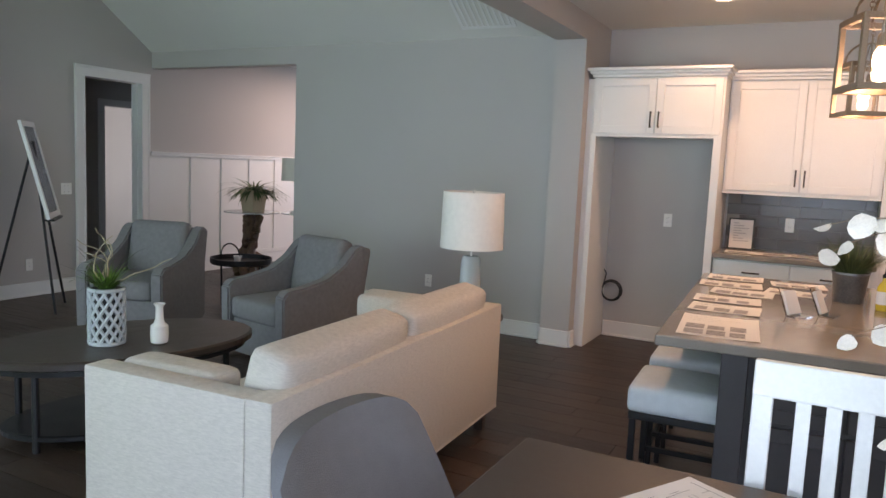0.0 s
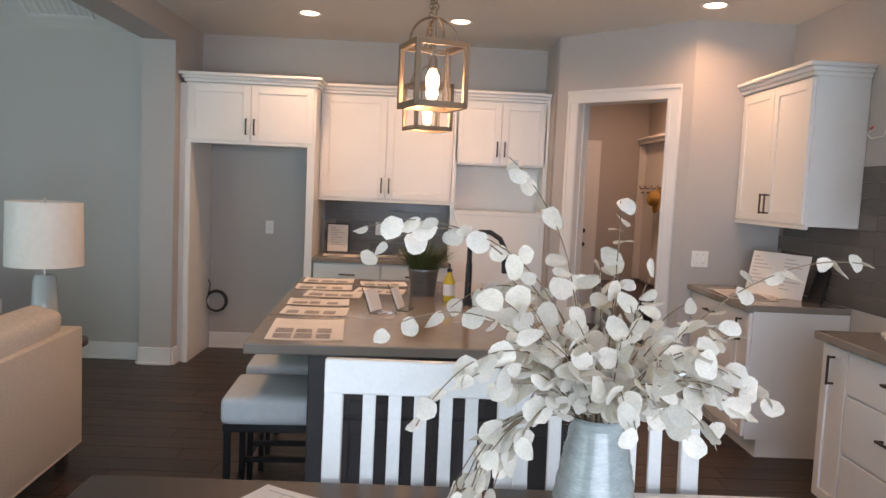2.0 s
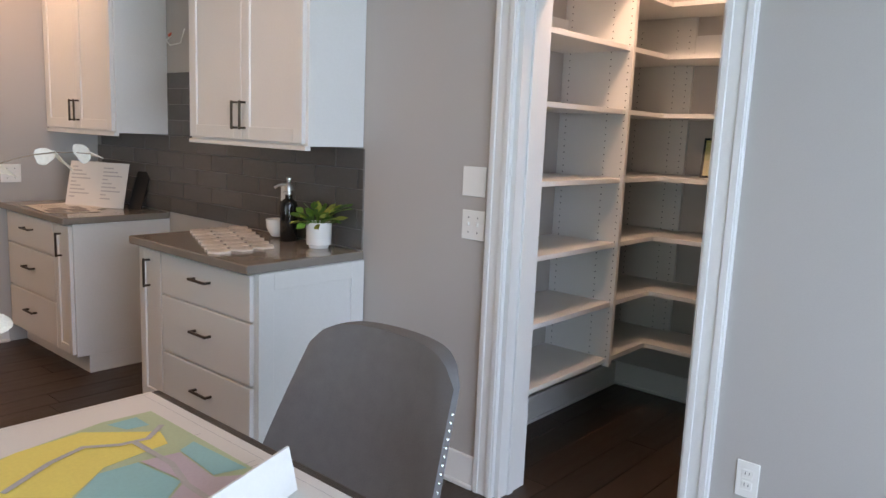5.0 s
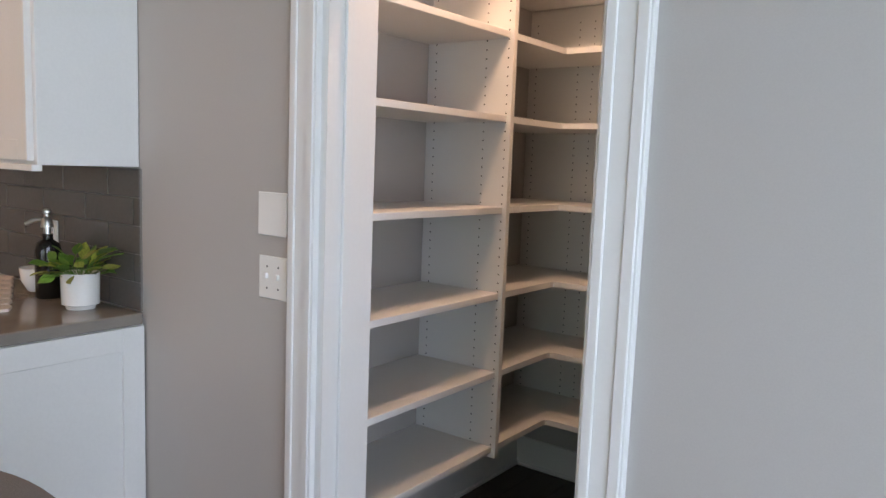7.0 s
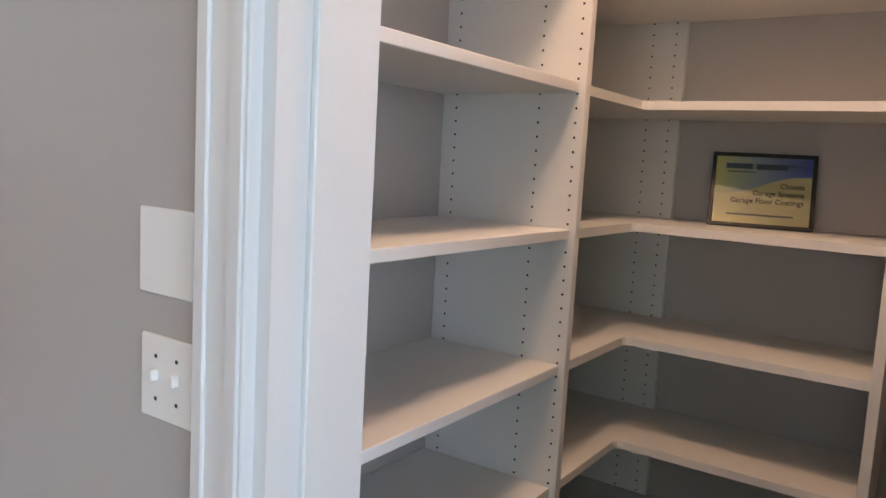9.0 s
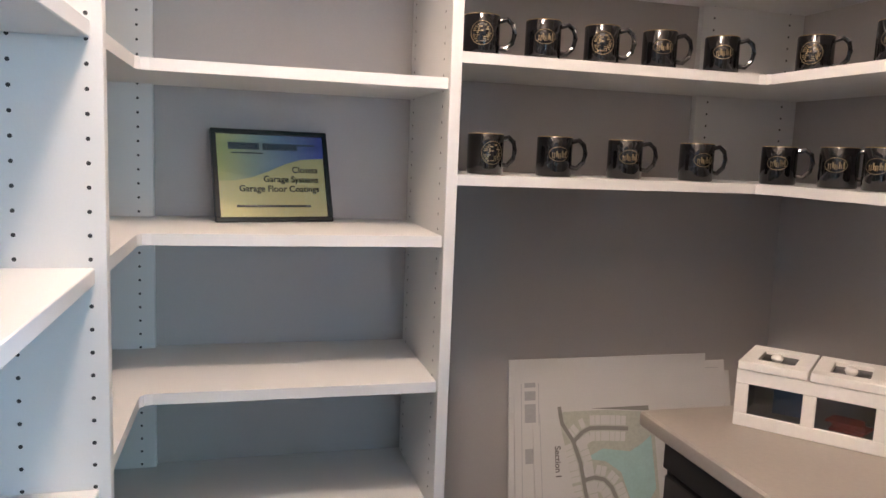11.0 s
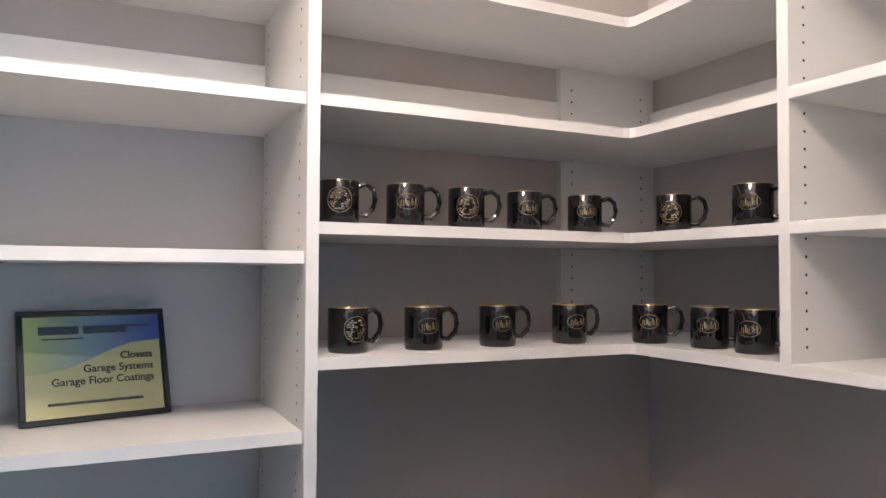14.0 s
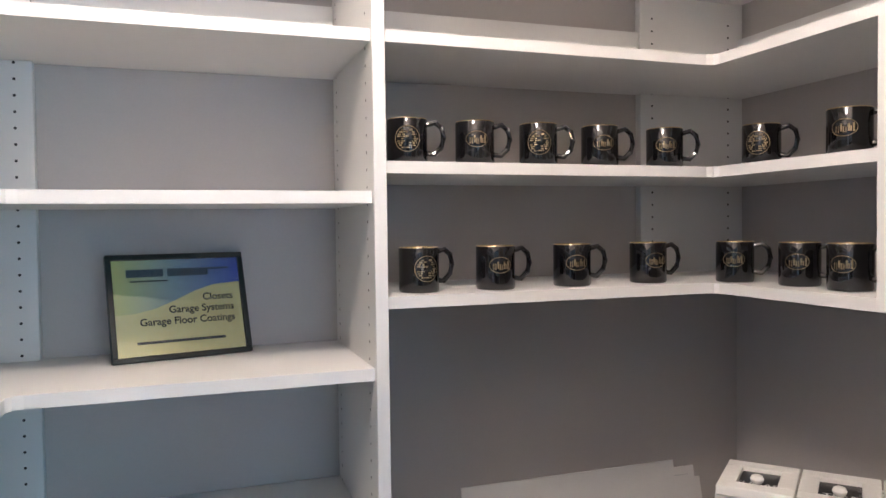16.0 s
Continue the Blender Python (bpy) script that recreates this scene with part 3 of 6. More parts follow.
def holes(cols, z0, z1, face, normal, mats=SLOT, skip=()):
    """Rows of shelf-pin holes on a panel; cols are positions along it. Flat dark discs stand in for the shade inside
    each hole.
    """
    bm = bmesh.new()
    z = z0 + 0.05
    while z < z1 - 0.04:
        for c in cols:
            p = Vector((face, c, z)) if abs(normal[0]) else Vector((c, face, z))
            p += Vector(normal) * 0.0005
            q = Vector(normal).to_track_quat("Z", "Y").to_matrix().to_4x4()
            bmesh.ops.create_circle(bm, cap_ends=True, radius=0.0031, segments=7, matrix=Matrix.Translation(p) @ q)
        z += 0.032
    return bm


def lshelf(outer, ztop, bm=None):
    """An L-shaped shelf from its corner polygon."""
    bm = bm or bmesh.new()
    lo = [bm.verts.new((x, y, ztop - ST)) for x, y in outer]
    hi = [bm.verts.new((x, y, ztop)) for x, y in outer]
    bm.faces.new(lo)
    bm.faces.new(hi)
    n = len(outer)
    for i in range(n):
        bm.faces.new((lo[i], lo[(i + 1) % n], hi[(i + 1) % n], hi[i]))
    bmesh.ops.recalc_face_normals(bm, faces=bm.faces)
    return bm


PZ0 = ZN[6] - ST - 0.02
ua = thing("shelving_unit", (DXA, PY1, 0), "empty white melamine pantry shelves by the doorway", "shelf", group="pantry shelving")
ub = thing("shelving_unit", (NX, PY1, 0), "white melamine corner shelves holding a framed sign", "shelf", group="pantry shelving")
uc = thing("shelving_unit", (PX1, PY0, 0), "white melamine corner shelves with black mugs over a counter", "shelf", group="pantry shelving")
ud = thing("shelving_unit", (EX, PY0, 0), "empty white melamine wall shelves above the counter", "shelf", group="pantry shelving")


def wpart(name, bm, material, parent, label=""):
    ob = part(name, bm, material, parent, label)
    ob.matrix_parent_inverse = Matrix.Translation(-parent.matrix_world.translation)
    if name == "pin_hole":
        tagged(ob, kind="stuff")
    return ob


# unit by the doorway: end panel, divider, seven shelves
wpart("end_panel", box(DXA - PT, NY, PZ0, DXA, PY1 - 0.001, PANEL_TOP, 0.001), MELA, ua)
wpart("divider", box(DXB - PT / 2, NY - 0.018, PZ0, DXB + PT / 2, PY1 - 0.001, PANEL_TOP, 0.001), MELA, ua)
HC = (NY + 0.002, NY + 0.094, PY1 - 0.04)
wpart("pin_hole", holes(HC, PZ0, PANEL_TOP, DXB - PT / 2, (-1, 0, 0)), SLOT, ua)
wpart("pin_hole", holes(HC, PZ0, PANEL_TOP, DXA, (1, 0, 0)), SLOT, ua)
for z in ZN:
    wpart("shelf", boxes((DXA + 0.0005, NY - 0.003, z - ST, DXB - PT / 2 - 0.0005, PY1 - 0.001, z), bev=0.0015), MELA, ua)
wpart("hanging_rail", box(DXA + 0.001, PY1 - 0.018, ZN[1] + 0.001, DXB - PT / 2 - 0.001, PY1 - 0.002, ZN[1] + 0.135), MELA, ua)
# corner unit: L shelves, corner panel, divider towards the mugs
for z in ZN:
    wpart("shelf", lshelf([(DXB + PT / 2 + 0.0005, PY1 - 0.001), (DXB + PT / 2 + 0.0005, NY - 0.003), (NX - 0.02, NY - 0.003), (NX - 0.006, NY - 0.010), (NX - 0.003, NY - 0.026), (NX - 0.003, DYR + PT / 2 + 0.0005), (PX1 - 0.001, DYR + PT / 2 + 0.0005), (PX1 - 0.001, PY1 - 0.001)], z), MELA, ub)
wpart("corner_panel", box(PX1 - PT, NY + 0.008, PZ0, PX1 - 0.001, PY1 - 0.002, ZN[0] - ST - 0.001, 0.001), MELA, ub)
wpart("pin_hole", holes((NY + 0.04, NY + 0.11, PY1 - 0.04), PZ0, ZN[0] - ST, PX1 - PT, (-1, 0, 0)), SLOT, ub)
wpart("hanging_rail", box(PX1 - 0.018, DYR + PT / 2 + 0.001, ZN[1] + 0.001, PX1 - 0.002, NY + 0.007, ZN[1] + 0.135), MELA, ub)
wpart("divider", box(NX - 0.015, DYR - PT / 2, 0.0, PX1 - 0.001, DYR + PT / 2, PANEL_TOP, 0.001), MELA, ub)
wpart("pin_hole", holes((NX + 0.037, PX1 - 0.04), PZ0, PANEL_TOP, DYR + PT / 2, (0, 1, 0)), SLOT, ub)
# mug corner: four L shelves
ZB = [2.156, 1.902, 1.664, 1.415]
for z in ZB:
    wpart("shelf", lshelf([(PX1 - 0.001, DYR - PT / 2 - 0.0005), (NX, DYR - PT / 2 - 0.0005), (NX + 0.004, RY + 0.022), (NX + 0.0, RY + 0.008), (NX - 0.012, RY + 0.002), (EX + PT / 2 + 0.0005, RY - 0.003), (EX + PT / 2 + 0.0005, PY0 + 0.001), (PX1 - 0.001, PY0 + 0.001)], z), MELA, uc)
wpart("corner_panel", box(PX1 - PT, PY0 + 0.002, ZB[3], PX1 - 0.001, 0.30, ZB[0] - ST - 0.001, 0.001), MELA, uc)
wpart("pin_hole", holes((PY0 + 0.05, 0.265), ZB[3], ZB[0] - ST, PX1 - PT, (-1, 0, 0)), SLOT, uc)
wpart("hanging_rail", box(PX1 - 0.018, 0.301, ZB[1] + 0.001, PX1 - 0.002, DYR - PT / 2 - 0.001, ZB[1] + 0.135), MELA, uc)
wpart("hanging_rail", box(EX + PT / 2 + 0.001, PY0 + 0.002, ZB[1] + 0.001, PX1 - PT - 0.001, PY0 + 0.018, ZB[1] + 0.135), MELA, uc)
wpart("divider", box(EX - PT / 2, PY0 + 0.001, ZB[3] - ST, EX + PT / 2, RY, PANEL_TOP, 0.001), MELA, uc)
wpart("pin_hole", holes((PY0 + 0.045, RY - 0.04), ZB[3] - ST, PANEL_TOP, EX - PT / 2, (-1, 0, 0)), SLOT, uc)
# wall bay towards the door
for z in ZB:
    wpart("shelf", boxes((PX0 + 0.02, PY0 + 0.001, z - ST, EX - PT / 2 - 0.0005, RY + 0.003, z), bev=0.0015), MELA, ud)
wpart("end_panel", box(PX0 + 0.001, PY0 + 0.001, ZB[3] - ST, PX0 + 0.02, RY, PANEL_TOP, 0.001), MELA, ud)
wpart("hanging_rail", box(PX0 + 0.021, PY0 + 0.002, ZB[1] + 0.001, EX - PT / 2 - 0.001, PY0 + 0.018, ZB[1] + 0.135), MELA, ud)

# ---- more materials ----
LINEN = mat("cream_linen", (0.57, 0.525, 0.47), 0.85, var=0.18, scale=40, fine=220, bump=0.5, stretch=(1, 1, 5), spec=0.2)
GREYFAB = mat("grey_upholstery", (0.20, 0.195, 0.20), 0.8, var=0.16, scale=30, fine=260, bump=0.45, spec=0.25)
GREYCHAIR = mat("grey_dining_fabric", (0.15, 0.148, 0.152), 0.62, var=0.12, scale=24, fine=300, bump=0.35, spec=0.3)
STOOLFAB = mat("pale_blue_grey_fabric", (0.52, 0.56, 0.58), 0.8, var=0.08, scale=30, fine=260, bump=0.35, spec=0.2)
DARKWOOD = mat("dark_table_wood", (0.045, 0.032, 0.026), 0.34, var=0.35, scale=4, fine=40, bump=0.15, stretch=(1, 10, 10))
WHITEWOOD = mat("white_chair_paint", (0.80, 0.79, 0.76), 0.4, var=0.05, scale=8, fine=90, bump=0.06)
SHADE = mat("lamp_shade_linen", (0.78, 0.74, 0.68), 0.8, var=0.06, scale=30, fine=260, bump=0.2)
MUG = mat("black_glaze", (0.006, 0.006, 0.007), 0.06, var=0.1, bump=0.0, rough_var=0.03, spec=0.6)
EMBLEM = mat("worn_gold_print", (0.20, 0.155, 0.09), 0.4, metal=0.5, var=0.5, scale=260, bump=0.0)
GOLD = mat("gold_print", (0.62, 0.46, 0.24), 0.3, metal=0.8, var=0.2, scale=200, bump=0.0)
VASE = mat("blue_grey_glaze", (0.29, 0.325, 0.315), 0.16, var=0.22, scale=18, fine=90, bump=0.25, stretch=(1, 1, 4), coat=0.5)
POD = mat("silver_dollar_pod", (0.87, 0.81, 0.72), 0.32, var=0.12, scale=60, fine=240, bump=0.15, rnd=0.12)
pt_ = POD.node_tree
thin, blend = pt_.nodes.new("ShaderNodeBsdfTranslucent"), pt_.nodes.new("ShaderNodeMixShader")
blend.inputs[0].default_value = 0.42
pt_.links.new(pt_.nodes["Principled BSDF"].inputs["Base Color"].links[0].from_socket, thin.inputs["Color"])
pt_.links.new(pt_.nodes["Principled BSDF"].outputs[0], blend.inputs[1])
pt_.links.new(thin.outputs[0], blend.inputs[2])
pt_.links.new(blend.outputs[0], pt_.nodes["Material Output"].inputs["Surface"])
TWIG = mat("dry_twig", (0.22, 0.15, 0.10), 0.8, var=0.25, bump=0.2)
LEAF = mat("green_leaf", (0.085, 0.20, 0.03), 0.45, var=0.4, scale=60, fine=200, bump=0.1, rnd=0.35)
FERNLEAF = mat("fern_leaf", (0.045, 0.085, 0.025), 0.6, var=0.35, scale=40, rnd=0.35)
GRASS = mat("grass_blade", (0.055, 0.085, 0.028), 0.6, var=0.35, rnd=0.4)
CERAMIC = mat("white_ceramic", (0.80, 0.79, 0.76), 0.18, var=0.03, bump=0.0)
ZINC = mat("zinc_bucket", (0.16, 0.165, 0.17), 0.4, metal=0.7, var=0.3, scale=14, bump=0.1)
AMBER = mat("dark_bottle", (0.012, 0.010, 0.009), 0.1, var=0.1, bump=0.0)
BRASS = mat("pendant_metal", (0.30, 0.23, 0.17), 0.4, metal=0.9, var=0.12, bump=0.02)
BULB = mat("bulb_glow", (1, 0.8, 0.5), 0.3, emit=(1.0, 0.70, 0.38), strength=45, bump=0)
ROOT = mat("driftwood_root", (0.12, 0.065, 0.04), 0.6, var=0.4, scale=14, fine=80, bump=0.5)
LAMINATE = mat("stone_laminate", (0.36, 0.325, 0.285), 0.32, var=0.06, scale=7, fine=90, bump=0.02)
CHARCOAL = mat("desk_charcoal", (0.03, 0.027, 0.027), 0.45, var=0.15, bump=0.03)
SCREEN = mat("easel_print", (0.10, 0.13, 0.16), 0.25, var=0.3, scale=6, bump=0)
YELLOW = mat("map_yellow", (0.78, 0.66, 0.17), 0.65, var=0.06, bump=0)
TEAL = mat("map_teal", (0.24, 0.52, 0.55), 0.65, var=0.06, bump=0)
MAUVE = mat("map_mauve", (0.50, 0.43, 0.50), 0.65, var=0.06, bump=0)
MAPGREEN = mat("map_green", (0.42, 0.52, 0.34), 0.65, var=0.06, bump=0)
MAPWATER = mat("map_water", (0.40, 0.60, 0.58), 0.6, var=0.08, scale=20, bump=0)
SIGNYEL = mat("sign_yellow", (0.54, 0.48, 0.20), 0.35, var=0.05, bump=0)
SIGNFRAME = mat("sign_frame", (0.018, 0.026, 0.026), 0.22, var=0.1, bump=0)
ORANGE = mat("orange_packet", (0.75, 0.14, 0.07), 0.5, var=0.15, scale=40, bump=0.1)
BLUECARD = mat("blue_packet", (0.10, 0.25, 0.50), 0.5, bump=0)
POTGREY = mat("pierced_ceramic", (0.42, 0.47, 0.48), 0.25, var=0.08, bump=0.02)
CORD = mat("black_cord", (0.015, 0.015, 0.015), 0.5, bump=0)
STRAW = mat("straw_hat", (0.45, 0.27, 0.08), 0.8, var=0.2, scale=60, bump=0.3)
# the glass's dark tint stands in for the unlit inside of the tea box
SHADEGLASS = glassy("shade_tinted_glass", (0.30, 0.31, 0.33), 0.03)
BASEGLASS = glassy("lamp_glass", (0.62, 0.68, 0.68), 0.06, 0.28)


def wblue():
    m = mat("sign_gradient", (0.05, 0.09, 0.28), 0.35, var=0.04, bump=0)
    t = m.node_tree
    b = t.nodes["Principled BSDF"]
    co, sep, ramp = t.nodes.new("ShaderNodeTexCoord"), t.nodes.new("ShaderNodeSeparateXYZ"), t.nodes.new("ShaderNodeValToRGB")
    t.links.new(co.outputs["Object"], sep.inputs[0])
    mr = t.nodes.new("ShaderNodeMapRange")
    mr.inputs["From Min"].default_value, mr.inputs["From Max"].default_value = -0.115, 0.115
    t.links.new(sep.outputs["X"], mr.inputs["Value"])
    t.links.new(mr.outputs[0], ramp.inputs[0])
    r = ramp.color_ramp
    r.elements[0].color, r.elements[1].color = (0.42, 0.42, 0.14, 1), (0.03, 0.07, 0.30, 1)
    mid = r.elements.new(0.45)
    mid.color = (0.20, 0.29, 0.30, 1)
    t.links.new(ramp.outputs[0], b.inputs["Base Color"])
    return m


SIGNBLUE = wblue()
TEXTINK = mat("sign_lettering", (0.01, 0.012, 0.012), 0.9, var=0, bump=0, spec=0.0)

PHOTO = mat("printed_photo", (0.24, 0.235, 0.24), 0.6, var=0.7, scale=55, fine=160, bump=0)


def flat(x0, y0, x1, y1, z=0.0):
    """A thin printed patch lying in the local xy plane."""
    bm = bmesh.new()
    bm.faces.new([bm.verts.new(p) for p in ((x0, y0, z), (x1, y0, z), (x1, y1, z), (x0, y1, z))])
    return bm


def flats(rects, z=0.0):
    bm = bmesh.new()
    for x0, y0, x1, y1 in rects:
        bm.faces.new([bm.verts.new(p) for p in ((x0, y0, z), (x1, y0, z), (x1, y1, z), (x0, y1, z))])
    return bm


def poly(points, z=0.0):
    bm = bmesh.new()
    bm.faces.new([bm.verts.new((x, y, z)) for x, y in points])
    return bm


def words(body, size, material, parent, m, align="LEFT"):
    c = bpy.data.curves.new("lettering", "FONT")
    c.body, c.size, c.align_x, c.offset = body, size, align, size * 0.02
    c.materials.append(material)
    ob = new("lettering", c)
    ob.parent = parent
    ob.matrix_basis = m
    return ob


def prints(parent, w, h, seed, pics=1, z=0.0012, text_rows=8):
    """Bars of unreadable text and grey picture blocks on a sheet of size w x h."""
    r = random.Random(seed)
    dark, soft = [], []
    for k in range(pics):
        # pictures stand side by side in the lower part of the page
        cw, ch = (w - 0.03) / min(pics, 3), h * 0.52 / math.ceil(pics / 3)
        px, py = -w / 2 + 0.015 + cw * (k % 3), -h / 2 + 0.015 + ch * (k // 3)
        soft.append((px, py, px + cw * r.uniform(0.6, 0.88), py + ch * r.uniform(0.7, 0.86)))
    for i in range(text_rows):
        y = h / 2 - 0.012 - ((h * 0.42 - 0.02) if pics else (h - 0.05)) * i / text_rows
        x0 = -w / 2 + 0.015
        dark.append((x0, y - 0.0025, x0 + r.uniform(0.35, 0.85) * (w - 0.03), y))
    tagged(part("picture", flats(soft, z), PHOTO, parent), kind="stuff")
    tagged(part("text", flats(dark, z + 0.0005), INK, parent), kind="stuff")


def sheet(loc, rz, w, h, label, seed, pics=1, rows=8, curl=0.003):
    e = thing("paper_sheet", loc, label, "paper", rz, group="printed sheets")
    bm = bmesh.new()
    n = 6
    vs = [[bm.verts.new((-w / 2 + w * i / n, y, curl * abs(2 * i / n - 1) ** 3)) for i in range(n + 1)] for y in (-h / 2, h / 2)]
    for i in range(n):
        bm.faces.new((vs[0][i], vs[0][i + 1], vs[1][i + 1], vs[1][i]))
    r = bmesh.ops.extrude_face_region(bm, geom=list(bm.faces))
    bmesh.ops.translate(bm, vec=(0, 0, 0.0006), verts=[v for v in r["geom"] if isinstance(v, bmesh.types.BMVert)])
    bmesh.ops.recalc_face_normals(bm, faces=bm.faces)
    part("page", bm, PAPER, e)
    prints(e, w * 0.94, h * 0.94, seed, pics, 0.0008 + curl * 0.75, rows)
    return e


def soft_box(x0, y0, z0, x1, y1, z1, bev, puff=0.0):
    """A cushion: a box with well rounded edges whose broad faces swell."""
    bm = bmesh.new()
    bm_box(bm, x0, y0, z0, x1, y1, z1)
    bmesh.ops.subdivide_edges(bm, edges=bm.edges[:], cuts=8, use_grid_fill=True)
    c = Vector(((x0 + x1) / 2, (y0 + y1) / 2, (z0 + z1) / 2))
    h = Vector(((x1 - x0) / 2, (y1 - y0) / 2, (z1 - z0) / 2))
    thin = min(range(3), key=lambda k: h[k])
    o = [k for k in range(3) if k != thin]
    rad = min(max(1.3 * bev, 0.015), 0.8 * h[thin])
    for v in bm.verts:
        d = [(v.co[k] - c[k]) / h[k] for k in range(3)]
        side = max(-1.0, min(1.0, d[thin]))
        d = [math.copysign(1 - (1 - min(1.0, abs(u))) ** 1.8, u) for u in d]
        p = Vector([d[k] * h[k] for k in range(3)])
        core = Vector([max(-h[k] + rad, min(h[k] - rad, p[k])) for k in range(3)])
        if (p - core).length > 1e-6:
            p = core + (p - core).normalized() * rad
        p[thin] += puff * side * (1 - d[o[0]] ** 2) * (1 - d[o[1]] ** 2)
        v.co = c + p
    bmesh.ops.recalc_face_normals(bm, faces=bm.faces)
    return bm


# ---- pantry things ----
def mug_mesh():
    R, H = 0.0395, 0.0875
    return lathe([(R - 0.006, 0), (R - 0.002, 0.001), (R, 0.005), (R, H - 0.002), (R - 0.0012, H), (R - 0.003, H - 0.001), (R - 0.0038, 0.008), (0.001, 0.006)], 36)


def curved_print(shapes, R, turn=0.0):
    """Marks (u0, z0, u1, z1) laid round a cylinder; u in metres along it, front at -x."""
    bm = bmesh.new()
    for u0, z0, u1, z1 in shapes:
        n = 4
        lo, hi = [], []
        for i in range(n + 1):
            a = math.pi + (u0 + (u1 - u0) * i / n) / R + turn
            lo.append(bm.verts.new((R * math.cos(a), R * math.sin(a), z0)))
            hi.append(bm.verts.new((R * math.cos(a), R * math.sin(a), z1)))
        for i in range(n):
            bm.faces.new((lo[i], lo[i + 1], hi[i + 1], hi[i]))
    return bm


def curved_ring(rx, rz, w, R, zc, turn=0.0):
    bm = bmesh.new()
    n = 32
    vi, vo = [], []
    for i in range(n):
        t = 2 * math.pi * i / n
        for lst, k in ((vi, -w / 2), (vo, w / 2)):
            a = math.pi + (rx + k) * math.cos(t) / R + turn
            lst.append(bm.verts.new((R * math.cos(a), R * math.sin(a), zc + (rz + k) * math.sin(t))))
    for i in range(n):
        bm.faces.new((vi[i], vi[(i + 1) % n], vo[(i + 1) % n], vo[i]))
    return bm


def mug(kind):
    e = thing("mug", (0, 0, 0), "glossy black mug with gold rim and %s gold emblem" % ("a round" if kind == 0 else "an oval"), "mug", group="black mugs")
    part("cup", mug_mesh(), MUG, e, smooth=True)
    pts = [(0.0, -0.039, 0.078), (0.0, -0.055, 0.082), (0.0, -0.067, 0.072), (0.0, -0.071, 0.052), (0.0, -0.066, 0.033), (0.0, -0.053, 0.020), (0.0, -0.039, 0.022)]
    hb = tube(pts, 0.0056, 10)
    part("handle", hb, MUG, e, smooth=True)
    part("rim", ring((0, 0, 0.0873), 0.0380, 0.0011, n=36, k=6), GOLD, e, "thin gold rim")
    rr = random.Random(kind + 3)
    if kind == 0:
        part("emblem", curved_ring(0.0245, 0.0245, 0.0016, 0.0407, 0.047), EMBLEM, e)
        marks = []
        for k in range(9):
            z = 0.0285 + k * 0.0042
            half = math.sqrt(max(0.0, 0.0205 ** 2 - (z + 0.0015 - 0.047) ** 2))
            u = -half
            while u < half - 0.002:
                w = rr.uniform(0.002, 0.0075)
                if rr.random() < 0.72:
                    marks.append((u, z + rr.uniform(-0.0006, 0.0006), min(u + w, half), z + rr.uniform(0.0022, 0.0036)))
                u += w + rr.uniform(0.0008, 0.0022)
    else:
        part("emblem", curved_ring(0.0225, 0.0155, 0.0014, 0.0407, 0.05), EMBLEM, e)
        marks = [(-0.015 + k * 0.0042, 0.040 + rr.uniform(0, 0.003), -0.0128 + k * 0.0042 + rr.uniform(0, 0.0016), 0.046 + rr.uniform(0.003, 0.013)) for k in range(8)]
    part("emblem_print", curved_print(marks, 0.0408), EMBLEM, e)
    return e


mug_round, mug_oval = mug(0), mug(1)
MUGS = [(0, 4.337, 1.000, 1, 0), (1, 4.337, 0.858, 1, 6), (0, 4.337, 0.716, 1, 3), (1, 4.337, 0.570, 1, 12), (1, 4.337, 0.406, 1, 5), (0, 4.226, 0.240, 1, -12), (1, 4.000, 0.242, 1, -14),
        (0, 4.322, 0.984, 2, 22), (1, 4.317, 0.824, 2, 14), (1, 4.322, 0.647, 2, 14), (1, 4.322, 0.460, 2, 24), (1, 4.254, 0.286, 2, -4), (1, 4.110, 0.250, 2, -8), (1, 3.990, 0.250, 2, -20)]
used = {0: False, 1: False}
for k, mx, my, row, turn in MUGS:
    src = (mug_round, mug_oval)[k]
    # the emblem faces the doorway, the handle points along the shelf
    mm = pose(mx, my, ZB[1 + row] + 0.0005, 0, 0, math.degrees(math.atan2(my - 1.40, mx - 2.90)) + turn)
    if used[k]:
        copy_thing(src, mm)
    else:
        src.matrix_world = mm
        used[k] = True

# framed sign, leaning on the wall
sg = thing("framed_sign", (4.497, 1.419, ZN[3] + 0.001), "small framed yellow and blue advertising sign leaning on the wall", "sign", -76)
W2, H2 = 0.136, 0.217
LEAN = pose(0, 0, 0.0, 72, 0, 0)


def leaning(name, bm, material, lab="", smooth=False):
    ob = part(name, bm, material, sg, lab, smooth)
    ob.matrix_basis = LEAN
    return ob


leaning("frame", boxes((-W2, 0, -0.012, W2, 0.011, 0.004), (-W2, H2 - 0.011, -0.012, W2, H2, 0.004), (-W2, 0.011, -0.012, -W2 + 0.011, H2 - 0.011, 0.004), (W2 - 0.011, 0.011, -0.012, W2, H2 - 0.011, 0.004), bev=0.0015), SIGNFRAME)
leaning("backing", box(-W2 + 0.012, 0.012, -0.011, W2 - 0.012, H2 - 0.012, -0.002), SIGNYEL)
wave = [(-0.127, H2 - 0.0115), (-0.127, 0.095), (-0.09, 0.096), (-0.05, 0.104), (-0.01, 0.119), (0.03, 0.137), (0.07, 0.149), (0.127, 0.153), (0.127, H2 - 0.0115)]
leaning("print_blue", poly(wave, -0.0015), SIGNBLUE)
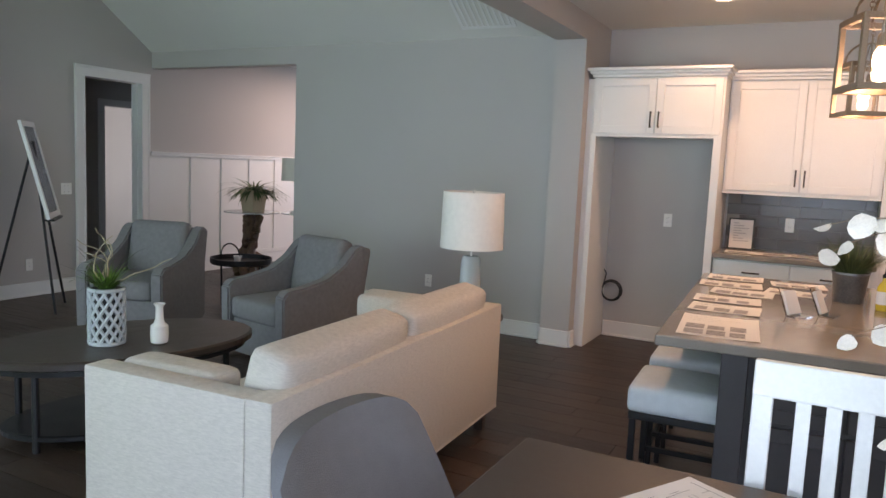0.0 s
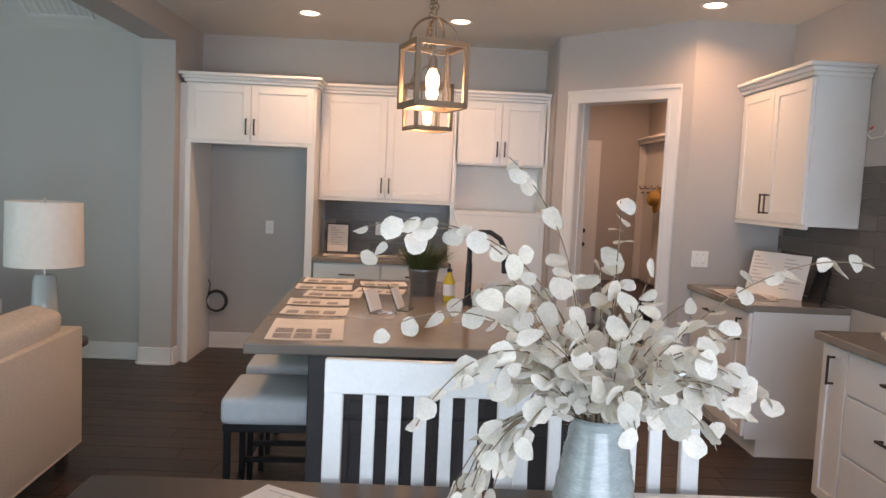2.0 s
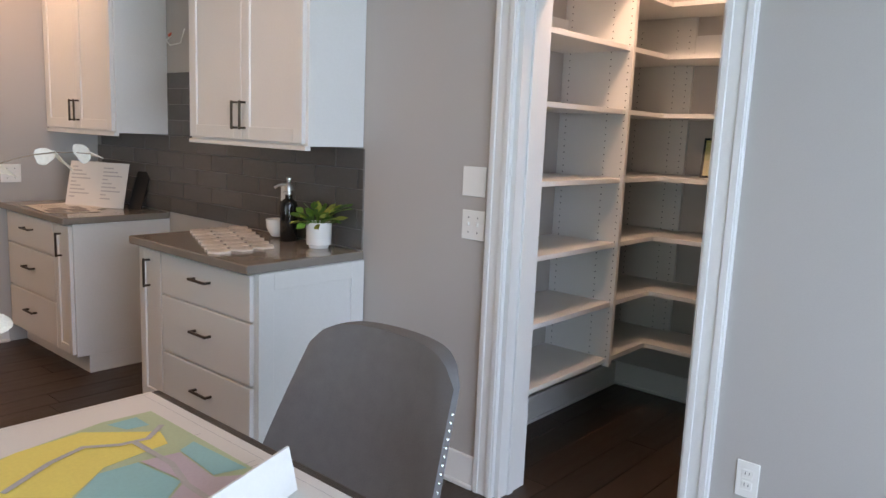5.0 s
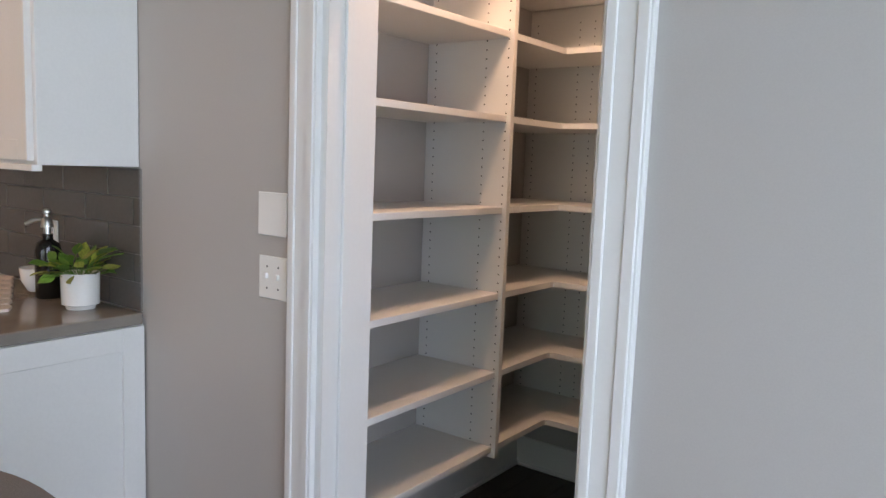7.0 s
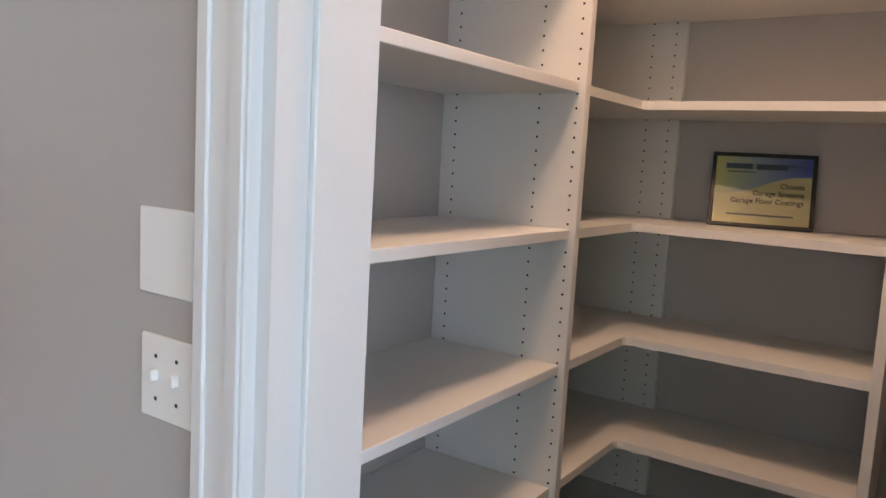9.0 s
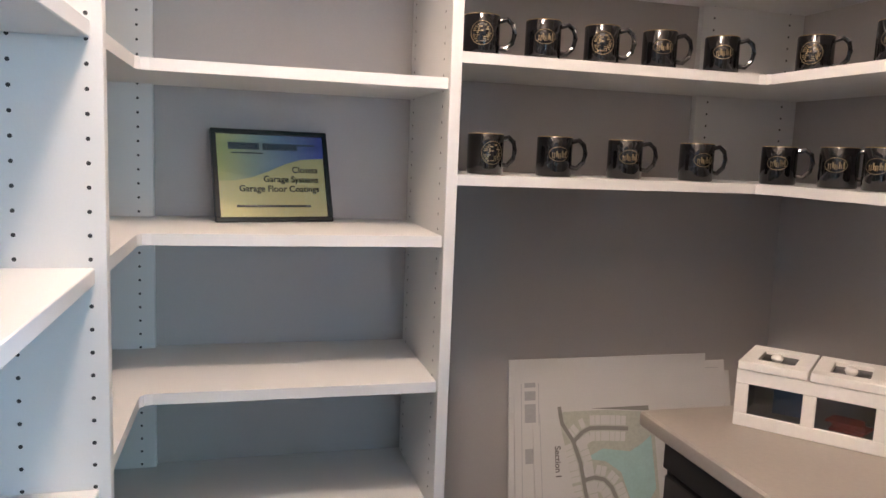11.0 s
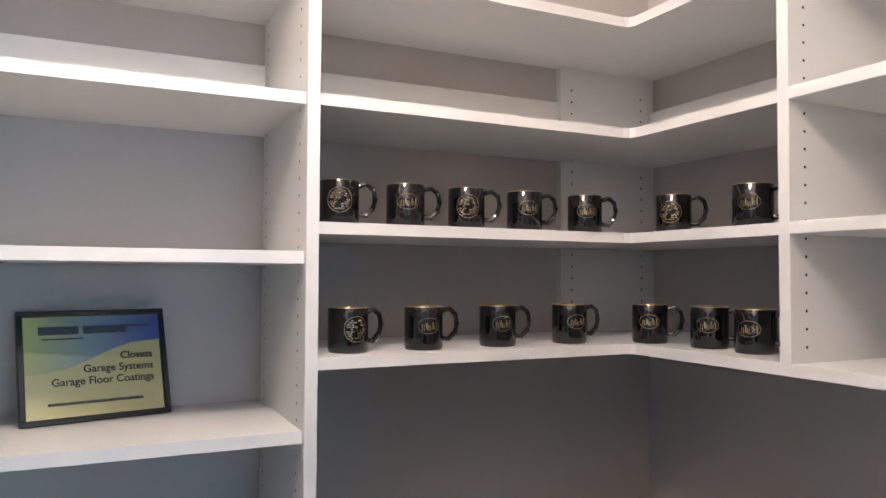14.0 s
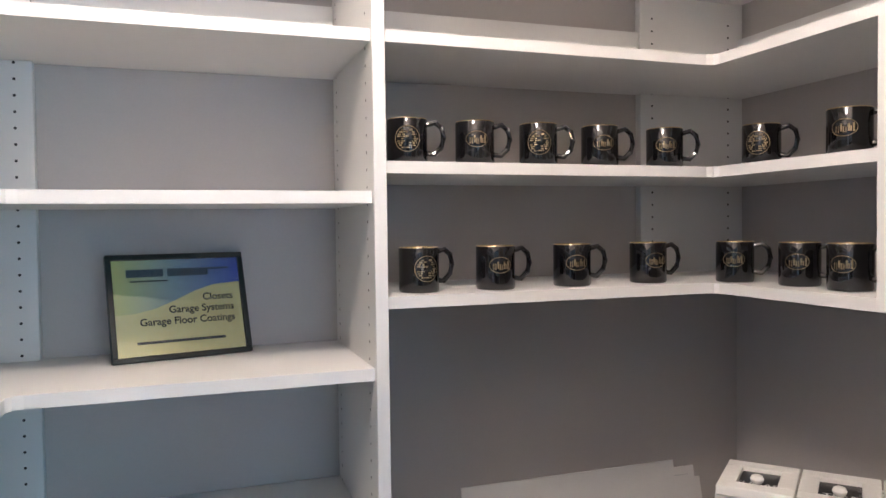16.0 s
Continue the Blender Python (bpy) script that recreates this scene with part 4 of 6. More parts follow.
title = [(-0.099, 0.170, -0.028, 0.186), (-0.020, 0.170, 0.062, 0.186), (0.062, 0.182, 0.105, 0.186)]
leaning("print_title", flats(title, -0.001), mat("sign_ink", (0.02, 0.045, 0.06), 0.4, bump=0))
leaning("print_line", flats([(-0.093, 0.160, -0.02, 0.163)], -0.001), SIGNFRAME)
leaning("print_address", flats([(-0.088, 0.034, 0.084, 0.0395)], -0.001), SIGNFRAME)
for body, y in (("Closets", 0.117), ("Garage Systems", 0.094), ("Garage Floor Coatings", 0.071)):
    words(body, 0.0205, TEXTINK, sg, LEAN @ pose(0.108, y, -0.0008), "RIGHT")
gl = leaning("glazing", box(-W2 + 0.011, 0.011, 0.0005, W2 - 0.011, H2 - 0.011, 0.002), GLASS)
gl.visible_shadow = False

# counter along the south wall
dk = thing("pantry_counter", (4.215, PY0, 0), "beige laminate counter on a charcoal cabinet", "counter")
part("worktop", box(PX0 + 0.01 - 4.215, 0.002, 0.862, 0, 0.65, 0.90, 0.012, 3), LAMINATE, dk, "beige stone-look laminate top", smooth=True)
part("cabinet_body", box(PX0 + 0.02 - 4.215, 0.002, 0.0, -0.03, 0.585, 0.862, 0.002), CHARCOAL, dk)
part("apron", box(PX0 + 0.03 - 4.215, 0.585, 0.775, -0.035, 0.60, 0.84, 0.002), CHARCOAL, dk)
for k in range(2):
    part("cabinet_door", box(-0.045 - (k + 1) * 0.525, 0.586, 0.09, -0.05 - k * 0.525, 0.604, 0.765, 0.003), CHARCOAL, dk)

# three-compartment tea box
BX = Vector((4.10, 0.465, 0.90))
ang = math.degrees(math.atan2(0.187 - 0.465, 3.785 - 4.10))
tb = thing("tea_box", (BX.x, BX.y, 0.9005), "distressed white wooden canister box with three glazed compartments", "canister box", ang)
BL, BH = 0.420, 0.124
BW = 0.168
# local x along the front, local +y away from the door
f = boxes((0, 0, 0, BL, 0.012, 0.028), (0, 0, BH - 0.03, BL, 0.012, BH), bev=0.0015)
for k in range(4):
    x = k * (BL - 0.026) / 3
    bm_box(f, x, 0, 0.028, x + 0.026, 0.012, BH - 0.03, bev=0.0015)
part("front_frame", f, WHITEWOOD, tb)
part("side", box(0, 0.012, 0, 0.012, BW, BH, 0.0015), WHITEWOOD, tb)
part("side", box(BL - 0.012, 0.012, 0, BL, BW, BH, 0.0015), WHITEWOOD, tb)
part("back", box(0.012, BW - 0.012, 0, BL - 0.012, BW, BH, 0.0015), WHITEWOOD, tb)
part("base", box(0.012, 0.012, 0, BL - 0.012, BW - 0.012, 0.008), WHITEWOOD, tb)
for k in (1, 2):
    part("divider", box(k * BL / 3 - 0.005, 0.012, 0.008, k * BL / 3 + 0.005, BW - 0.012, BH - 0.004), WHITEWOOD, tb)
for k, word in enumerate(("SUGAR", "TEAS", "COFFEE")):
    x0, x1 = k * BL / 3 + 0.002, (k + 1) * BL / 3 - 0.002
    lid = part("lid", boxes((x0, -0.004, BH + 0.001, x1, 0.034, BH + 0.019), (x0, BW - 0.034, BH + 0.001, x1, BW + 0.003, BH + 0.019), (x0, 0.034, BH + 0.001, x0 + 0.032, BW - 0.034, BH + 0.019), (x1 - 0.032, 0.034, BH + 0.001, x1, BW - 0.034, BH + 0.019), bev=0.0015), WHITEWOOD, tb)
    part("lid_panel", box(x0 + 0.032, 0.034, BH + 0.004, x1 - 0.032, BW - 0.034, BH + 0.010), mat("chalk_panel", (0.03, 0.03, 0.03), 0.3, bump=0), lid)
    lt = words(word, 0.026, PAPER, lid, pose((x0 + x1) / 2, 0.05, BH + 0.0108), "CENTER")
    part("knob", lathe([(0.006, 0), (0.006, 0.006), (0.011, 0.010), (0.013, 0.016), (0.010, 0.022), (0.003, 0.025)], 18), CERAMIC, lid, "white round knob", smooth=True).matrix_basis = pose((x0 + x1) / 2, 0.046, BH + 0.010)
    pane = part("pane", box(k * (BL - 0.026) / 3 + 0.022, 0.005, 0.024, (k + 1) * (BL - 0.026) / 3 + 0.004, 0.007, BH - 0.026), SHADEGLASS, tb)
    pane.visible_shadow = False
part("blue_packet", box(0.06, 0.11, 0.008, 0.12, 0.15, 0.098, 0.002), BLUECARD, tb, "blue tea packet")
rr = random.Random(4)
for k in range(7):
    ob = part("orange_packet", box(-0.03, -0.022, 0, 0.03, 0.022, 0.004, 0.001), ORANGE, tb, "orange paper packet")
    ob.matrix_basis = pose(0.215 + rr.uniform(-0.012, 0.012), 0.07 + rr.uniform(-0.01, 0.01), 0.009 + k * 0.0045, rr.uniform(-3, 3), rr.uniform(-3, 3), rr.uniform(-25, 25))
part("creamer_cup", lathe([(0.016, 0), (0.018, 0.002), (0.024, 0.034), (0.026, 0.036), (0.022, 0.036), (0.016, 0.006)], 24), CERAMIC, tb, "white creamer cup", smooth=True).matrix_basis = pose(0.36, 0.06, 0.0085)

# papers on the counter
for k, (px, py, a) in enumerate(((3.475, 0.31, -12), (3.462, 0.10, -4), (3.49, 0.245, -7))):
    sheet((px, py, 0.901 + k * 0.0035), a, 0.28, 0.216, "printed floor plan sheet lying on the counter", 40 + k, 2, 9)

# foam boards leaning in the corner
def leaning_board(y0, y1, foot_x, h, label, seed):
    top_x = PX1 - 0.012
    a = math.degrees(math.asin((top_x - foot_x) / h))
    e = thing("foam_board", (foot_x, y1, 0.001), label, "poster board", -90, group="plan boards")
    w = y1 - y0
    m = pose(0, 0, 0, 90 - a, 0, 0)
    ob = part("board", box(0, 0, -0.005, w, h, 0.0, 0.0006), PAPER, e)
    ob.matrix_basis = m
    return e, m, w, h


b1, m1, w1, h1 = leaning_board(0.194, 0.80, 4.475, 0.918, "white foam board behind the plans", 1)
b2, m2, w2, h2 = leaning_board(0.13, 0.785, 4.435, 0.903, "white foam board with a printed plan", 2)
b3, m3, w3, h3 = leaning_board(0.11, 0.732, 4.395, 0.880, "subdivision map print on a white foam board", 3)
part("border", flats([(0.02, 0.02, w2 - 0.02, 0.0215), (0.02, h2 - 0.0215, w2 - 0.02, h2 - 0.02), (0.02, 0.02, 0.0215, h2 - 0.0215), (0.07, 0.02, 0.0715, h2 - 0.0215)], 0.0008), INKSOFT, b2).matrix_basis = m2
for y0, y1 in ((0.055, 0.03), (0.09, 0.065), (0.15, 0.10), (0.26, 0.22)):
    part("text_block", flat(0.03, h2 - y0, 0.062, h2 - y1, 0.0009), INKSOFT, b2).matrix_basis = m2
part("logo_block", flat(0.155, h2 - 0.042, 0.18, h2 - 0.030, 0.0009), INK, b2).matrix_basis = m2
MAPROAD = mat("map_road", (0.27, 0.26, 0.24), 0.7, bump=0)
STREETS = [[(0.078, 0.08), (0.085, 0.126), (0.117, 0.176), (0.136, 0.235), (0.144, 0.29), (0.155, 0.36), (0.174, 0.414), (0.205, 0.56)],
           [(0.117, 0.176), (0.145, 0.152), (0.167, 0.143), (0.212, 0.144), (0.285, 0.150)],
           [(0.144, 0.282), (0.175, 0.276), (0.205, 0.284), (0.227, 0.306), (0.25, 0.36), (0.273, 0.425), (0.30, 0.56)]]


def onmap(name, bm, material):
    ob = part(name, bm, material, b3)
    ob.matrix_basis = m3
    return ob


onmap("border", flats([(0.02, 0.02, w3 - 0.02, 0.0215), (0.02, h3 - 0.0215, w3 - 0.02, h3 - 0.02), (0.02, 0.02, 0.0215, h3 - 0.0215), (w3 - 0.0215, 0.02, w3 - 0.02, h3 - 0.0215)], 0.0008), INKSOFT)
onmap("map_field", poly([(0.07, h3 - 0.082), (0.345, h3 - 0.106), (0.368, h3 - 0.17), (0.385, h3 - 0.60), (0.16, h3 - 0.60), (0.094, h3 - 0.197)], 0.0009), mat("map_lots", (0.50, 0.52, 0.45), 0.7, var=0.1, scale=60, bump=0))
onmap("road_band", poly([(0.052, h3 - 0.054), (0.352, h3 - 0.083), (0.352, h3 - 0.104), (0.052, h3 - 0.079)], 0.0012), MAPROAD)
onmap("map_pond", poly([(0.150, h3 - 0.224), (0.205, h3 - 0.2), (0.288, h3 - 0.213), (0.326, h3 - 0.194), (0.356, h3 - 0.172), (0.365, h3 - 0.32), (0.314, h3 - 0.39), (0.288, h3 - 0.358), (0.258, h3 - 0.268), (0.212, h3 - 0.235)], 0.0012), MAPWATER)


def lot_row(bm, path, off, depth, width, z):
    """White lots side by side along one side of a street."""
    run = 0.0
    for (xa, ya), (xb, yb) in zip(path, path[1:]):
        d = Vector((xb - xa, -(yb - ya), 0))
        ln, d = d.length, d.normalized()
        nrm = Vector((-d.y, d.x, 0))
        k = 0.001
        while k + width < ln + 0.006:
            p = Vector((xa, h3 - ya, z)) + d * k + nrm * off
            s = 1 if off > 0 else -1
            bm.faces.new([bm.verts.new(v) for v in (p, p + d * (width - 0.0018), p + d * (width - 0.0018) + nrm * depth * s, p + nrm * depth * s)])
            k += width


lots = bmesh.new()
for path, off in ((STREETS[0][2:], 0.009), (STREETS[0][2:], -0.009), (STREETS[1], 0.009), (STREETS[1], -0.009), (STREETS[2], 0.009), (STREETS[2], -0.009)):
    lot_row(lots, path, off, 0.026, 0.0165, 0.0016)
tagged(onmap("map_lot", lots, PAPER), kind="stuff")
roads = bmesh.new()
for path in STREETS:
    tube([(x, h3 - y, 0.0) for x, y in path], 0.0055, 4, roads)
bmesh.ops.scale(roads, vec=(1, 1, 0.05), verts=roads.verts[:])
bmesh.ops.translate(roads, vec=(0, 0, 0.0021), verts=roads.verts[:])
onmap("map_street", roads, MAPROAD)
tagged(onmap("text", flats([(0.46 + 0.009 * k, h3 - 0.095, 0.464 + 0.009 * k, h3 - 0.05) for k in range(5)] + [(0.14, h3 - 0.052, 0.20, h3 - 0.049)], 0.0009), INK), kind="stuff")
words("Section I", 0.024, mat("map_ink", (0.14, 0.12, 0.12), 0.7, bump=0), b3, m3 @ pose(0.062, h3 - 0.185, 0.001, 0, 0, -90))

# ---- wall plates ----
def plate(name, m, w, h, kind, label, category):
    """A wall plate; local x across, z up, proud to local -y."""
    e = thing(name, (0, 0, 0), label, category)
    e.matrix_world = m
    part("cover", box(-w / 2, -0.006, -h / 2, w / 2, 0, h / 2, 0.002), PLATE, e)
    if kind == "outlet":
        for z in (0.019, -0.019):
            r = part("receptacle", box(-0.017, -0.0085, z - 0.014, 0.017, -0.005, z + 0.014, 0.003), PLATE, e)
            for x in (-0.006, 0.006):
                part("slot", box(x - 0.001, -0.009, z - 0.002, x + 0.001, -0.0082, z + 0.007), SLOT, r)
    else:
        n = kind
        for k in range(n):
            x = (k - (n - 1) / 2) * 0.046
            part("toggle", box(x - 0.005, -0.016, -0.004, x + 0.005, -0.005, 0.012, 0.002), PLATE, e)
            for z in (-0.03, 0.03):
                part("screw", box(x - 0.0025, -0.0068, z - 0.0025, x + 0.0025, -0.0055, z + 0.0025), SLOT, e)
    return e


ER = lambda y, z: pose(XR, y, z, 0, 0, -90)
plate("blank_plate", ER(1.835, 1.280), 0.115, 0.118, 0, "blank white wall plate beside the pantry door", "wall plate")
plate("light_switch", ER(1.829, 1.106), 0.115, 0.118, 2, "white double toggle switch beside the pantry door", "light switch")
plate("light_switch", ER(0.293, 1.119), 0.115, 0.118, 2, "white double toggle switch on the greige wall", "light switch")
plate("outlet", ER(0.68, 0.431), 0.07, 0.118, "outlet", "white wall outlet above the baseboard", "outlet")
plate("outlet", pose(3.775, PY0, 1.094, 0, 0, 180), 0.072, 0.116, "outlet", "white wall outlet above the pantry counter", "outlet")
plate("outlet", pose(XR - 0.0105, 3.045, 1.115, 0, 0, -90), 0.07, 0.115, "outlet", "white outlet in the dark tile backsplash", "outlet")
plate("outlet", pose(-0.01, YB - 0.0105, 1.13), 0.07, 0.115, "outlet", "white outlet in the coffee station backsplash", "outlet")
plate("outlet", pose(-0.985, YB, 1.10), 0.07, 0.115, "outlet", "white outlet inside the empty fridge recess", "outlet")
plate("outlet", pose(-3.05, YL, 0.40), 0.07, 0.115, "outlet", "white wall outlet above the living room baseboard", "outlet")
plate("light_switch", pose(2.36, 5.17, 1.095), 0.12, 0.115, 2, "white switch plate beside the wall cabinet", "light switch")
plate("light_switch", pose(XL, 4.90, 1.08, 0, 0, 90), 0.12, 0.118, 2, "white switch plate beside the hallway door", "light switch")
plate("outlet", pose(XL, 4.48, 0.32, 0, 0, 90), 0.07, 0.118, "outlet", "white wall outlet behind the easel", "outlet")

# ---- ceiling lights ----
def can(x, y, z):
    e = thing("recessed_light", (x, y, z), "lit round recessed ceiling light with white trim", "ceiling light", group="recessed lights")
    part("trim_ring", lathe([(0.095, -0.004), (0.092, -0.008), (0.07, -0.004), (0.068, -0.001)], 32, cap=False), TRIM, e, smooth=True)
    part("lens", lathe([(0.066, -0.003), (0.066, -0.001)], 32), LAMPGLOW, e, "glowing lens")
    return e


for cx, cy in CANS:
    can(cx, cy, ZC)
fm = thing("flush_light", (3.45, 1.35, ZC), "lit white dome light on the pantry ceiling", "ceiling light")
part("base", lathe([(0.15, -0.025), (0.155, -0.01), (0.155, 0.0)], 36), TRIM, fm, smooth=True)
part("dome", lathe([(0.02, -0.115), (0.07, -0.105), (0.115, -0.075), (0.14, -0.026)], 36), LAMPGLOW, fm, "glowing frosted dome", smooth=True)


def pendant(x, y):
    e = thing("pendant_lantern", (x, y, 1.862), "bronze cage lantern pendant with a glowing bulb", "pendant light", 20, group="island pendants")
    w, h = 0.112, 0.285
    bar = 0.011
    for sx in (-1, 1):
        for sy in (-1, 1):
            part("post", box(sx * w - bar, sy * w - bar, 0, sx * w + bar, sy * w + bar, h, 0.002), BRASS, e)
    for z in (0.012, h - 0.012):
        part("rail", boxes((-w, -w - bar, z - 0.012, w, -w + bar, z + 0.012), (-w, w - bar, z - 0.012, w, w + bar, z + 0.012), (-w - bar, -w + bar, z - 0.012, -w + bar, w - bar, z + 0.012), (w - bar, -w + bar, z - 0.012, w + bar, w - bar, z + 0.012)), BRASS, e)
    part("hoop", ring((0, 0, h), w, 0.006, "y", 20, 6, 0, 180), BRASS, e)
    part("hoop", ring((0, 0, h), w, 0.006, "x", 20, 6, 0, 180), BRASS, e)
    part("stem", tube([(0, 0, 0.19), (0, 0, h + 0.16)], 0.008), BRASS, e)
    part("socket", lathe([(0.012, 0.17), (0.02, 0.175), (0.02, 0.215), (0.012, 0.23)], 20), BRASS, e, smooth=True)
    part("bulb", lathe([(0.004, 0.075), (0.022, 0.085), (0.031, 0.115), (0.028, 0.145), (0.014, 0.172)], 20), BULB, e, "glowing filament bulb", smooth=True)
    part("hurricane_glass", lathe([(0.07, 0.02), (0.07, 0.26), (0.068, 0.26), (0.068, 0.02)], 28, cap=False), GLASS, e, smooth=True).visible_shadow = False
    z, k = h + 0.14, 0
    while z < ZC - 1.862 - 0.03:
        part("chain_link", ring((0, 0, z + 0.02), 0.016, 0.003, "x" if k % 2 else "y", 12, 5), BRASS, e)
        z += 0.026
        k += 1
    part("canopy", lathe([(0.06, ZC - 1.862 - 0.03), (0.065, ZC - 1.862 - 0.012), (0.065, ZC - 1.862)], 24), BRASS, e, smooth=True)
    return e


p1 = pendant(*PENDANTS[0])
copy_thing(p1, pose(PENDANTS[1][0], PENDANTS[1][1], 1.862, 0, 0, 20))

# ---- dining ----
TX0, TX1, TY0, TY1, TZ = -0.42, 1.56, 0.82, 1.79, 0.76
dt = thing("dining_table", ((TX0 + TX1) / 2, (TY0 + TY1) / 2, 0), "dark wooden dining table covered with plans", "table")
tx, ty = (TX1 - TX0) / 2, (TY1 - TY0) / 2
part("tabletop", box(-tx, -ty, TZ - 0.035, tx, ty, TZ, 0.005, 2), DARKWOOD, dt)
part("apron", boxes((-tx + 0.08, -ty + 0.08, TZ - 0.12, tx - 0.08, -ty + 0.1, TZ - 0.035), (-tx + 0.08, ty - 0.1, TZ - 0.12, tx - 0.08, ty - 0.08, TZ - 0.035), (-tx + 0.08, -ty + 0.1, TZ - 0.12, -tx + 0.1, ty - 0.1, TZ - 0.035), (tx - 0.1, -ty + 0.1, TZ - 0.12, tx - 0.08, ty - 0.1, TZ - 0.035)), DARKWOOD, dt)
for sx in (-1, 1):
    for sy in (-1, 1):
        part("leg", box(sx * (tx - 0.1) - 0.04, sy * (ty - 0.1) - 0.04, 0, sx * (tx - 0.1) + 0.04, sy * (ty - 0.1) + 0.04, TZ - 0.035, 0.006), DARKWOOD, dt)


def slat_chair(loc, rz):
    """A white slat-back chair; it faces local -y, its back stands at local y = 0.43."""
    e = thing("dining_chair", loc, "white painted wooden dining chair with a slatted back", "chair", rz, group="white slat chairs")
    w = 0.25
    part("seat", box(-w + 0.01, -0.02, 0.435, w - 0.01, 0.42, 0.465, 0.008, 2), WHITEWOOD, e)
    for sx in (-1, 1):
        part("leg", box(sx * (w - 0.03) - 0.02, 0.0, 0, sx * (w - 0.03) + 0.02, 0.04, 0.435, 0.003), WHITEWOOD, e)
        bm = bmesh.new()
        bm_box(bm, sx * (w - 0.025) - 0.023, 0.40, 0, sx * (w - 0.025) + 0.023, 0.435, 0.47, bev=0.003)
        part("leg", bm, WHITEWOOD, e)
        p = part("post", box(sx * (w - 0.025) - 0.024, 0.0, 0.0, sx * (w - 0.025) + 0.024, 0.028, 0.52, 0.003), WHITEWOOD, e)
        p.matrix_basis = pose(0, 0.405, 0.484, -4)
    for k in range(5):
        x = -w + 0.05 + (k + 1) * (2 * w - 0.1) / 6
        p = part("slat", box(x - 0.017, 0.006, 0.02, x + 0.017, 0.02, 0.50, 0.002), WHITEWOOD, e)
        p.matrix_basis = pose(0, 0.405, 0.484, -4)
    p = part("top_rail", box(-w, -0.004, 0.49, w, 0.032, 0.58, 0.006, 2), WHITEWOOD, e)
    p.matrix_basis = pose(0, 0.405, 0.484, -4)
    p = part("lower_rail", box(-w + 0.045, 0.004, 0.0, w - 0.045, 0.024, 0.04, 0.003), WHITEWOOD, e)
    p.matrix_basis = pose(0, 0.405, 0.484, -4)
    part("stretcher", box(-w + 0.05, 0.405, 0.2, w - 0.05, 0.425, 0.235, 0.003), WHITEWOOD, e)
    return e


c1 = slat_chair((0.393, 1.405, 0), 0)
copy_thing(c1, pose(0.880, 1.41, 0, 0, 0, 0))


def back_shell(w_low, w_top, z0, z1, depth, bow, n=14, rows=10):
    """A padded chair back, bowed across, with a rounded top; it faces local -y."""
    bm = bmesh.new()
    grid = {}
    for s in (0, 1):
        for j in range(rows + 1):
            t = j / rows
            for i in range(n + 1):
                u = 2 * i / n - 1
                hw = (w_low + (w_top - w_low) * t) / 2
                top_drop = 0.065 * abs(u) ** 6 * t ** 2 + 0.012 * u * u * t
                x = hw * u
                z = z0 + (z1 - z0) * t - top_drop
                y = bow * (1 - u * u) - bow + 0.21 * t
                th = depth * (1 - 0.25 * t) * (1 - 0.55 * abs(u) ** 6)
                grid[s, j, i] = bm.verts.new((x, y + (th if s else 0), z))
    for s in (0, 1):
        for j in range(rows):
            for i in range(n):
                q = [grid[s, j, i], grid[s, j, i + 1], grid[s, j + 1, i + 1], grid[s, j + 1, i]]
                bm.faces.new(q if s == 0 else q[::-1])
    for j in range(rows):
        for i, fl in ((0, False), (n, True)):
            q = [grid[0, j, i], grid[0, j + 1, i], grid[1, j + 1, i], grid[1, j, i]]
            bm.faces.new(q if not fl else q[::-1])
    for i in range(n):
        bm.faces.new([grid[0, rows, i], grid[0, rows, i + 1], grid[1, rows, i + 1], grid[1, rows, i]])
        bm.faces.new([grid[0, 0, i + 1], grid[0, 0, i], grid[1, 0, i], grid[1, 0, i + 1]])
    bmesh.ops.recalc_face_normals(bm, faces=bm.faces)
    return bm


NAIL = mat("nailhead", (0.55, 0.53, 0.5), 0.25, metal=1.0, bump=0)


def host_chair(loc, rz):
    """An upholstered host chair; it faces local -y."""
    e = thing("host_chair", loc, "grey upholstered dining chair with nailhead trim at the table end", "chair", rz, group="grey host chairs")
    part("seat", soft_box(-0.25, -0.46, 0.36, 0.25, 0.03, 0.48, 0.02, 0.015), GREYCHAIR, e, smooth=True)
    part("backrest", back_shell(0.72, 0.57, 0.34, 0.908, 0.075, 0.06), GREYCHAIR, e, smooth=True)
    for sx in (-1, 1):
        bm = bmesh.new()
        for k in range(22):
            t = k / 21
            t *= 0.86
            hw = (0.72 + (0.57 - 0.72) * t) / 2
            bmesh.ops.create_icosphere(bm, subdivisions=1, radius=0.0065, matrix=pose(sx * (hw - 0.001), -0.06 + 0.21 * t + 0.016, 0.34 + 0.568 * t - 0.077 * t * t))
        tagged(part("nailhead_trim", bm, NAIL, e, "silver nailhead trim"), kind="stuff")
    for sx in (-1, 1):
        for y in (-0.42, 0.02):
            part("leg", box(sx * 0.21 - 0.02, y - 0.02, 0, sx * 0.21 + 0.02, y + 0.02, 0.36, 0.003), DARKWOOD, e)
    return e


h1c = host_chair((1.846, 1.415, 0), -90)
copy_thing(h1c, pose(-0.52, 1.32, 0, 0, 0, 90))

# vase with dried silver-dollar branches
vz = thing("vase", (0.703, 1.24, TZ + 0.0005), "blue-grey ribbed ceramic vase full of dried silver-dollar stems", "vase")
prof = [(0.068, 0)]
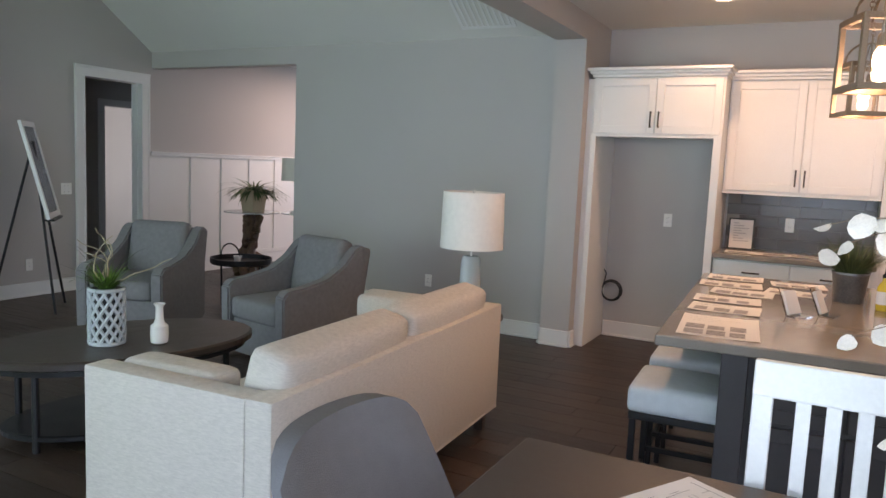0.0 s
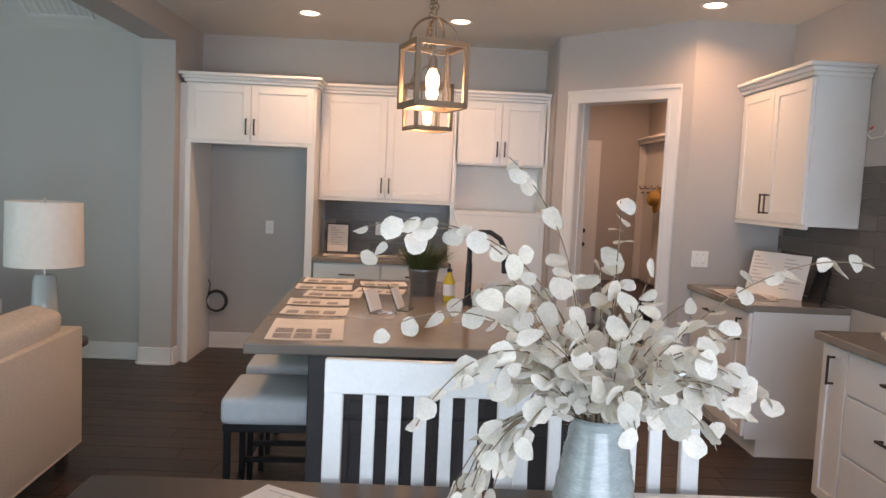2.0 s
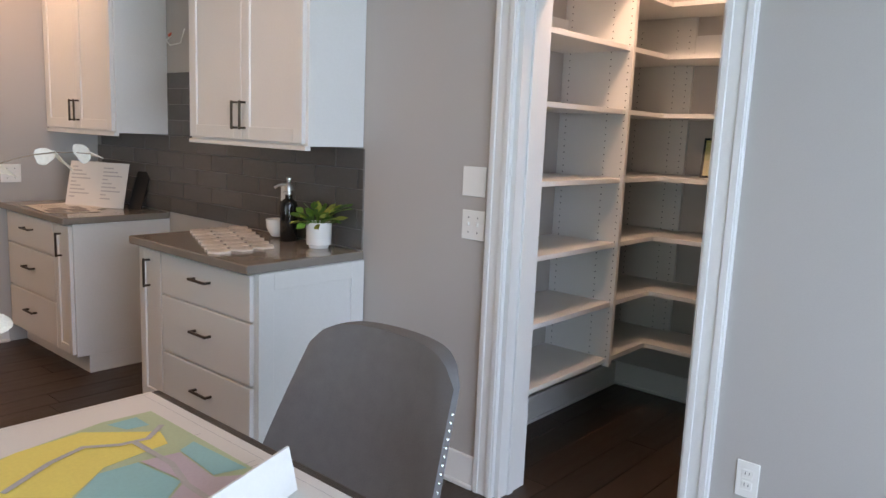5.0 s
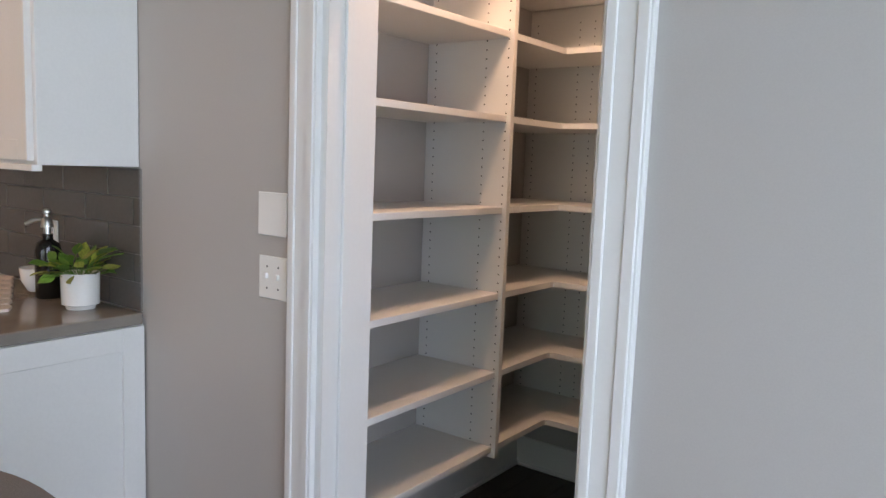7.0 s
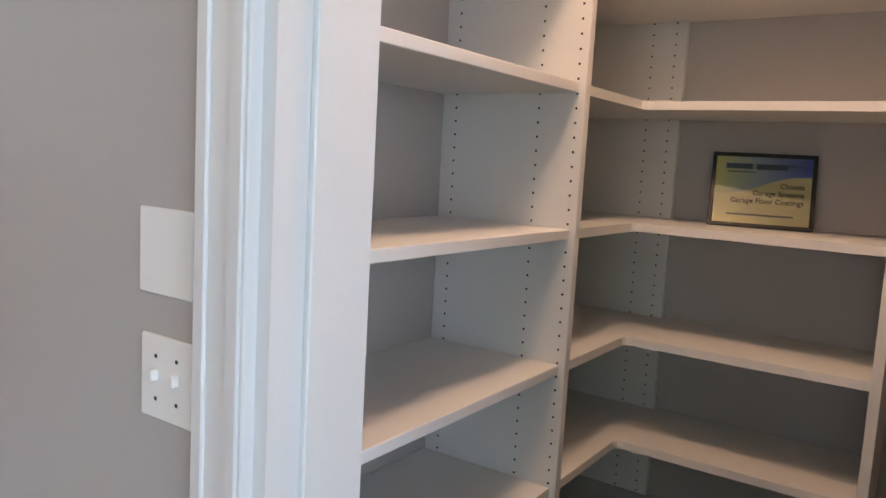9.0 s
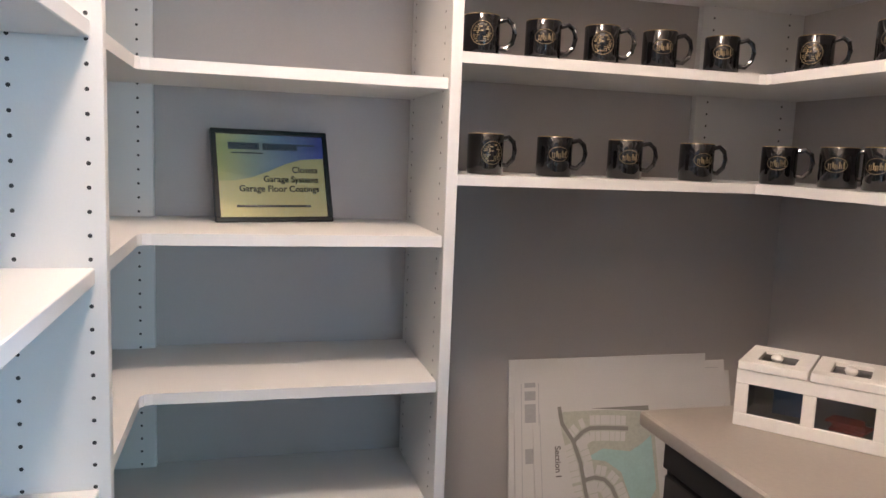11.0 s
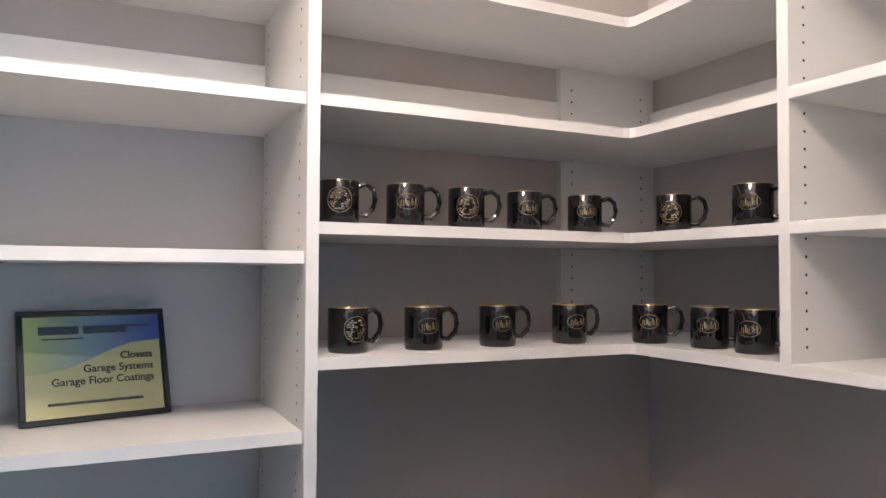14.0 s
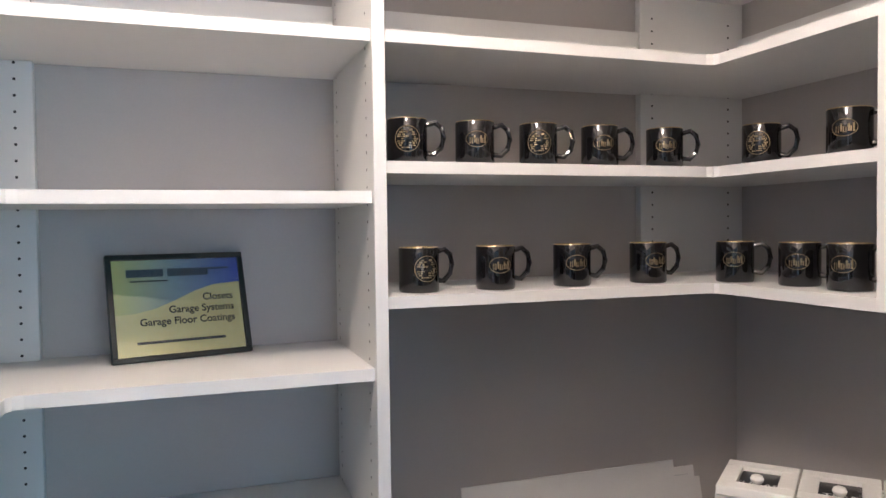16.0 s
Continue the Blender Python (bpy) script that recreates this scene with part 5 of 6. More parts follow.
for k in range(37):
    t = k / 36
    r = 0.078 + 0.004 * math.sin(3 * t) - 0.034 * max(0, t - 0.35) ** 1.3 / 0.6
    prof.append((r + 0.0011 * math.sin(k * 2.1), 0.006 + 0.352 * t))
prof += [(0.054, 0.368), (0.049, 0.366), (0.046, 0.33)]
part("vessel", lathe(prof, 40), VASE, vz, smooth=True)
rr = random.Random(11)


def pod_mesh(k):
    bm = bmesh.new()
    n = 12
    c = bm.verts.new((0, 0.024, 0.002))
    vs = []
    for i in range(n):
        a = 2 * math.pi * i / n
        rim = 1 + 0.05 * math.sin(3 * a + 1.7 * k) + 0.04 * math.sin(5 * a + k)
        vs.append(bm.verts.new((rim * (0.0185 + 0.002 * k) * math.sin(a), 0.025 - rim * 0.026 * math.cos(a), 0.003 * math.sin(2 * a + k))))
    for i in range(n):
        bm.faces.new((c, vs[i], vs[(i + 1) % n]))
    r = bmesh.ops.extrude_face_region(bm, geom=list(bm.faces))
    bmesh.ops.translate(bm, vec=(0, 0, 0.0007), verts=[v for v in r["geom"] if isinstance(v, bmesh.types.BMVert)])
    bmesh.ops.recalc_face_normals(bm, faces=bm.faces)
    return finish(bm, "pod", POD, True)


PODS = [pod_mesh(k) for k in range(4)]
stems = bmesh.new()
pods = 0


def branch(p0, d0, length, droop, n=12, r=0.0018):
    pts, p, d = [Vector(p0)], Vector(p0), Vector(d0).normalized()
    for _ in range(n):
        p = p + d * length / n
        d = (d + Vector((rr.uniform(-0.06, 0.06), rr.uniform(-0.06, 0.06), -droop / n))).normalized()
        pts.append(p.copy())
    tube(pts, r, 5, stems, r * 0.5)
    return pts


extra = bmesh.new()


def put_pod(p, d, size=1.0):
    """The first 290 pods are parts of their own, the rest is one joined mesh."""
    global pods
    q = Vector((d.x + rr.uniform(-0.9, 0.9), d.y + rr.uniform(-0.9, 0.9), d.z - rr.uniform(0.1, 1.0))).normalized()
    m = Matrix.Translation(p) @ q.to_track_quat("Y", "Z").to_matrix().to_4x4() @ pose(0, 0, 0, 0, rr.uniform(-80, 80), 0) @ Matrix.Scale(size * rr.uniform(0.58, 0.92), 4)
    if pods < 290:
        share("pod", PODS[rr.randrange(4)], vz, m)
    else:
        n0 = len(extra.verts)
        extra.from_mesh(PODS[rr.randrange(4)])
        extra.verts.ensure_lookup_table()
        bmesh.ops.transform(extra, matrix=m, verts=extra.verts[n0:])
    pods += 1


# long arching stems
for a, out, ln, dr in ((168, 0.26, 0.62, 2.4), (150, 0.16, 0.64, 3.0), (-4, 0.60, 0.60, 1.6), (-12, 0.45, 0.36, 2.4), (185, 0.45, 0.46, 2.2), (200, 0.4, 0.44, 3.2), (60, 0.10, 0.46, 1.4), (100, 0.3, 0.50, 2.8), (175, 0.10, 0.54, 2.2)):
    ra = radians(a)
    pts = branch((0.02 * math.cos(ra), 0.0, 0.34), (out * math.cos(ra), 0.25 * math.sin(ra), 1.0), ln, dr, 18)
    for i in range(8, len(pts)):
        if rr.random() < 0.8:
            put_pod(pts[i], (pts[i] - pts[i - 1]).normalized(), 1.05)
for k in range(74):
    a = 2 * math.pi * k / 74 + rr.uniform(-0.1, 0.1)
    out = rr.uniform(0.05, 0.68)
    st = (0.03 * math.cos(a), 0.03 * math.sin(a), 0.34)
    pts = branch(st, (out * math.cos(a), 0.75 * out * math.sin(a), 1.0), rr.uniform(0.14, 0.30), rr.uniform(0.6, 2.9))
    for i in range(3, len(pts)):
        if rr.random() < 0.8:
            put_pod(pts[i], (pts[i] - pts[i - 1]).normalized(), 1.08)
# drooping side on the window edge
for k in range(10):
    a = radians(rr.uniform(165, 215))
    pts = branch((0.03 * math.cos(a), 0.02 * math.sin(a), 0.35), (0.9 * math.cos(a), 0.6 * math.sin(a), 0.6), rr.uniform(0.26, 0.44), rr.uniform(3.4, 4.6))
    for i in range(5, len(pts)):
        if rr.random() < 0.8:
            put_pod(pts[i], (pts[i] - pts[i - 1]).normalized())
tagged(part("pod", extra, POD, vz), kind="stuff")
tagged(part("stem", stems, TWIG, vz, "thin dry brown stems"), kind="stuff")

# site plan on the table
MXC, MYC = 1.228, 1.345
mpp = thing("site_plan", (MXC, MYC, TZ + 0.001), "large site plan print with yellow and teal lots on the table", "map")
part("board", box(-0.300, -0.44, 0, 0.300, 0.428, 0.006, 0.001), PAPER, mpp)
part("border", flats([(-0.285, -0.425, 0.285, -0.4235), (-0.285, 0.412, 0.285, 0.4135), (-0.285, -0.425, -0.2835, 0.4135), (0.272, -0.425, 0.2735, 0.4135), (0.22, -0.1, 0.26, -0.098), (0.22, -0.12, 0.255, -0.118), (0.22, 0.1, 0.25, 0.102)], 0.0066), INKSOFT, mpp)
lay = [("lots_green", [(-0.22, 0.24), (0.12, 0.31), (0.235, 0.30), (0.235, -0.20), (0.10, -0.36), (-0.22, -0.30)], 0.0068, MAPGREEN),
       ("lots_yellow", [(-0.20, 0.22), (-0.08, 0.27), (0.06, 0.285), (0.10, 0.25), (0.19, 0.17), (0.17, 0.10), (0.02, 0.08), (-0.10, -0.02), (-0.20, -0.04)], 0.0074, YELLOW),
       ("lots_teal", [(-0.10, -0.03), (0.0, 0.06), (0.08, 0.055), (0.10, -0.08), (0.03, -0.14), (-0.06, -0.13)], 0.008, TEAL),
       ("lots_teal", [(0.17, 0.05), (0.215, 0.07), (0.225, -0.12), (0.16, -0.10)], 0.008, TEAL),
       ("lots_teal", [(0.12, 0.285), (0.19, 0.285), (0.19, 0.22), (0.14, 0.23)], 0.008, TEAL),
       ("lots_teal", [(-0.20, -0.06), (-0.12, -0.05), (-0.07, -0.15), (-0.12, -0.22), (-0.20, -0.2)], 0.008, TEAL),
       ("lots_mauve", [(0.085, 0.055), (0.165, 0.04), (0.155, -0.11), (0.20, -0.14), (0.12, -0.30), (-0.02, -0.24), (0.03, -0.145), (0.105, -0.085)], 0.0086, MAUVE)]
for nm, pts, z, mt in lay:
    part(nm, poly(pts, z), mt, mpp)
rd = bmesh.new()
for pts in ([(-0.16, 0.10), (-0.05, 0.17), (0.03, 0.20), (0.09, 0.16), (0.15, 0.15), (0.21, 0.20)], [(0.12, 0.15), (0.125, 0.0), (0.10, -0.10), (0.10, -0.28)]):
    tube([(x, y, 0.0) for x, y in pts], 0.007, 4, rd)
bmesh.ops.scale(rd, vec=(1, 1, 0.03), verts=rd.verts[:])
bmesh.ops.translate(rd, vec=(0, 0, 0.0092), verts=rd.verts[:])
part("road_network", rd, INKSOFT, mpp)
sheet((0.055, 1.50, TZ + 0.001), -26, 0.28, 0.43, "white printed plan sheet on the dining table", 61, 1, 3)
fp = sheet((0.045, 1.49, TZ + 0.0045), -29, 0.28, 0.43, "printed floor plan sheet on top of the stack", 62, 0, 2)
rr2 = random.Random(8)
lines = []
for _ in range(26):
    x, y, l = rr2.uniform(-0.11, 0.09), rr2.uniform(-0.05, 0.17), rr2.uniform(0.02, 0.06)
    lines.append((x, y, x + l, y + 0.0016) if rr2.random() < 0.5 else (x, y, x + 0.0016, y + l))
part("plan_lines", flats(lines, 0.0042), INK, fp)
tc = thing("brochure_stand", (1.332, 1.058, TZ + 0.0075), "folded white card standing on the site plan", "brochure", 19)
part("leaf", box(-0.14, -0.002, 0, 0.14, 0.002, 0.088, 0.0008), PAPER, tc).matrix_basis = pose(0, -0.022, 0, -14)
part("leaf", box(-0.14, -0.002, 0, 0.14, 0.002, 0.088, 0.0008), PAPER, tc).matrix_basis = pose(0, 0.022, 0, 14)

# ---- living room ----
# sofa: back along local +x, seats look to local -x
SX0, SX1, SY0, SY1, SZ = -2.135, -1.285, 1.644, 3.724, 0.73
sf = thing("sofa", ((SX0 + SX1) / 2, (SY0 + SY1) / 2, 0), "cream linen tuxedo sofa with loose back cushions", "sofa", 2.75)
sw, sl = (SX1 - SX0) / 2, (SY1 - SY0) / 2
part("back", box(sw - 0.11, -sl, 0.13, sw, sl, SZ, 0.012, 2), LINEN, sf, smooth=True)
for sy in (-1, 1):
    a, b = sorted((sy * sl, sy * (sl - 0.11)))
    part("arm", box(-sw, a, 0.13, sw - 0.11, b, SZ - 0.003, 0.012, 2), LINEN, sf, smooth=True)
part("base", box(-sw + 0.01, -sl + 0.11, 0.13, sw - 0.11, sl - 0.11, 0.30, 0.006), LINEN, sf)
for k in range(2):
    y0 = -sl + 0.115 + k * (sl - 0.115)
    part("seat_cushion", soft_box(-sw - 0.01, y0 + 0.004, 0.30, sw - 0.20, y0 + sl - 0.119, 0.46, 0.02, 0.015), LINEN, sf, smooth=True)
    c = part("back_cushion", soft_box(-0.09, y0 + 0.01, 0.0, 0.09, y0 + sl - 0.125, 0.44, 0.035, 0.028), LINEN, sf, smooth=True)
    c.matrix_basis = pose(sw - 0.22, 0, 0.42, 0, 14)
for sy, yy in ((-1, -sl + 0.20), (1, sl - 0.20)):
    c = part("bolster", soft_box(-0.30, -0.085, 0, 0.16, 0.085, 0.285, 0.03, 0.035), LINEN, sf, smooth=True)
    c.matrix_basis = pose(-0.08, yy, 0.45, 0, 0, 0)
part("piping", boxes((sw - 0.004, -sl + 0.01, 0.128, sw + 0.002, sl - 0.01, 0.136)), LINEN, sf)
for sx in (-1, 1):
    for sy in (-1, 1):
        part("leg", box(sx * (sw - 0.07) - 0.025, sy * (sl - 0.08) - 0.025, 0, sx * (sw - 0.07) + 0.025, sy * (sl - 0.08) + 0.025, 0.13, 0.003), DARKWOOD, sf)

# end table and glass lamp behind the sofa
et = thing("end_table", (-1.785, 4.25, 0), "small dark end table behind the sofa", "table")
part("top", lathe([(0.22, 0.50), (0.23, 0.505), (0.23, 0.53), (0.22, 0.535)], 32), DARKWOOD, et)
part("column", lathe([(0.10, 0), (0.10, 0.02), (0.03, 0.06), (0.03, 0.48), (0.06, 0.5)], 20), DARKWOOD, et)
tl = thing("table_lamp", (-1.785, 4.25, 0.536), "glass table lamp with a white drum shade", "lamp")
part("base", lathe([(0.085, 0), (0.085, 0.012), (0.078, 0.02), (0.062, 0.36), (0.05, 0.38), (0.04, 0.38)], 28), BASEGLASS, tl, "clear ribbed glass base", smooth=True)
part("stem", tube([(0, 0, 0.37), (0, 0, 0.79)], 0.006), STEEL, tl)
part("inner_rod", tube([(0, 0, 0.015), (0, 0, 0.365)], 0.011), STEEL, tl)
part("shade", lathe([(0.207, 0.434), (0.200, 0.800), (0.198, 0.800), (0.205, 0.434)], 40, cap=False), SHADE, tl, "white linen drum shade", smooth=True)
part("finial", lathe([(0.004, 0.78), (0.008, 0.80), (0.008, 0.812), (0.002, 0.82)], 12), STEEL, tl)


def armchair(loc, rz):
    """A swivel armchair with swooping arms; it faces local -y."""
    e = thing("armchair", loc, "grey upholstered armchair with sloping arms", "armchair", rz, group="grey armchairs")
    part("base", box(-0.36, -0.36, 0.03, 0.36, 0.36, 0.30, 0.02, 2), GREYFAB, e, smooth=True)
    part("seat_cushion", soft_box(-0.27, -0.40, 0.30, 0.27, 0.20, 0.46, 0.03, 0.02), GREYFAB, e, smooth=True)
    c = part("back_cushion", soft_box(-0.27, -0.075, 0.0, 0.27, 0.075, 0.475, 0.045, 0.02), GREYFAB, e, smooth=True)
    c.matrix_basis = pose(0, 0.20, 0.43, -12)
    c = part("back", box(-0.36, 0.0, 0.0, 0.36, 0.09, 0.575, 0.04, 4), GREYFAB, e, smooth=True)
    c.matrix_basis = pose(0, 0.27, 0.28, -10)
    for sx in (-1, 1):
        bm = bmesh.new()
        prof = [(-0.40, 0.05), (-0.41, 0.53), (-0.36, 0.575), (-0.20, 0.59), (0.0, 0.63), (0.16, 0.72), (0.28, 0.84), (0.36, 0.86), (0.36, 0.05)]
        a, b = sorted((sx * 0.275, sx * 0.375))
        va = [bm.verts.new((a, y, z)) for y, z in prof]
        vb = [bm.verts.new((b, y, z)) for y, z in prof]
        bm.faces.new(va)
        bm.faces.new(vb[::-1])
        for i in range(len(prof)):
            bm.faces.new((va[i], vb[i], vb[(i + 1) % len(prof)], va[(i + 1) % len(prof)]))
        bmesh.ops.recalc_face_normals(bm, faces=bm.faces)
        bmesh.ops.bevel(bm, geom=[ed for ed in bm.edges], offset=0.012, segments=2, affect="EDGES")
        part("arm", bm, GREYFAB, e, smooth=True)
    part("plinth", lathe([(0.27, 0), (0.27, 0.03)], 28), BLACK, e)
    return e


ac1 = armchair((-4.88, 4.27, 0), 20)
copy_thing(ac1, pose(-3.29, 4.32, 0, 0, 0, -12))

# oval coffee table
ct = thing("coffee_table", (-3.10, 2.63, 0), "oval dark wood coffee table on black metal legs", "coffee table", 68)
bm = lathe([(0.96, 0), (1.0, 0.01), (1.0, 0.04), (0.98, 0.05)], 56)
bmesh.ops.scale(bm, vec=(0.72, 0.44, 1), verts=bm.verts[:])
part("top", bm, DARKWOOD, ct).matrix_basis = pose(0, 0, 0.43)
bm = lathe([(0.97, 0.0), (0.97, 0.03)], 48)
bmesh.ops.scale(bm, vec=(0.70, 0.42, 1), verts=bm.verts[:])
part("rim", bm, BLACK, ct).matrix_basis = pose(0, 0, 0.40)
for a in (35, 145, 215, 325):
    x, y = 0.60 * math.cos(radians(a)), 0.36 * math.sin(radians(a))
    part("leg", tube([(x, y, 0), (x, y, 0.43)], 0.018, 10), BLACK, ct)
bm = lathe([(0.9, 0.0), (0.93, 0.01), (0.93, 0.03), (0.9, 0.035)], 48)
bmesh.ops.scale(bm, vec=(0.66, 0.40, 1), verts=bm.verts[:])
part("lower_shelf", bm, BLACK, ct).matrix_basis = pose(0, 0, 0.05)


def blades(n, seed, length, spread, width, up=1.0, bm=None, droop=0.6, base=0.03):
    """Narrow curved leaves from one crown."""
    bm = bm or bmesh.new()
    r = random.Random(seed)
    for _ in range(n):
        a = r.uniform(0, 2 * math.pi)
        d = Vector((spread * math.cos(a) * r.uniform(0.2, 1), spread * math.sin(a) * r.uniform(0.2, 1), up)).normalized()
        p = Vector((base * math.cos(a) * r.random(), base * math.sin(a) * r.random(), 0))
        side = Vector((-math.sin(a), math.cos(a), 0))
        ln, w = length * r.uniform(0.55, 1.1), width * r.uniform(0.7, 1.2)
        prev = None
        for k in range(6):
            t = k / 5
            ww = w * (1 - t) ** 0.7 * (0.5 + t if t < 0.5 else 1)
            pair = (bm.verts.new(p - side * ww / 2), bm.verts.new(p + side * ww / 2))
            if prev:
                bm.faces.new((prev[0], prev[1], pair[1], pair[0]))
            prev = pair
            d = (d + Vector((0, 0, -droop / 5))).normalized()
            p = p + d * ln / 5
    return bm


pp = thing("pierced_planter", (-3.07, 2.487, 0.4805), "pale pierced ceramic planter with grasses on the coffee table", "planter")
part("liner", lathe([(0.079, 0.005), (0.079, 0.30)], 28), SLOT, pp)
lat = bmesh.new()
for s in (1, -1):
    for k in range(12):
        a0 = 2 * math.pi * k / 12
        tube([(0.087 * math.cos(a0 + s * t * 1.9), 0.087 * math.sin(a0 + s * t * 1.9), 0.02 + 0.265 * t) for t in [i / 14 for i in range(15)]], 0.0095, 5, lat)
part("lattice", lat, POTGREY, pp)
part("rim", ring((0, 0, 0.295), 0.085, 0.011, n=32), POTGREY, pp)
part("foot", ring((0, 0, 0.012), 0.085, 0.012, n=32), POTGREY, pp)
part("leaves", blades(190, 3, 0.17, 1.35, 0.015), LEAF, pp).matrix_basis = pose(0, 0, 0.29)
part("grass", blades(40, 4, 0.36, 1.3, 0.006, droop=1.1), GRASS, pp).matrix_basis = pose(0, 0, 0.29)
tw = bmesh.new()
r3 = random.Random(2)
for k in range(6):
    p, d, pts = Vector((0, 0, 0)), Vector((r3.uniform(-0.5, 0.3), r3.uniform(-0.3, 0.3), 1)), []
    for i in range(12):
        pts.append(p.copy())
        d = (d + Vector((r3.uniform(-0.6, 0.6), r3.uniform(-0.6, 0.6), r3.uniform(-0.2, 0.3)))).normalized()
        p = p + d * 0.034
    tube(pts, 0.005, 5, tw, 0.002)
part("curly_twigs", tw, mat("pale_twig", (0.42, 0.36, 0.24), 0.8), pp, "pale curly twigs").matrix_basis = pose(0, 0, 0.29)
cv = solid("bud_vase", lathe([(0.03, 0), (0.045, 0.01), (0.048, 0.05), (0.046, 0.10), (0.03, 0.115), (0.022, 0.14), (0.02, 0.20), (0.032, 0.22), (0.03, 0.22), (0.016, 0.19)], 24), CERAMIC, "small white ceramic bud vase on the coffee table", "vase", (-2.86, 2.65, 0.4805), smooth=True)

# easel with a framed print
ea = thing("easel", (-6.12, 4.22, 0), "black tripod easel holding a framed print", "easel", 137)
for a, b in (((-0.28, -0.10, 0), (0.0, 0.10, 1.55)), ((0.28, -0.10, 0), (0.0, 0.10, 1.55)), ((0.0, 0.48, 0), (0.0, 0.10, 1.55))):
    part("leg", tube([a, b], 0.012, 8), BLACK, ea)
part("ledge", box(-0.24, -0.10, 0.84, 0.24, -0.02, 0.86, 0.002), BLACK, ea)
fpz = thing("framed_print", (-6.12, 4.22, 0.861), "white framed dark print standing on the easel", "picture", 137)
LE = pose(0, -0.055, 0, -14)
part("frame", boxes((-0.30, -0.02, 0, 0.30, 0.01, 0.05), (-0.30, -0.02, 0.84, 0.30, 0.01, 0.89), (-0.30, -0.02, 0.05, -0.25, 0.01, 0.84), (0.25, -0.02, 0.05, 0.30, 0.01, 0.84), bev=0.003), TRIM, fpz).matrix_basis = LE
part("print", box(-0.25, -0.008, 0.05, 0.25, 0.004, 0.84), SCREEN, fpz).matrix_basis = LE
# white fireplace surround at the edge of the room
fs = thing("fireplace_surround", (XL, 3.35, 0), "white painted fireplace surround on the living room wall", "fireplace")
part("pilaster", boxes((0.0, 0.36, 0, 0.36, 0.56, 0.14), (0.0, 0.38, 0.14, 0.34, 0.54, 1.30), bev=0.006), TRIM, fs)
part("mantel", box(0.0, -1.2, 1.30, 0.42, 0.60, 1.38, 0.008), BLACK, fs)
part("chimney_breast", box(0.0, -1.2, 1.38, 0.30, 0.54, 2.75), TRIM, fs)
part("firebox", box(0.0, -1.2, 0, 0.20, 0.36, 1.30), SLOT, fs)

# ---- foyer ----
wn_ = thing("wainscot", (XL, 5.97, 0), "white board-and-batten wainscot", "wainscot", kind="structure")
part("backing", box(0, 0, 0.15, 0.008, 4.98, 1.455), TRIM, wn_)
part("cap", boxes((0, 0, 1.455, 0.03, 4.98, 1.49), (0, 0, 1.49, 0.04, 4.98, 1.507), bev=0.003), TRIM, wn_)
part("rail", box(0.008, 0, 0.142, 0.02, 4.98, 0.20), TRIM, wn_)
for k in range(9):
    part("batten", box(0.008, 0.60 + k * 0.52, 0.2, 0.022, 0.66 + k * 0.52, 1.455, 0.002), TRIM, wn_)
struct("trim", boxes((XL, YL + 0.14, 2.80, XL + 0.09, 11.0, 2.90), bev=0.01), TRIM, "white foyer crown moulding", "trim")


def root_table(loc, seed, h, label):
    e = thing("root_table", loc, label, "table", group="driftwood tables")
    r = random.Random(seed)
    for k in range(9):
        a = 2 * math.pi * k / 9 + r.uniform(-0.3, 0.3)
        reach, turn = r.uniform(0.12, 0.30), r.uniform(-1.1, 1.5)
        ps = []
        for i in range(12):
            t = i / 11
            rad = reach * max(0.0, 1 - 2.2 * t) ** 1.5 + 0.05 + 0.13 * max(0.0, t - 0.5) ** 1.2 + r.uniform(-0.035, 0.035)
            aa = a + t * turn + r.uniform(-0.25, 0.25)
            ps.append((rad * math.cos(aa) + 0.06 * math.sin(5 * t + seed), rad * math.sin(aa), 0.03 + (h - 0.06) * t))
        bm = bmesh.new()
        tube(ps, 0.052, 7, bm, 0.036)
        part("root", bm, ROOT, e, smooth=True)
    part("glass_top", lathe([(0.34, h), (0.34, h + 0.012)], 36), BASEGLASS, e)
    return e


root_table((-6.12, 6.95, 0), 3, 0.80, "gnarled driftwood root pedestal table with a glass top")
root_table((-5.55, 7.35, 0), 5, 0.80, "second driftwood root pedestal under the glass top")
fp2 = thing("fern_planter", (-6.10, 6.95, 0.813), "fern in a tan ceramic pot on the root table", "potted plant")
part("pot", lathe([(0.13, 0), (0.135, 0.006), (0.165, 0.25), (0.17, 0.27), (0.15, 0.27), (0.14, 0.22)], 4), mat("tan_pot", (0.40, 0.32, 0.22), 0.6, var=0.12), fp2).matrix_basis = pose(0, 0, 0, 0, 0, 40)
part("fronds", blades(190, 7, 0.46, 2.6, 0.035, droop=1.3), FERNLEAF, fp2).matrix_basis = pose(0, 0, 0.24)
fl2 = thing("table_lamp", (-5.66, 7.24, 0.813), "foyer lamp with a pale shade", "lamp")
part("base", lathe([(0.07, 0), (0.07, 0.02), (0.02, 0.04), (0.03, 0.24), (0.012, 0.42)], 20), CERAMIC, fl2, smooth=True)
part("shade", lathe([(0.19, 0.40), (0.18, 0.68), (0.178, 0.68), (0.188, 0.40)], 32, cap=False), SHADE, fl2, smooth=True)
tr = thing("metal_tray_table", (-5.05, 5.62, 0), "low black metal tray table with a handle", "tray")
part("tray", lathe([(0.30, 0.40), (0.31, 0.41), (0.31, 0.46), (0.30, 0.46), (0.295, 0.415)], 36), BLACK, tr)
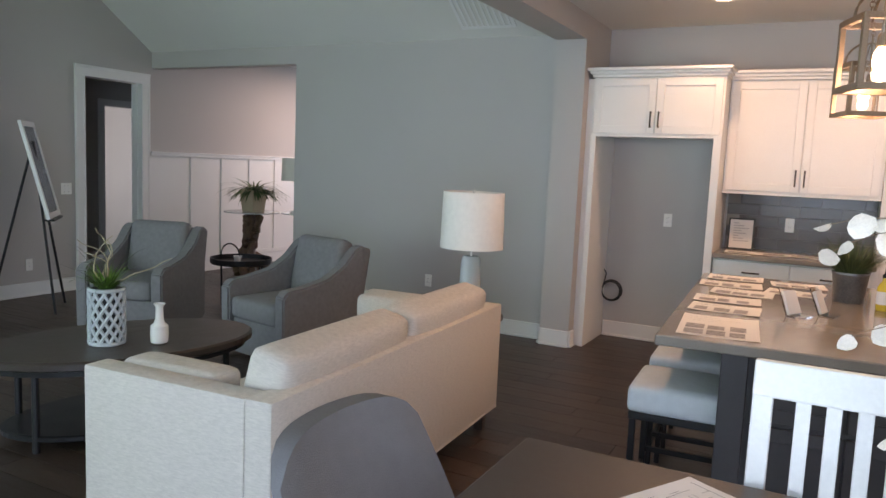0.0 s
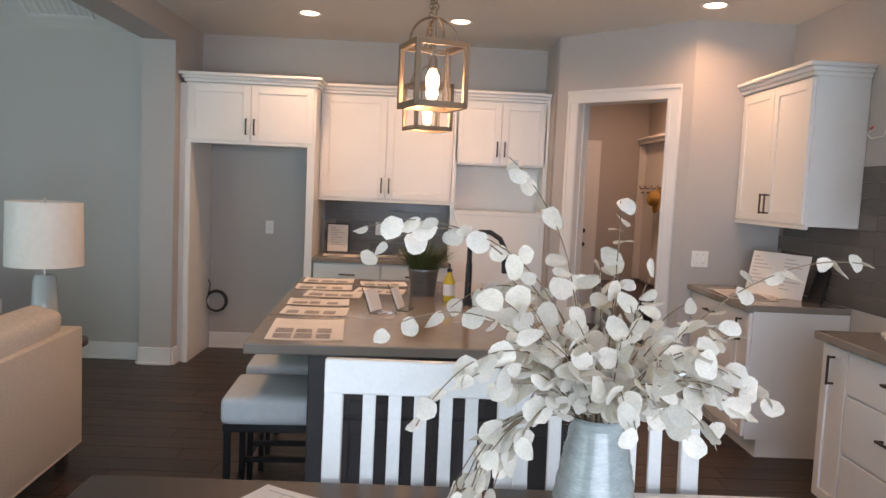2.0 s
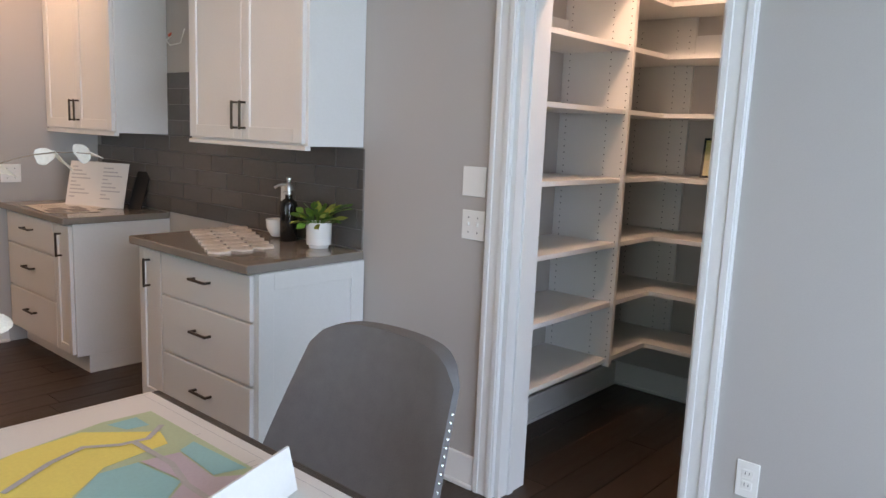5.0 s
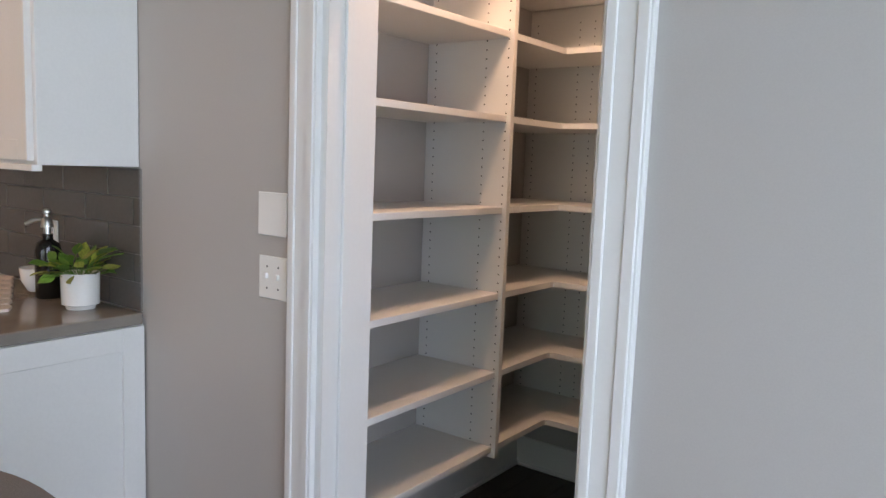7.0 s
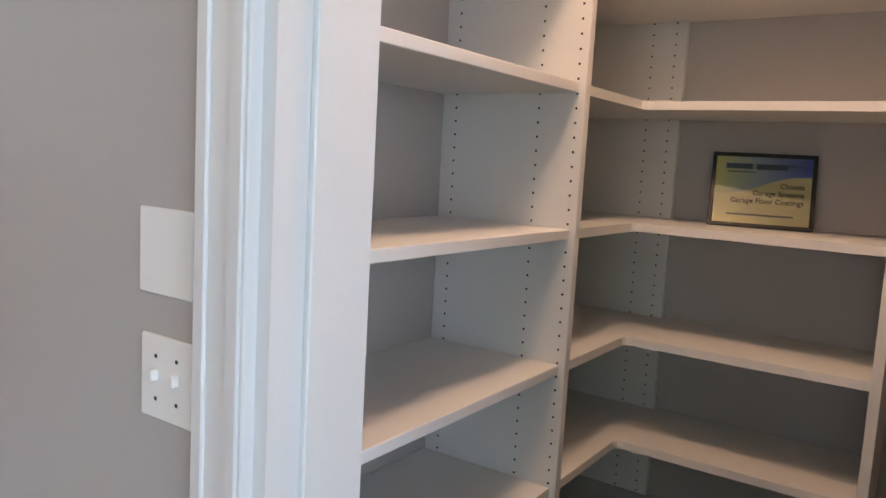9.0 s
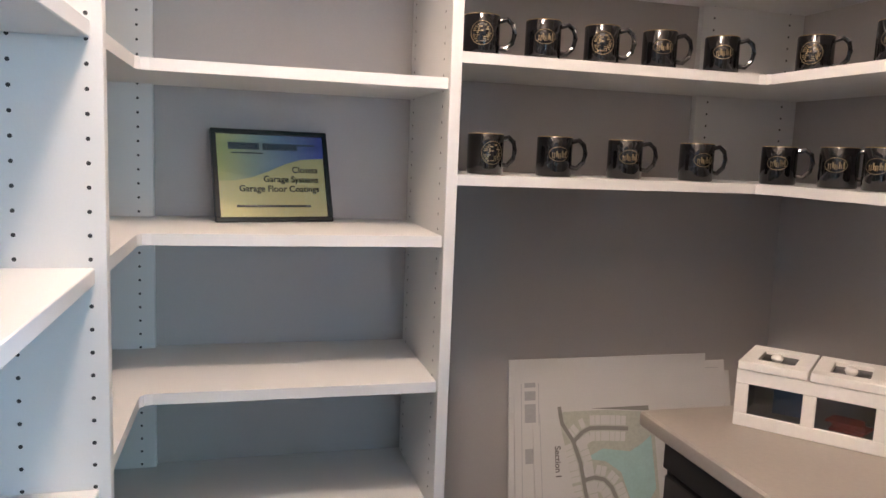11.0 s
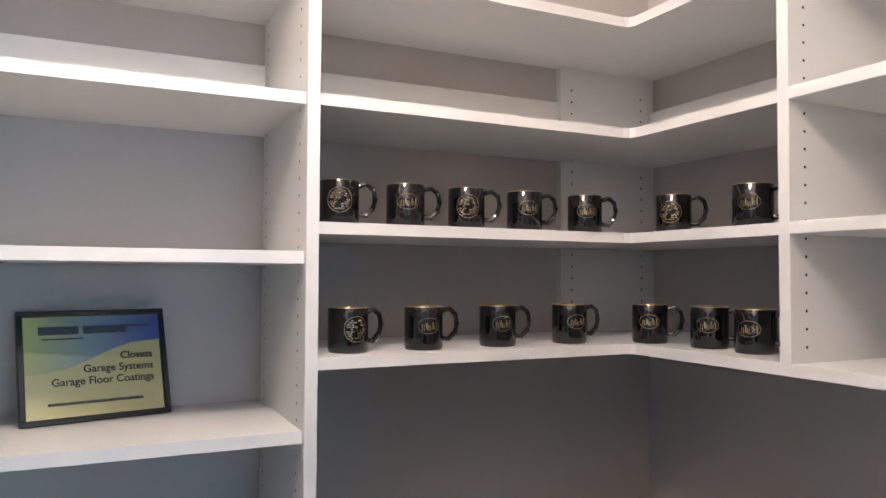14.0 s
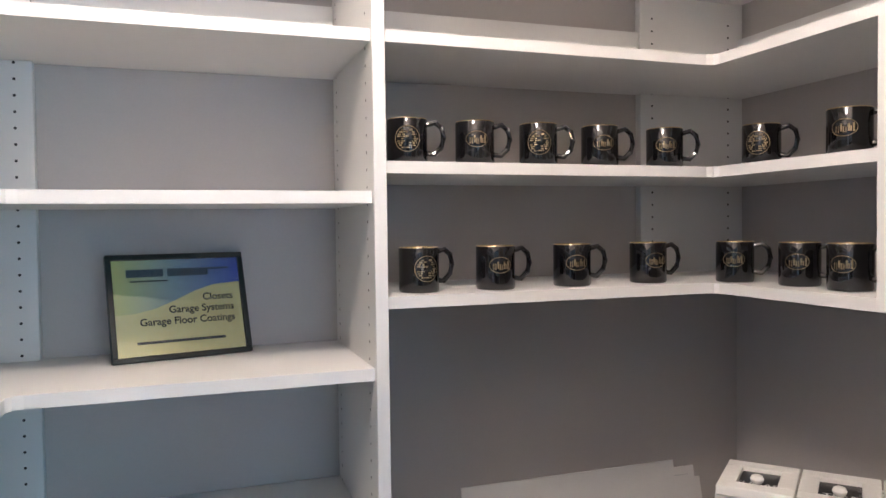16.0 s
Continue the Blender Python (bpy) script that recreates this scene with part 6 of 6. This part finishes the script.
for a in range(0, 360, 90):
    part("leg", tube([(0.27 * math.cos(radians(a)), 0.27 * math.sin(radians(a)), 0), (0.28 * math.cos(radians(a)), 0.28 * math.sin(radians(a)), 0.41)], 0.009), BLACK, tr)
part("handle", ring((0, 0, 0.46), 0.13, 0.008, "y", 16, 6, 0, 180), BLACK, tr).matrix_basis = pose(-0.15, 0, 0)
solid("cup", lathe([(0.03, 0), (0.045, 0.06), (0.042, 0.06), (0.028, 0.008)], 20), CERAMIC, "white cup on the metal tray", "cup", (-5.08, 5.60, 0.4165), smooth=True)

# ---- hallway and mudroom ----
def panel_door(name, m, w, h, label, knob_x):
    e = thing(name, (0, 0, 0), label, "door", kind="structure")
    e.matrix_world = m
    bm = bmesh.new()
    shaker(bm, 0, 0.9, w, h, 0, th=0.04, rail=0.11)
    shaker(bm, 0, 0.005, w, 0.895, 0, th=0.04, rail=0.11)
    part("leaf", bm, TRIM, e)
    for z in (0.94, 1.10):
        part("door_handle", lathe([(0.027, 0), (0.027, 0.008), (0.012, 0.012), (0.012, 0.03), (0.026, 0.04), (0.026, 0.055), (0.01, 0.06)], 18), METAL, e, "dark bronze knob", smooth=True).matrix_basis = pose(knob_x, -0.04, z, 90)
    part("frame", boxes((-0.10, -0.025, 0, -0.003, 0.0, h + 0.1), (w + 0.003, -0.025, 0, w + 0.10, 0.0, h + 0.1), (-0.003, -0.025, h + 0.003, w + 0.003, 0.0, h + 0.1), bev=0.003), TRIM, e)
    return e


panel_door("door_4", pose(1.50, 8.598, 0), 0.81, 2.05, "white panelled mudroom door with bronze knobs", 0.74)
lk = thing("mudroom_locker", (2.959, 8.58, 0), "white built-in mudroom locker with hooks and a hanging hat", "locker", -90)
part("back_panel", box(0.02, -0.022, 0.56, 1.8, -0.001, 2.12), TRIM, lk)
part("side_panel", box(0, -0.10, 0.56, 0.02, -0.001, 2.12, 0.002), TRIM, lk)
part("crown_moulding", boxes((0, -0.11, 2.12, 1.8, -0.001, 2.16), (0, -0.135, 2.16, 1.8, -0.001, 2.19), bev=0.004), TRIM, lk)
part("hook_rail", box(0.02, -0.042, 1.53, 1.8, -0.022, 1.67, 0.002), TRIM, lk)
for k in range(3):
    part("batten", box(0.42 + 0.45 * k, -0.036, 0.56, 0.48 + 0.45 * k, -0.022, 1.53, 0.002), TRIM, lk)
for k in range(7):
    x = 0.10 + k * 0.22
    part("hook", tube([(x, -0.042, 1.62), (x, -0.085, 1.61), (x, -0.10, 1.645)], 0.006), METAL, lk)
    part("hook", tube([(x, -0.042, 1.58), (x, -0.065, 1.56), (x, -0.075, 1.58)], 0.006), METAL, lk)
bn = thing("bench", (2.42, 6.95, 0), "dark wooden bench seat under the mudroom lockers", "bench")
part("top", box(0.0, 0, 0.48, 0.535, 1.63, 0.525, 0.004), DARKWOOD, bn)
part("front", box(0.03, 0.03, 0, 0.06, 1.62, 0.48), TRIM, bn)
ht = solid("hat", lathe([(0.15, 0), (0.155, 0.006), (0.09, 0.012), (0.085, 0.07), (0.065, 0.10), (0.01, 0.11)], 28), STRAW, "straw hat hanging on a mudroom hook", "hat", smooth=True)
ht.matrix_world = pose(2.90, 7.90, 1.50, 0, -80, 0)

# ---- island things ----
def stool(loc):
    e = thing("counter_stool", loc, "pale blue-grey upholstered counter stool with a low back and dark legs", "stool", ISL_TURN, group="island stools")
    part("seat", soft_box(-0.215, -0.20, 0.545, 0.215, 0.20, 0.655, 0.02, 0.012), STOOLFAB, e, smooth=True)
    part("seat_frame", box(-0.205, -0.19, 0.515, 0.205, 0.19, 0.547, 0.003), BLACK, e)
    for sx in (-1, 1):
        for sy in (-1, 1):
            part("leg", box(sx * 0.188 - 0.013, sy * 0.173 - 0.013, 0, sx * 0.188 + 0.013, sy * 0.173 + 0.013, 0.52, 0.002), BLACK, e)
        part("stretcher", box(sx * 0.188 - 0.009, -0.17, 0.20, sx * 0.188 + 0.009, 0.17, 0.222), BLACK, e)
    part("stretcher", box(-0.18, -0.18, 0.26, 0.18, -0.162, 0.282), BLACK, e)
    part("stretcher", box(-0.18, 0.162, 0.26, 0.18, 0.18, 0.282), BLACK, e)
    return e


st1 = stool((*on_island(-0.25, 3.17), 0))
for y in (3.72, 4.30):
    copy_thing(st1, pose(*on_island(-0.25, y), 0, 0, 0, ISL_TURN))
rows_ = ((-0.145, 3.09, 2, 0.295, 0.44), (-0.15, 3.52, -2, 0.30, 0.22), (-0.155, 3.78, 1, 0.30, 0.20), (-0.10, 4.08, -3, 0.30, 0.22), (-0.17, 4.34, 2, 0.32, 0.22), (-0.16, 4.62, 0, 0.30, 0.22), (0.15, 4.25, -8, 0.28, 0.2), (0.17, 4.55, 4, 0.28, 0.2))
for k, (x, y, a, w, h) in enumerate(rows_):
    sheet((*on_island(x, y), 0.9146 + 0.0012 * (k % 3)), a + ISL_TURN, w, h, "printed brochure page lying on the island", 20 + k, 6 if k == 0 else 3, 4)
for k, (x, y, a) in enumerate(((0.13, 3.56, 60), (0.25, 3.66, 75))):
    e = thing("brochure_holder", (*on_island(x, y), 0.9145), "clear acrylic holder with small cards on the island", "brochure holder", a)
    part("back_plate", box(-0.05, 0, 0, 0.05, 0.004, 0.13), GLASS, e).matrix_basis = pose(0, 0, 0, -22)
    for c in range(4):
        part("card", box(-0.044 + 0.0006 * c, -0.0034 - 0.0028 * c, 0.006, 0.044 + 0.0006 * c, -0.001 - 0.0028 * c, 0.11 - 0.0015 * (c % 2)), PAPER, e).matrix_basis = pose(0, 0, 0, -22)
    part("foot", box(-0.05, -0.06, 0, 0.05, 0.0, 0.004), GLASS, e)
bk = thing("bucket_planter", (*on_island(0.385, 4.15), 0.9145), "zinc bucket of dense green grass on the island", "potted plant")
part("bucket", lathe([(0.066, 0), (0.068, 0.004), (0.082, 0.135), (0.086, 0.14), (0.086, 0.15), (0.079, 0.15), (0.072, 0.11)], 28), ZINC, bk, smooth=True)
part("grass", blades(900, 9, 0.215, 1.25, 0.0045, droop=0.4, base=0.07), GRASS, bk).matrix_basis = pose(0, 0, 0.135)
fa = thing("kitchen_faucet", (*on_island(0.60, 3.84), 0.914), "matte black gooseneck kitchen faucet on the island", "faucet")
part("base", lathe([(0.026, 0), (0.026, 0.03), (0.018, 0.04), (0.016, 0.22)], 20), BLACK, fa, smooth=True)
part("spout", tube([(0, 0, 0.2), (0, 0, 0.30), (0.012, -0.005, 0.345), (0.05, -0.012, 0.385), (0.10, -0.02, 0.385), (0.15, -0.03, 0.355), (0.175, -0.035, 0.305), (0.18, -0.035, 0.25)], 0.0135, 10), BLACK, fa, smooth=True)
part("spray_head", tube([(0.18, -0.035, 0.255), (0.183, -0.036, 0.18)], 0.018, 12), BLACK, fa)
part("lever", tube([(0, 0, 0.10), (0.0, -0.07, 0.13)], 0.007), BLACK, fa)
sb = thing("soap_bottle", (*on_island(0.515, 3.98), 0.9145), "yellow dish soap bottle with a dark pump", "bottle")
part("bottle", lathe([(0.028, 0), (0.03, 0.006), (0.03, 0.11), (0.012, 0.14), (0.012, 0.155)], 20), mat("soap_yellow", (0.55, 0.40, 0.05), 0.2), sb, smooth=True)
part("pump", lathe([(0.014, 0.155), (0.014, 0.17), (0.005, 0.175), (0.005, 0.20)], 14), AMBER, sb)
part("label_wrap", lathe([(0.0305, 0.03), (0.0305, 0.09)], 20, cap=False), PAPER, sb)

# ---- coffee station and east counters ----
df = thing("notice_stand", (-0.36, 6.40, 0.914), "dark framed white notice on the coffee station", "picture frame", 4)
part("frame", boxes((-0.10, 0, 0, 0.10, 0.015, 0.012), (-0.10, 0, 0.248, 0.10, 0.015, 0.26), (-0.10, 0, 0.012, -0.088, 0.015, 0.248), (0.088, 0, 0.012, 0.10, 0.015, 0.248)), SIGNFRAME, df).matrix_basis = pose(0, 0, 0, -12)
part("notice", box(-0.088, 0.004, 0.012, 0.088, 0.010, 0.248), PAPER, df).matrix_basis = pose(0, 0, 0, -12)
part("text", boxes(*[(-0.06, 0.0025, 0.215 - 0.021 * k, -0.06 + 0.04 + 0.02 * ((k * 7) % 5), 0.0042, 0.223 - 0.021 * k) for k in range(8)]), INKSOFT, df).matrix_basis = pose(0, 0, 0, -12)
for k, (x, y, a) in enumerate(((-0.10, 6.18, 10), (0.16, 6.20, -14), (-0.30, 6.12, 3))):
    sheet((x, y, 0.9146 + 0.001 * k), a, 0.28, 0.2, "loose printed sheet on the coffee station", 70 + k, 1, 6)
# plans and folders by the range gap
for k, (x, y, a, w, h, tilt) in enumerate(((2.62, 4.75, -62, 0.25, 0.285, -14), (2.70, 4.55, -64, 0.20, 0.285, -14))):
    e = thing("document_stand", (x, y, 0.915), "white printed flyer standing on the counter", "brochure", a)
    part("page", box(-w / 2, 0, 0, w / 2, 0.004, h, 0.0006), PAPER, e).matrix_basis = pose(0, 0, 0, tilt)
    part("text", boxes(*[(-w / 2 + 0.02, -0.001, h - 0.04 - 0.024 * i, -w / 2 + 0.06 + 0.1 * ((i * 5 + k) % 4) / 3, 0.0005, h - 0.032 - 0.024 * i) for i in range(9)]), INKSOFT, e).matrix_basis = pose(0, 0, 0, tilt)
tbk = thing("tablet_stand", (2.80, 4.43, 0.9145), "black slanted tablet stand on the counter", "stand", -58)
part("panel", box(-0.045, 0, 0, 0.045, 0.01, 0.26, 0.002), BLACK, tbk).matrix_basis = pose(0, 0, 0, -28)
part("prop", box(-0.02, 0.0, 0, 0.02, 0.008, 0.18), BLACK, tbk).matrix_basis = pose(0, 0.17, 0, 28)
for k, (x, y, a) in enumerate(((2.50, 4.72, 8), (2.46, 4.62, -6))):
    sheet((x, y, 0.9146 + 0.001 * k), a, 0.30, 0.42, "large printed plan lying on the counter", 80 + k, 2, 7)
# mosaic tile sample with stepped edges
ms = thing("tile_sample", (2.60, 3.09, 0.9146), "cream marble mosaic sheet of pointed tiles with a zigzag edge", "tile sample")
hexa = bmesh.new()
hl, hw = 0.058, 0.0475
low = [(-hl, 0), (-hl + 0.03, -hw), (hl - 0.03, -hw), (hl, 0), (hl - 0.03, hw), (-hl + 0.03, hw)]
vb, vt = [hexa.verts.new((x, y, 0)) for x, y in low], [hexa.verts.new((x * 0.985, y * 0.98, 0.009)) for x, y in low]
hexa.faces.new(vb[::-1])
hexa.faces.new(vt)
for i in range(6):
    hexa.faces.new((vb[i], vb[(i + 1) % 6], vt[(i + 1) % 6], vt[i]))
HEX = finish(hexa, "tile", mat("cream_marble", (0.74, 0.67, 0.60), 0.3, var=0.14, scale=14, fine=60, bump=0.02, rnd=0.08))
for r in range(7):
    for c in range(3):
        share("tile", HEX, ms, pose(-0.175 + c * 0.112 + 0.0425 * r - 0.055, -0.30 + r * 0.097, 0))
bw = thing("bowl", (2.83, 3.0, 0.9235), "white ceramic cup bowl on the counter", "bowl")
part("bowl_body", lathe([(0.03, 0), (0.035, 0.004), (0.055, 0.04), (0.06, 0.085), (0.057, 0.085), (0.05, 0.04), (0.02, 0.012)], 28), CERAMIC, bw, smooth=True)
part("handle", ring((0.0, -0.062, 0.05), 0.022, 0.005, "x", 16, 6), CERAMIC, bw)
bo = thing("soap_dispenser", (2.82, 2.90, 0.9145), "dark glass soap dispenser with a steel pump", "bottle")
part("bottle", lathe([(0.038, 0), (0.041, 0.005), (0.043, 0.17), (0.038, 0.19), (0.018, 0.205), (0.018, 0.225)], 28), AMBER, bo, smooth=True)
part("collar", lathe([(0.012, 0.223), (0.012, 0.245), (0.021, 0.247), (0.019, 0.265), (0.014, 0.278), (0.009, 0.285), (0.009, 0.292), (0.014, 0.298), (0.014, 0.306), (0.008, 0.311)], 20), STEEL, bo, smooth=True)
part("spout", tube([(0, 0, 0.27), (-0.02, 0.015, 0.273), (-0.036, 0.03, 0.268), (-0.052, 0.045, 0.256)], 0.0075, 10), STEEL, bo, smooth=True)
po = thing("potted_plant", (2.808, 2.655, 0.9145), "small leafy green plant in a white ceramic pot", "potted plant")
part("pot", lathe([(0.045, 0), (0.047, 0.012), (0.058, 0.016), (0.060, 0.115), (0.060, 0.12), (0.055, 0.12), (0.052, 0.09)], 32), CERAMIC, po, smooth=True)
part("soil", lathe([(0.051, 0.10), (0.051, 0.104)], 24), mat("soil", (0.03, 0.02, 0.015), 0.95), po)
r4 = random.Random(21)


def leaf_mesh(material):
    bm = bmesh.new()
    rows = [(0.0, 0.002), (0.2, 0.014), (0.45, 0.021), (0.7, 0.016), (0.9, 0.006), (1.0, 0.0006)]
    vs = [[bm.verts.new((sx * w, 0.075 * t, 0.004 * abs(sx) - 0.012 * t * t)) for sx in (-1, 0, 1)] for t, w in rows]
    for a, b in zip(vs, vs[1:]):
        for i in range(2):
            bm.faces.new((a[i], a[i + 1], b[i + 1], b[i]))
    return finish(bm, "leaf", material, True)


LM, LY = leaf_mesh(LEAF), leaf_mesh(mat("variegated_leaf", (0.34, 0.36, 0.06), 0.45, var=0.6, scale=50, fine=120, bump=0.1, rnd=0.3))
stb = bmesh.new()
for k in range(46):
    a, el = r4.uniform(0, 2 * math.pi), r4.uniform(0.1, 1.25)
    ln = r4.uniform(0.03, 0.085)
    d = Vector((math.cos(a) * math.cos(el), math.sin(a) * math.cos(el), math.sin(el)))
    p = Vector((0.02 * math.cos(a), 0.02 * math.sin(a), 0.105)) + d * ln
    tube([(0.015 * math.cos(a), 0.015 * math.sin(a), 0.103), p], 0.0012, 4, stb)
    q = (d + Vector((r4.uniform(-0.5, 0.5), r4.uniform(-0.5, 0.5), -0.25))).to_track_quat("Y", "Z").to_matrix().to_4x4()
    share("leaf", LY if k % 3 == 0 else LM, po, Matrix.Translation(p) @ q @ pose(0, 0, 0, 0, r4.uniform(-40, 40), 0) @ Matrix.Scale(r4.uniform(0.65, 1.0), 4))
for px, py, pz, a in ((0.0, -0.11, 0.185, -75), (-0.01, -0.15, 0.195, -90), (0.02, -0.08, 0.165, -60), (-0.02, -0.175, 0.20, -95)):
    share("leaf", LM, po, pose(px, py, pz, 25, 0, 180 + a + 90) @ Matrix.Scale(1.2, 4))
tube([(0, -0.01, 0.105), (0.01, -0.06, 0.15), (0.0, -0.11, 0.18), (-0.01, -0.175, 0.20)], 0.0016, 5, stb)
tagged(part("stalks", stb, LEAF, po), kind="stuff")
# loose cable over the range gap, cord in the fridge recess
hc = thing("hood_cable", (XR - 0.001, 4.17, 1.96), "loose white cable end for a range hood", "cable")
part("cable", tube([(0, 0, 0), (-0.03, 0.0, -0.03), (-0.04, -0.06, -0.06), (-0.02, -0.14, -0.05), (-0.01, -0.17, 0.03)], 0.004), PLATE, hc)
part("wire_nut", lathe([(0.008, 0), (0.005, 0.025)], 10), ORANGE, hc).matrix_basis = pose(-0.012, 0, 0.0, 60)
cl = thing("coiled_cord", (-1.425, YB - 0.06, 0.33), "coiled black cord hanging in the fridge recess", "cord")
for k in range(3):
    part("coil", ring((0.0, -0.012 * k, 0.10), 0.095 - 0.006 * k, 0.007, "y", 28, 6), CORD, cl)
part("lead", tube([(-0.08, 0, 0.12), (-0.06, 0.01, 0.25), (-0.11, 0.015, 0.33)], 0.006), CORD, cl)

# ---- floor planks and wall tiles ----
def plank_run():
    pw, gap = 0.165, 0.0016
    rnd = random.Random(5)
    near, far = [], bmesh.new()
    mesh_of = {}
    y = YS + 0.001
    while y < 11.0:
        x = -8.5 - rnd.random() * 1.2
        while x < 4.7:
            ln = rnd.choice((0.9, 1.2, 1.5))
            x0, x1, y1 = max(x, -8.5), min(x + ln, 4.7), min(y + pw, 11.1)
            if x1 - x0 > 0.02:
                if -3.4 < x0 < 3.3 and 1.6 < y < 6.4 and len(near) < 290:
                    near.append((x0, y, x1, y1))
                else:
                    b = 0.0012
                    p = [(x0 + gap / 2, y + gap / 2), (x1 - gap / 2, y + gap / 2), (x1 - gap / 2, y1 - gap / 2), (x0 + gap / 2, y1 - gap / 2)]
                    lo = [far.verts.new((px, py, -0.0135)) for px, py in p]
                    cx, cy = (x0 + x1) / 2, (y + y1) / 2
                    hi = [far.verts.new((px + (b if px < cx else -b), py + (b if py < cy else -b), 0)) for px, py in p]
                    far.faces.new(hi)
                    for k in range(4):
                        far.faces.new((lo[k], lo[(k + 1) % 4], hi[(k + 1) % 4], hi[k]))
            x += ln
        y += pw
    rest = part("planks", far, PLANK, FLOOR)
    tagged(rest, kind="stuff")
    for x0, y0, x1, y1 in near:
        key = round(x1 - x0, 3)
        if key not in mesh_of:
            bm = bmesh.new()
            b = 0.0012
            hx, hy = (x1 - x0 - gap) / 2, (y1 - y0 - gap) / 2
            lo = [bm.verts.new((sx * hx, sy * hy, -0.0135)) for sx, sy in ((-1, -1), (1, -1), (1, 1), (-1, 1))]
            hi = [bm.verts.new((sx * (hx - b), sy * (hy - b), 0)) for sx, sy in ((-1, -1), (1, -1), (1, 1), (-1, 1))]
            bm.faces.new(hi)
            for k in range(4):
                bm.faces.new((lo[k], lo[(k + 1) % 4], hi[(k + 1) % 4], hi[k]))
            mesh_of[key] = finish(bm, "plank", PLANK)
        share("plank", mesh_of[key], FLOOR, pose((x0 + x1) / 2, (y0 + y1) / 2, 0))


plank_run()


def tile_field(name, m, length, rows, label, tw=0.305, th=0.0925, start=0.0, extra=()):
    """Running-bond tiles on a wall; local x along the wall, tiles proud to local -y, from local z = 0."""
    e = struct(name, box(0, -0.006, 0, length, -0.0005, rows * th), GROUT, label, "backsplash")
    e.matrix_world = m
    cache = {}
    spans = [(r, 0.0, length) for r in range(rows)] + [(rows + r, a, b) for r, (a, b) in enumerate(extra)]
    for r, lo, hi in spans:
        x = start - (tw / 2 if r % 2 else 0)
        while x < hi:
            a, b = max(x, lo), min(x + tw, hi)
            if b - a > 0.015:
                key = round(b - a, 3)
                if key not in cache:
                    cache[key] = finish(box(-(b - a) / 2 + 0.0015, -0.004, 0.0015, (b - a) / 2 - 0.0015, 0, th - 0.0015, 0.0012), "tile", TILE)
                share("tile", cache[key], e, pose((a + b) / 2, -0.006, r * th))
            x += tw
    return e


t1 = tile_field("wall_tiles_east", pose(XR, 5.165, 0.916, 0, 0, -90), 2.69, 5, "dark grey glazed tile backsplash", start=0.06, extra=[(0.955, 1.755)] * 4)
part("grout_bed", box(0.955, -0.006, 5 * 0.0925, 1.755, -0.0005, 9 * 0.0925 - 0.002), GROUT, t1)
tile_field("wall_tiles_north", pose(-0.50, YB, 0.916), 1.10, 5, "dark grey glazed tile backsplash", start=0.1)
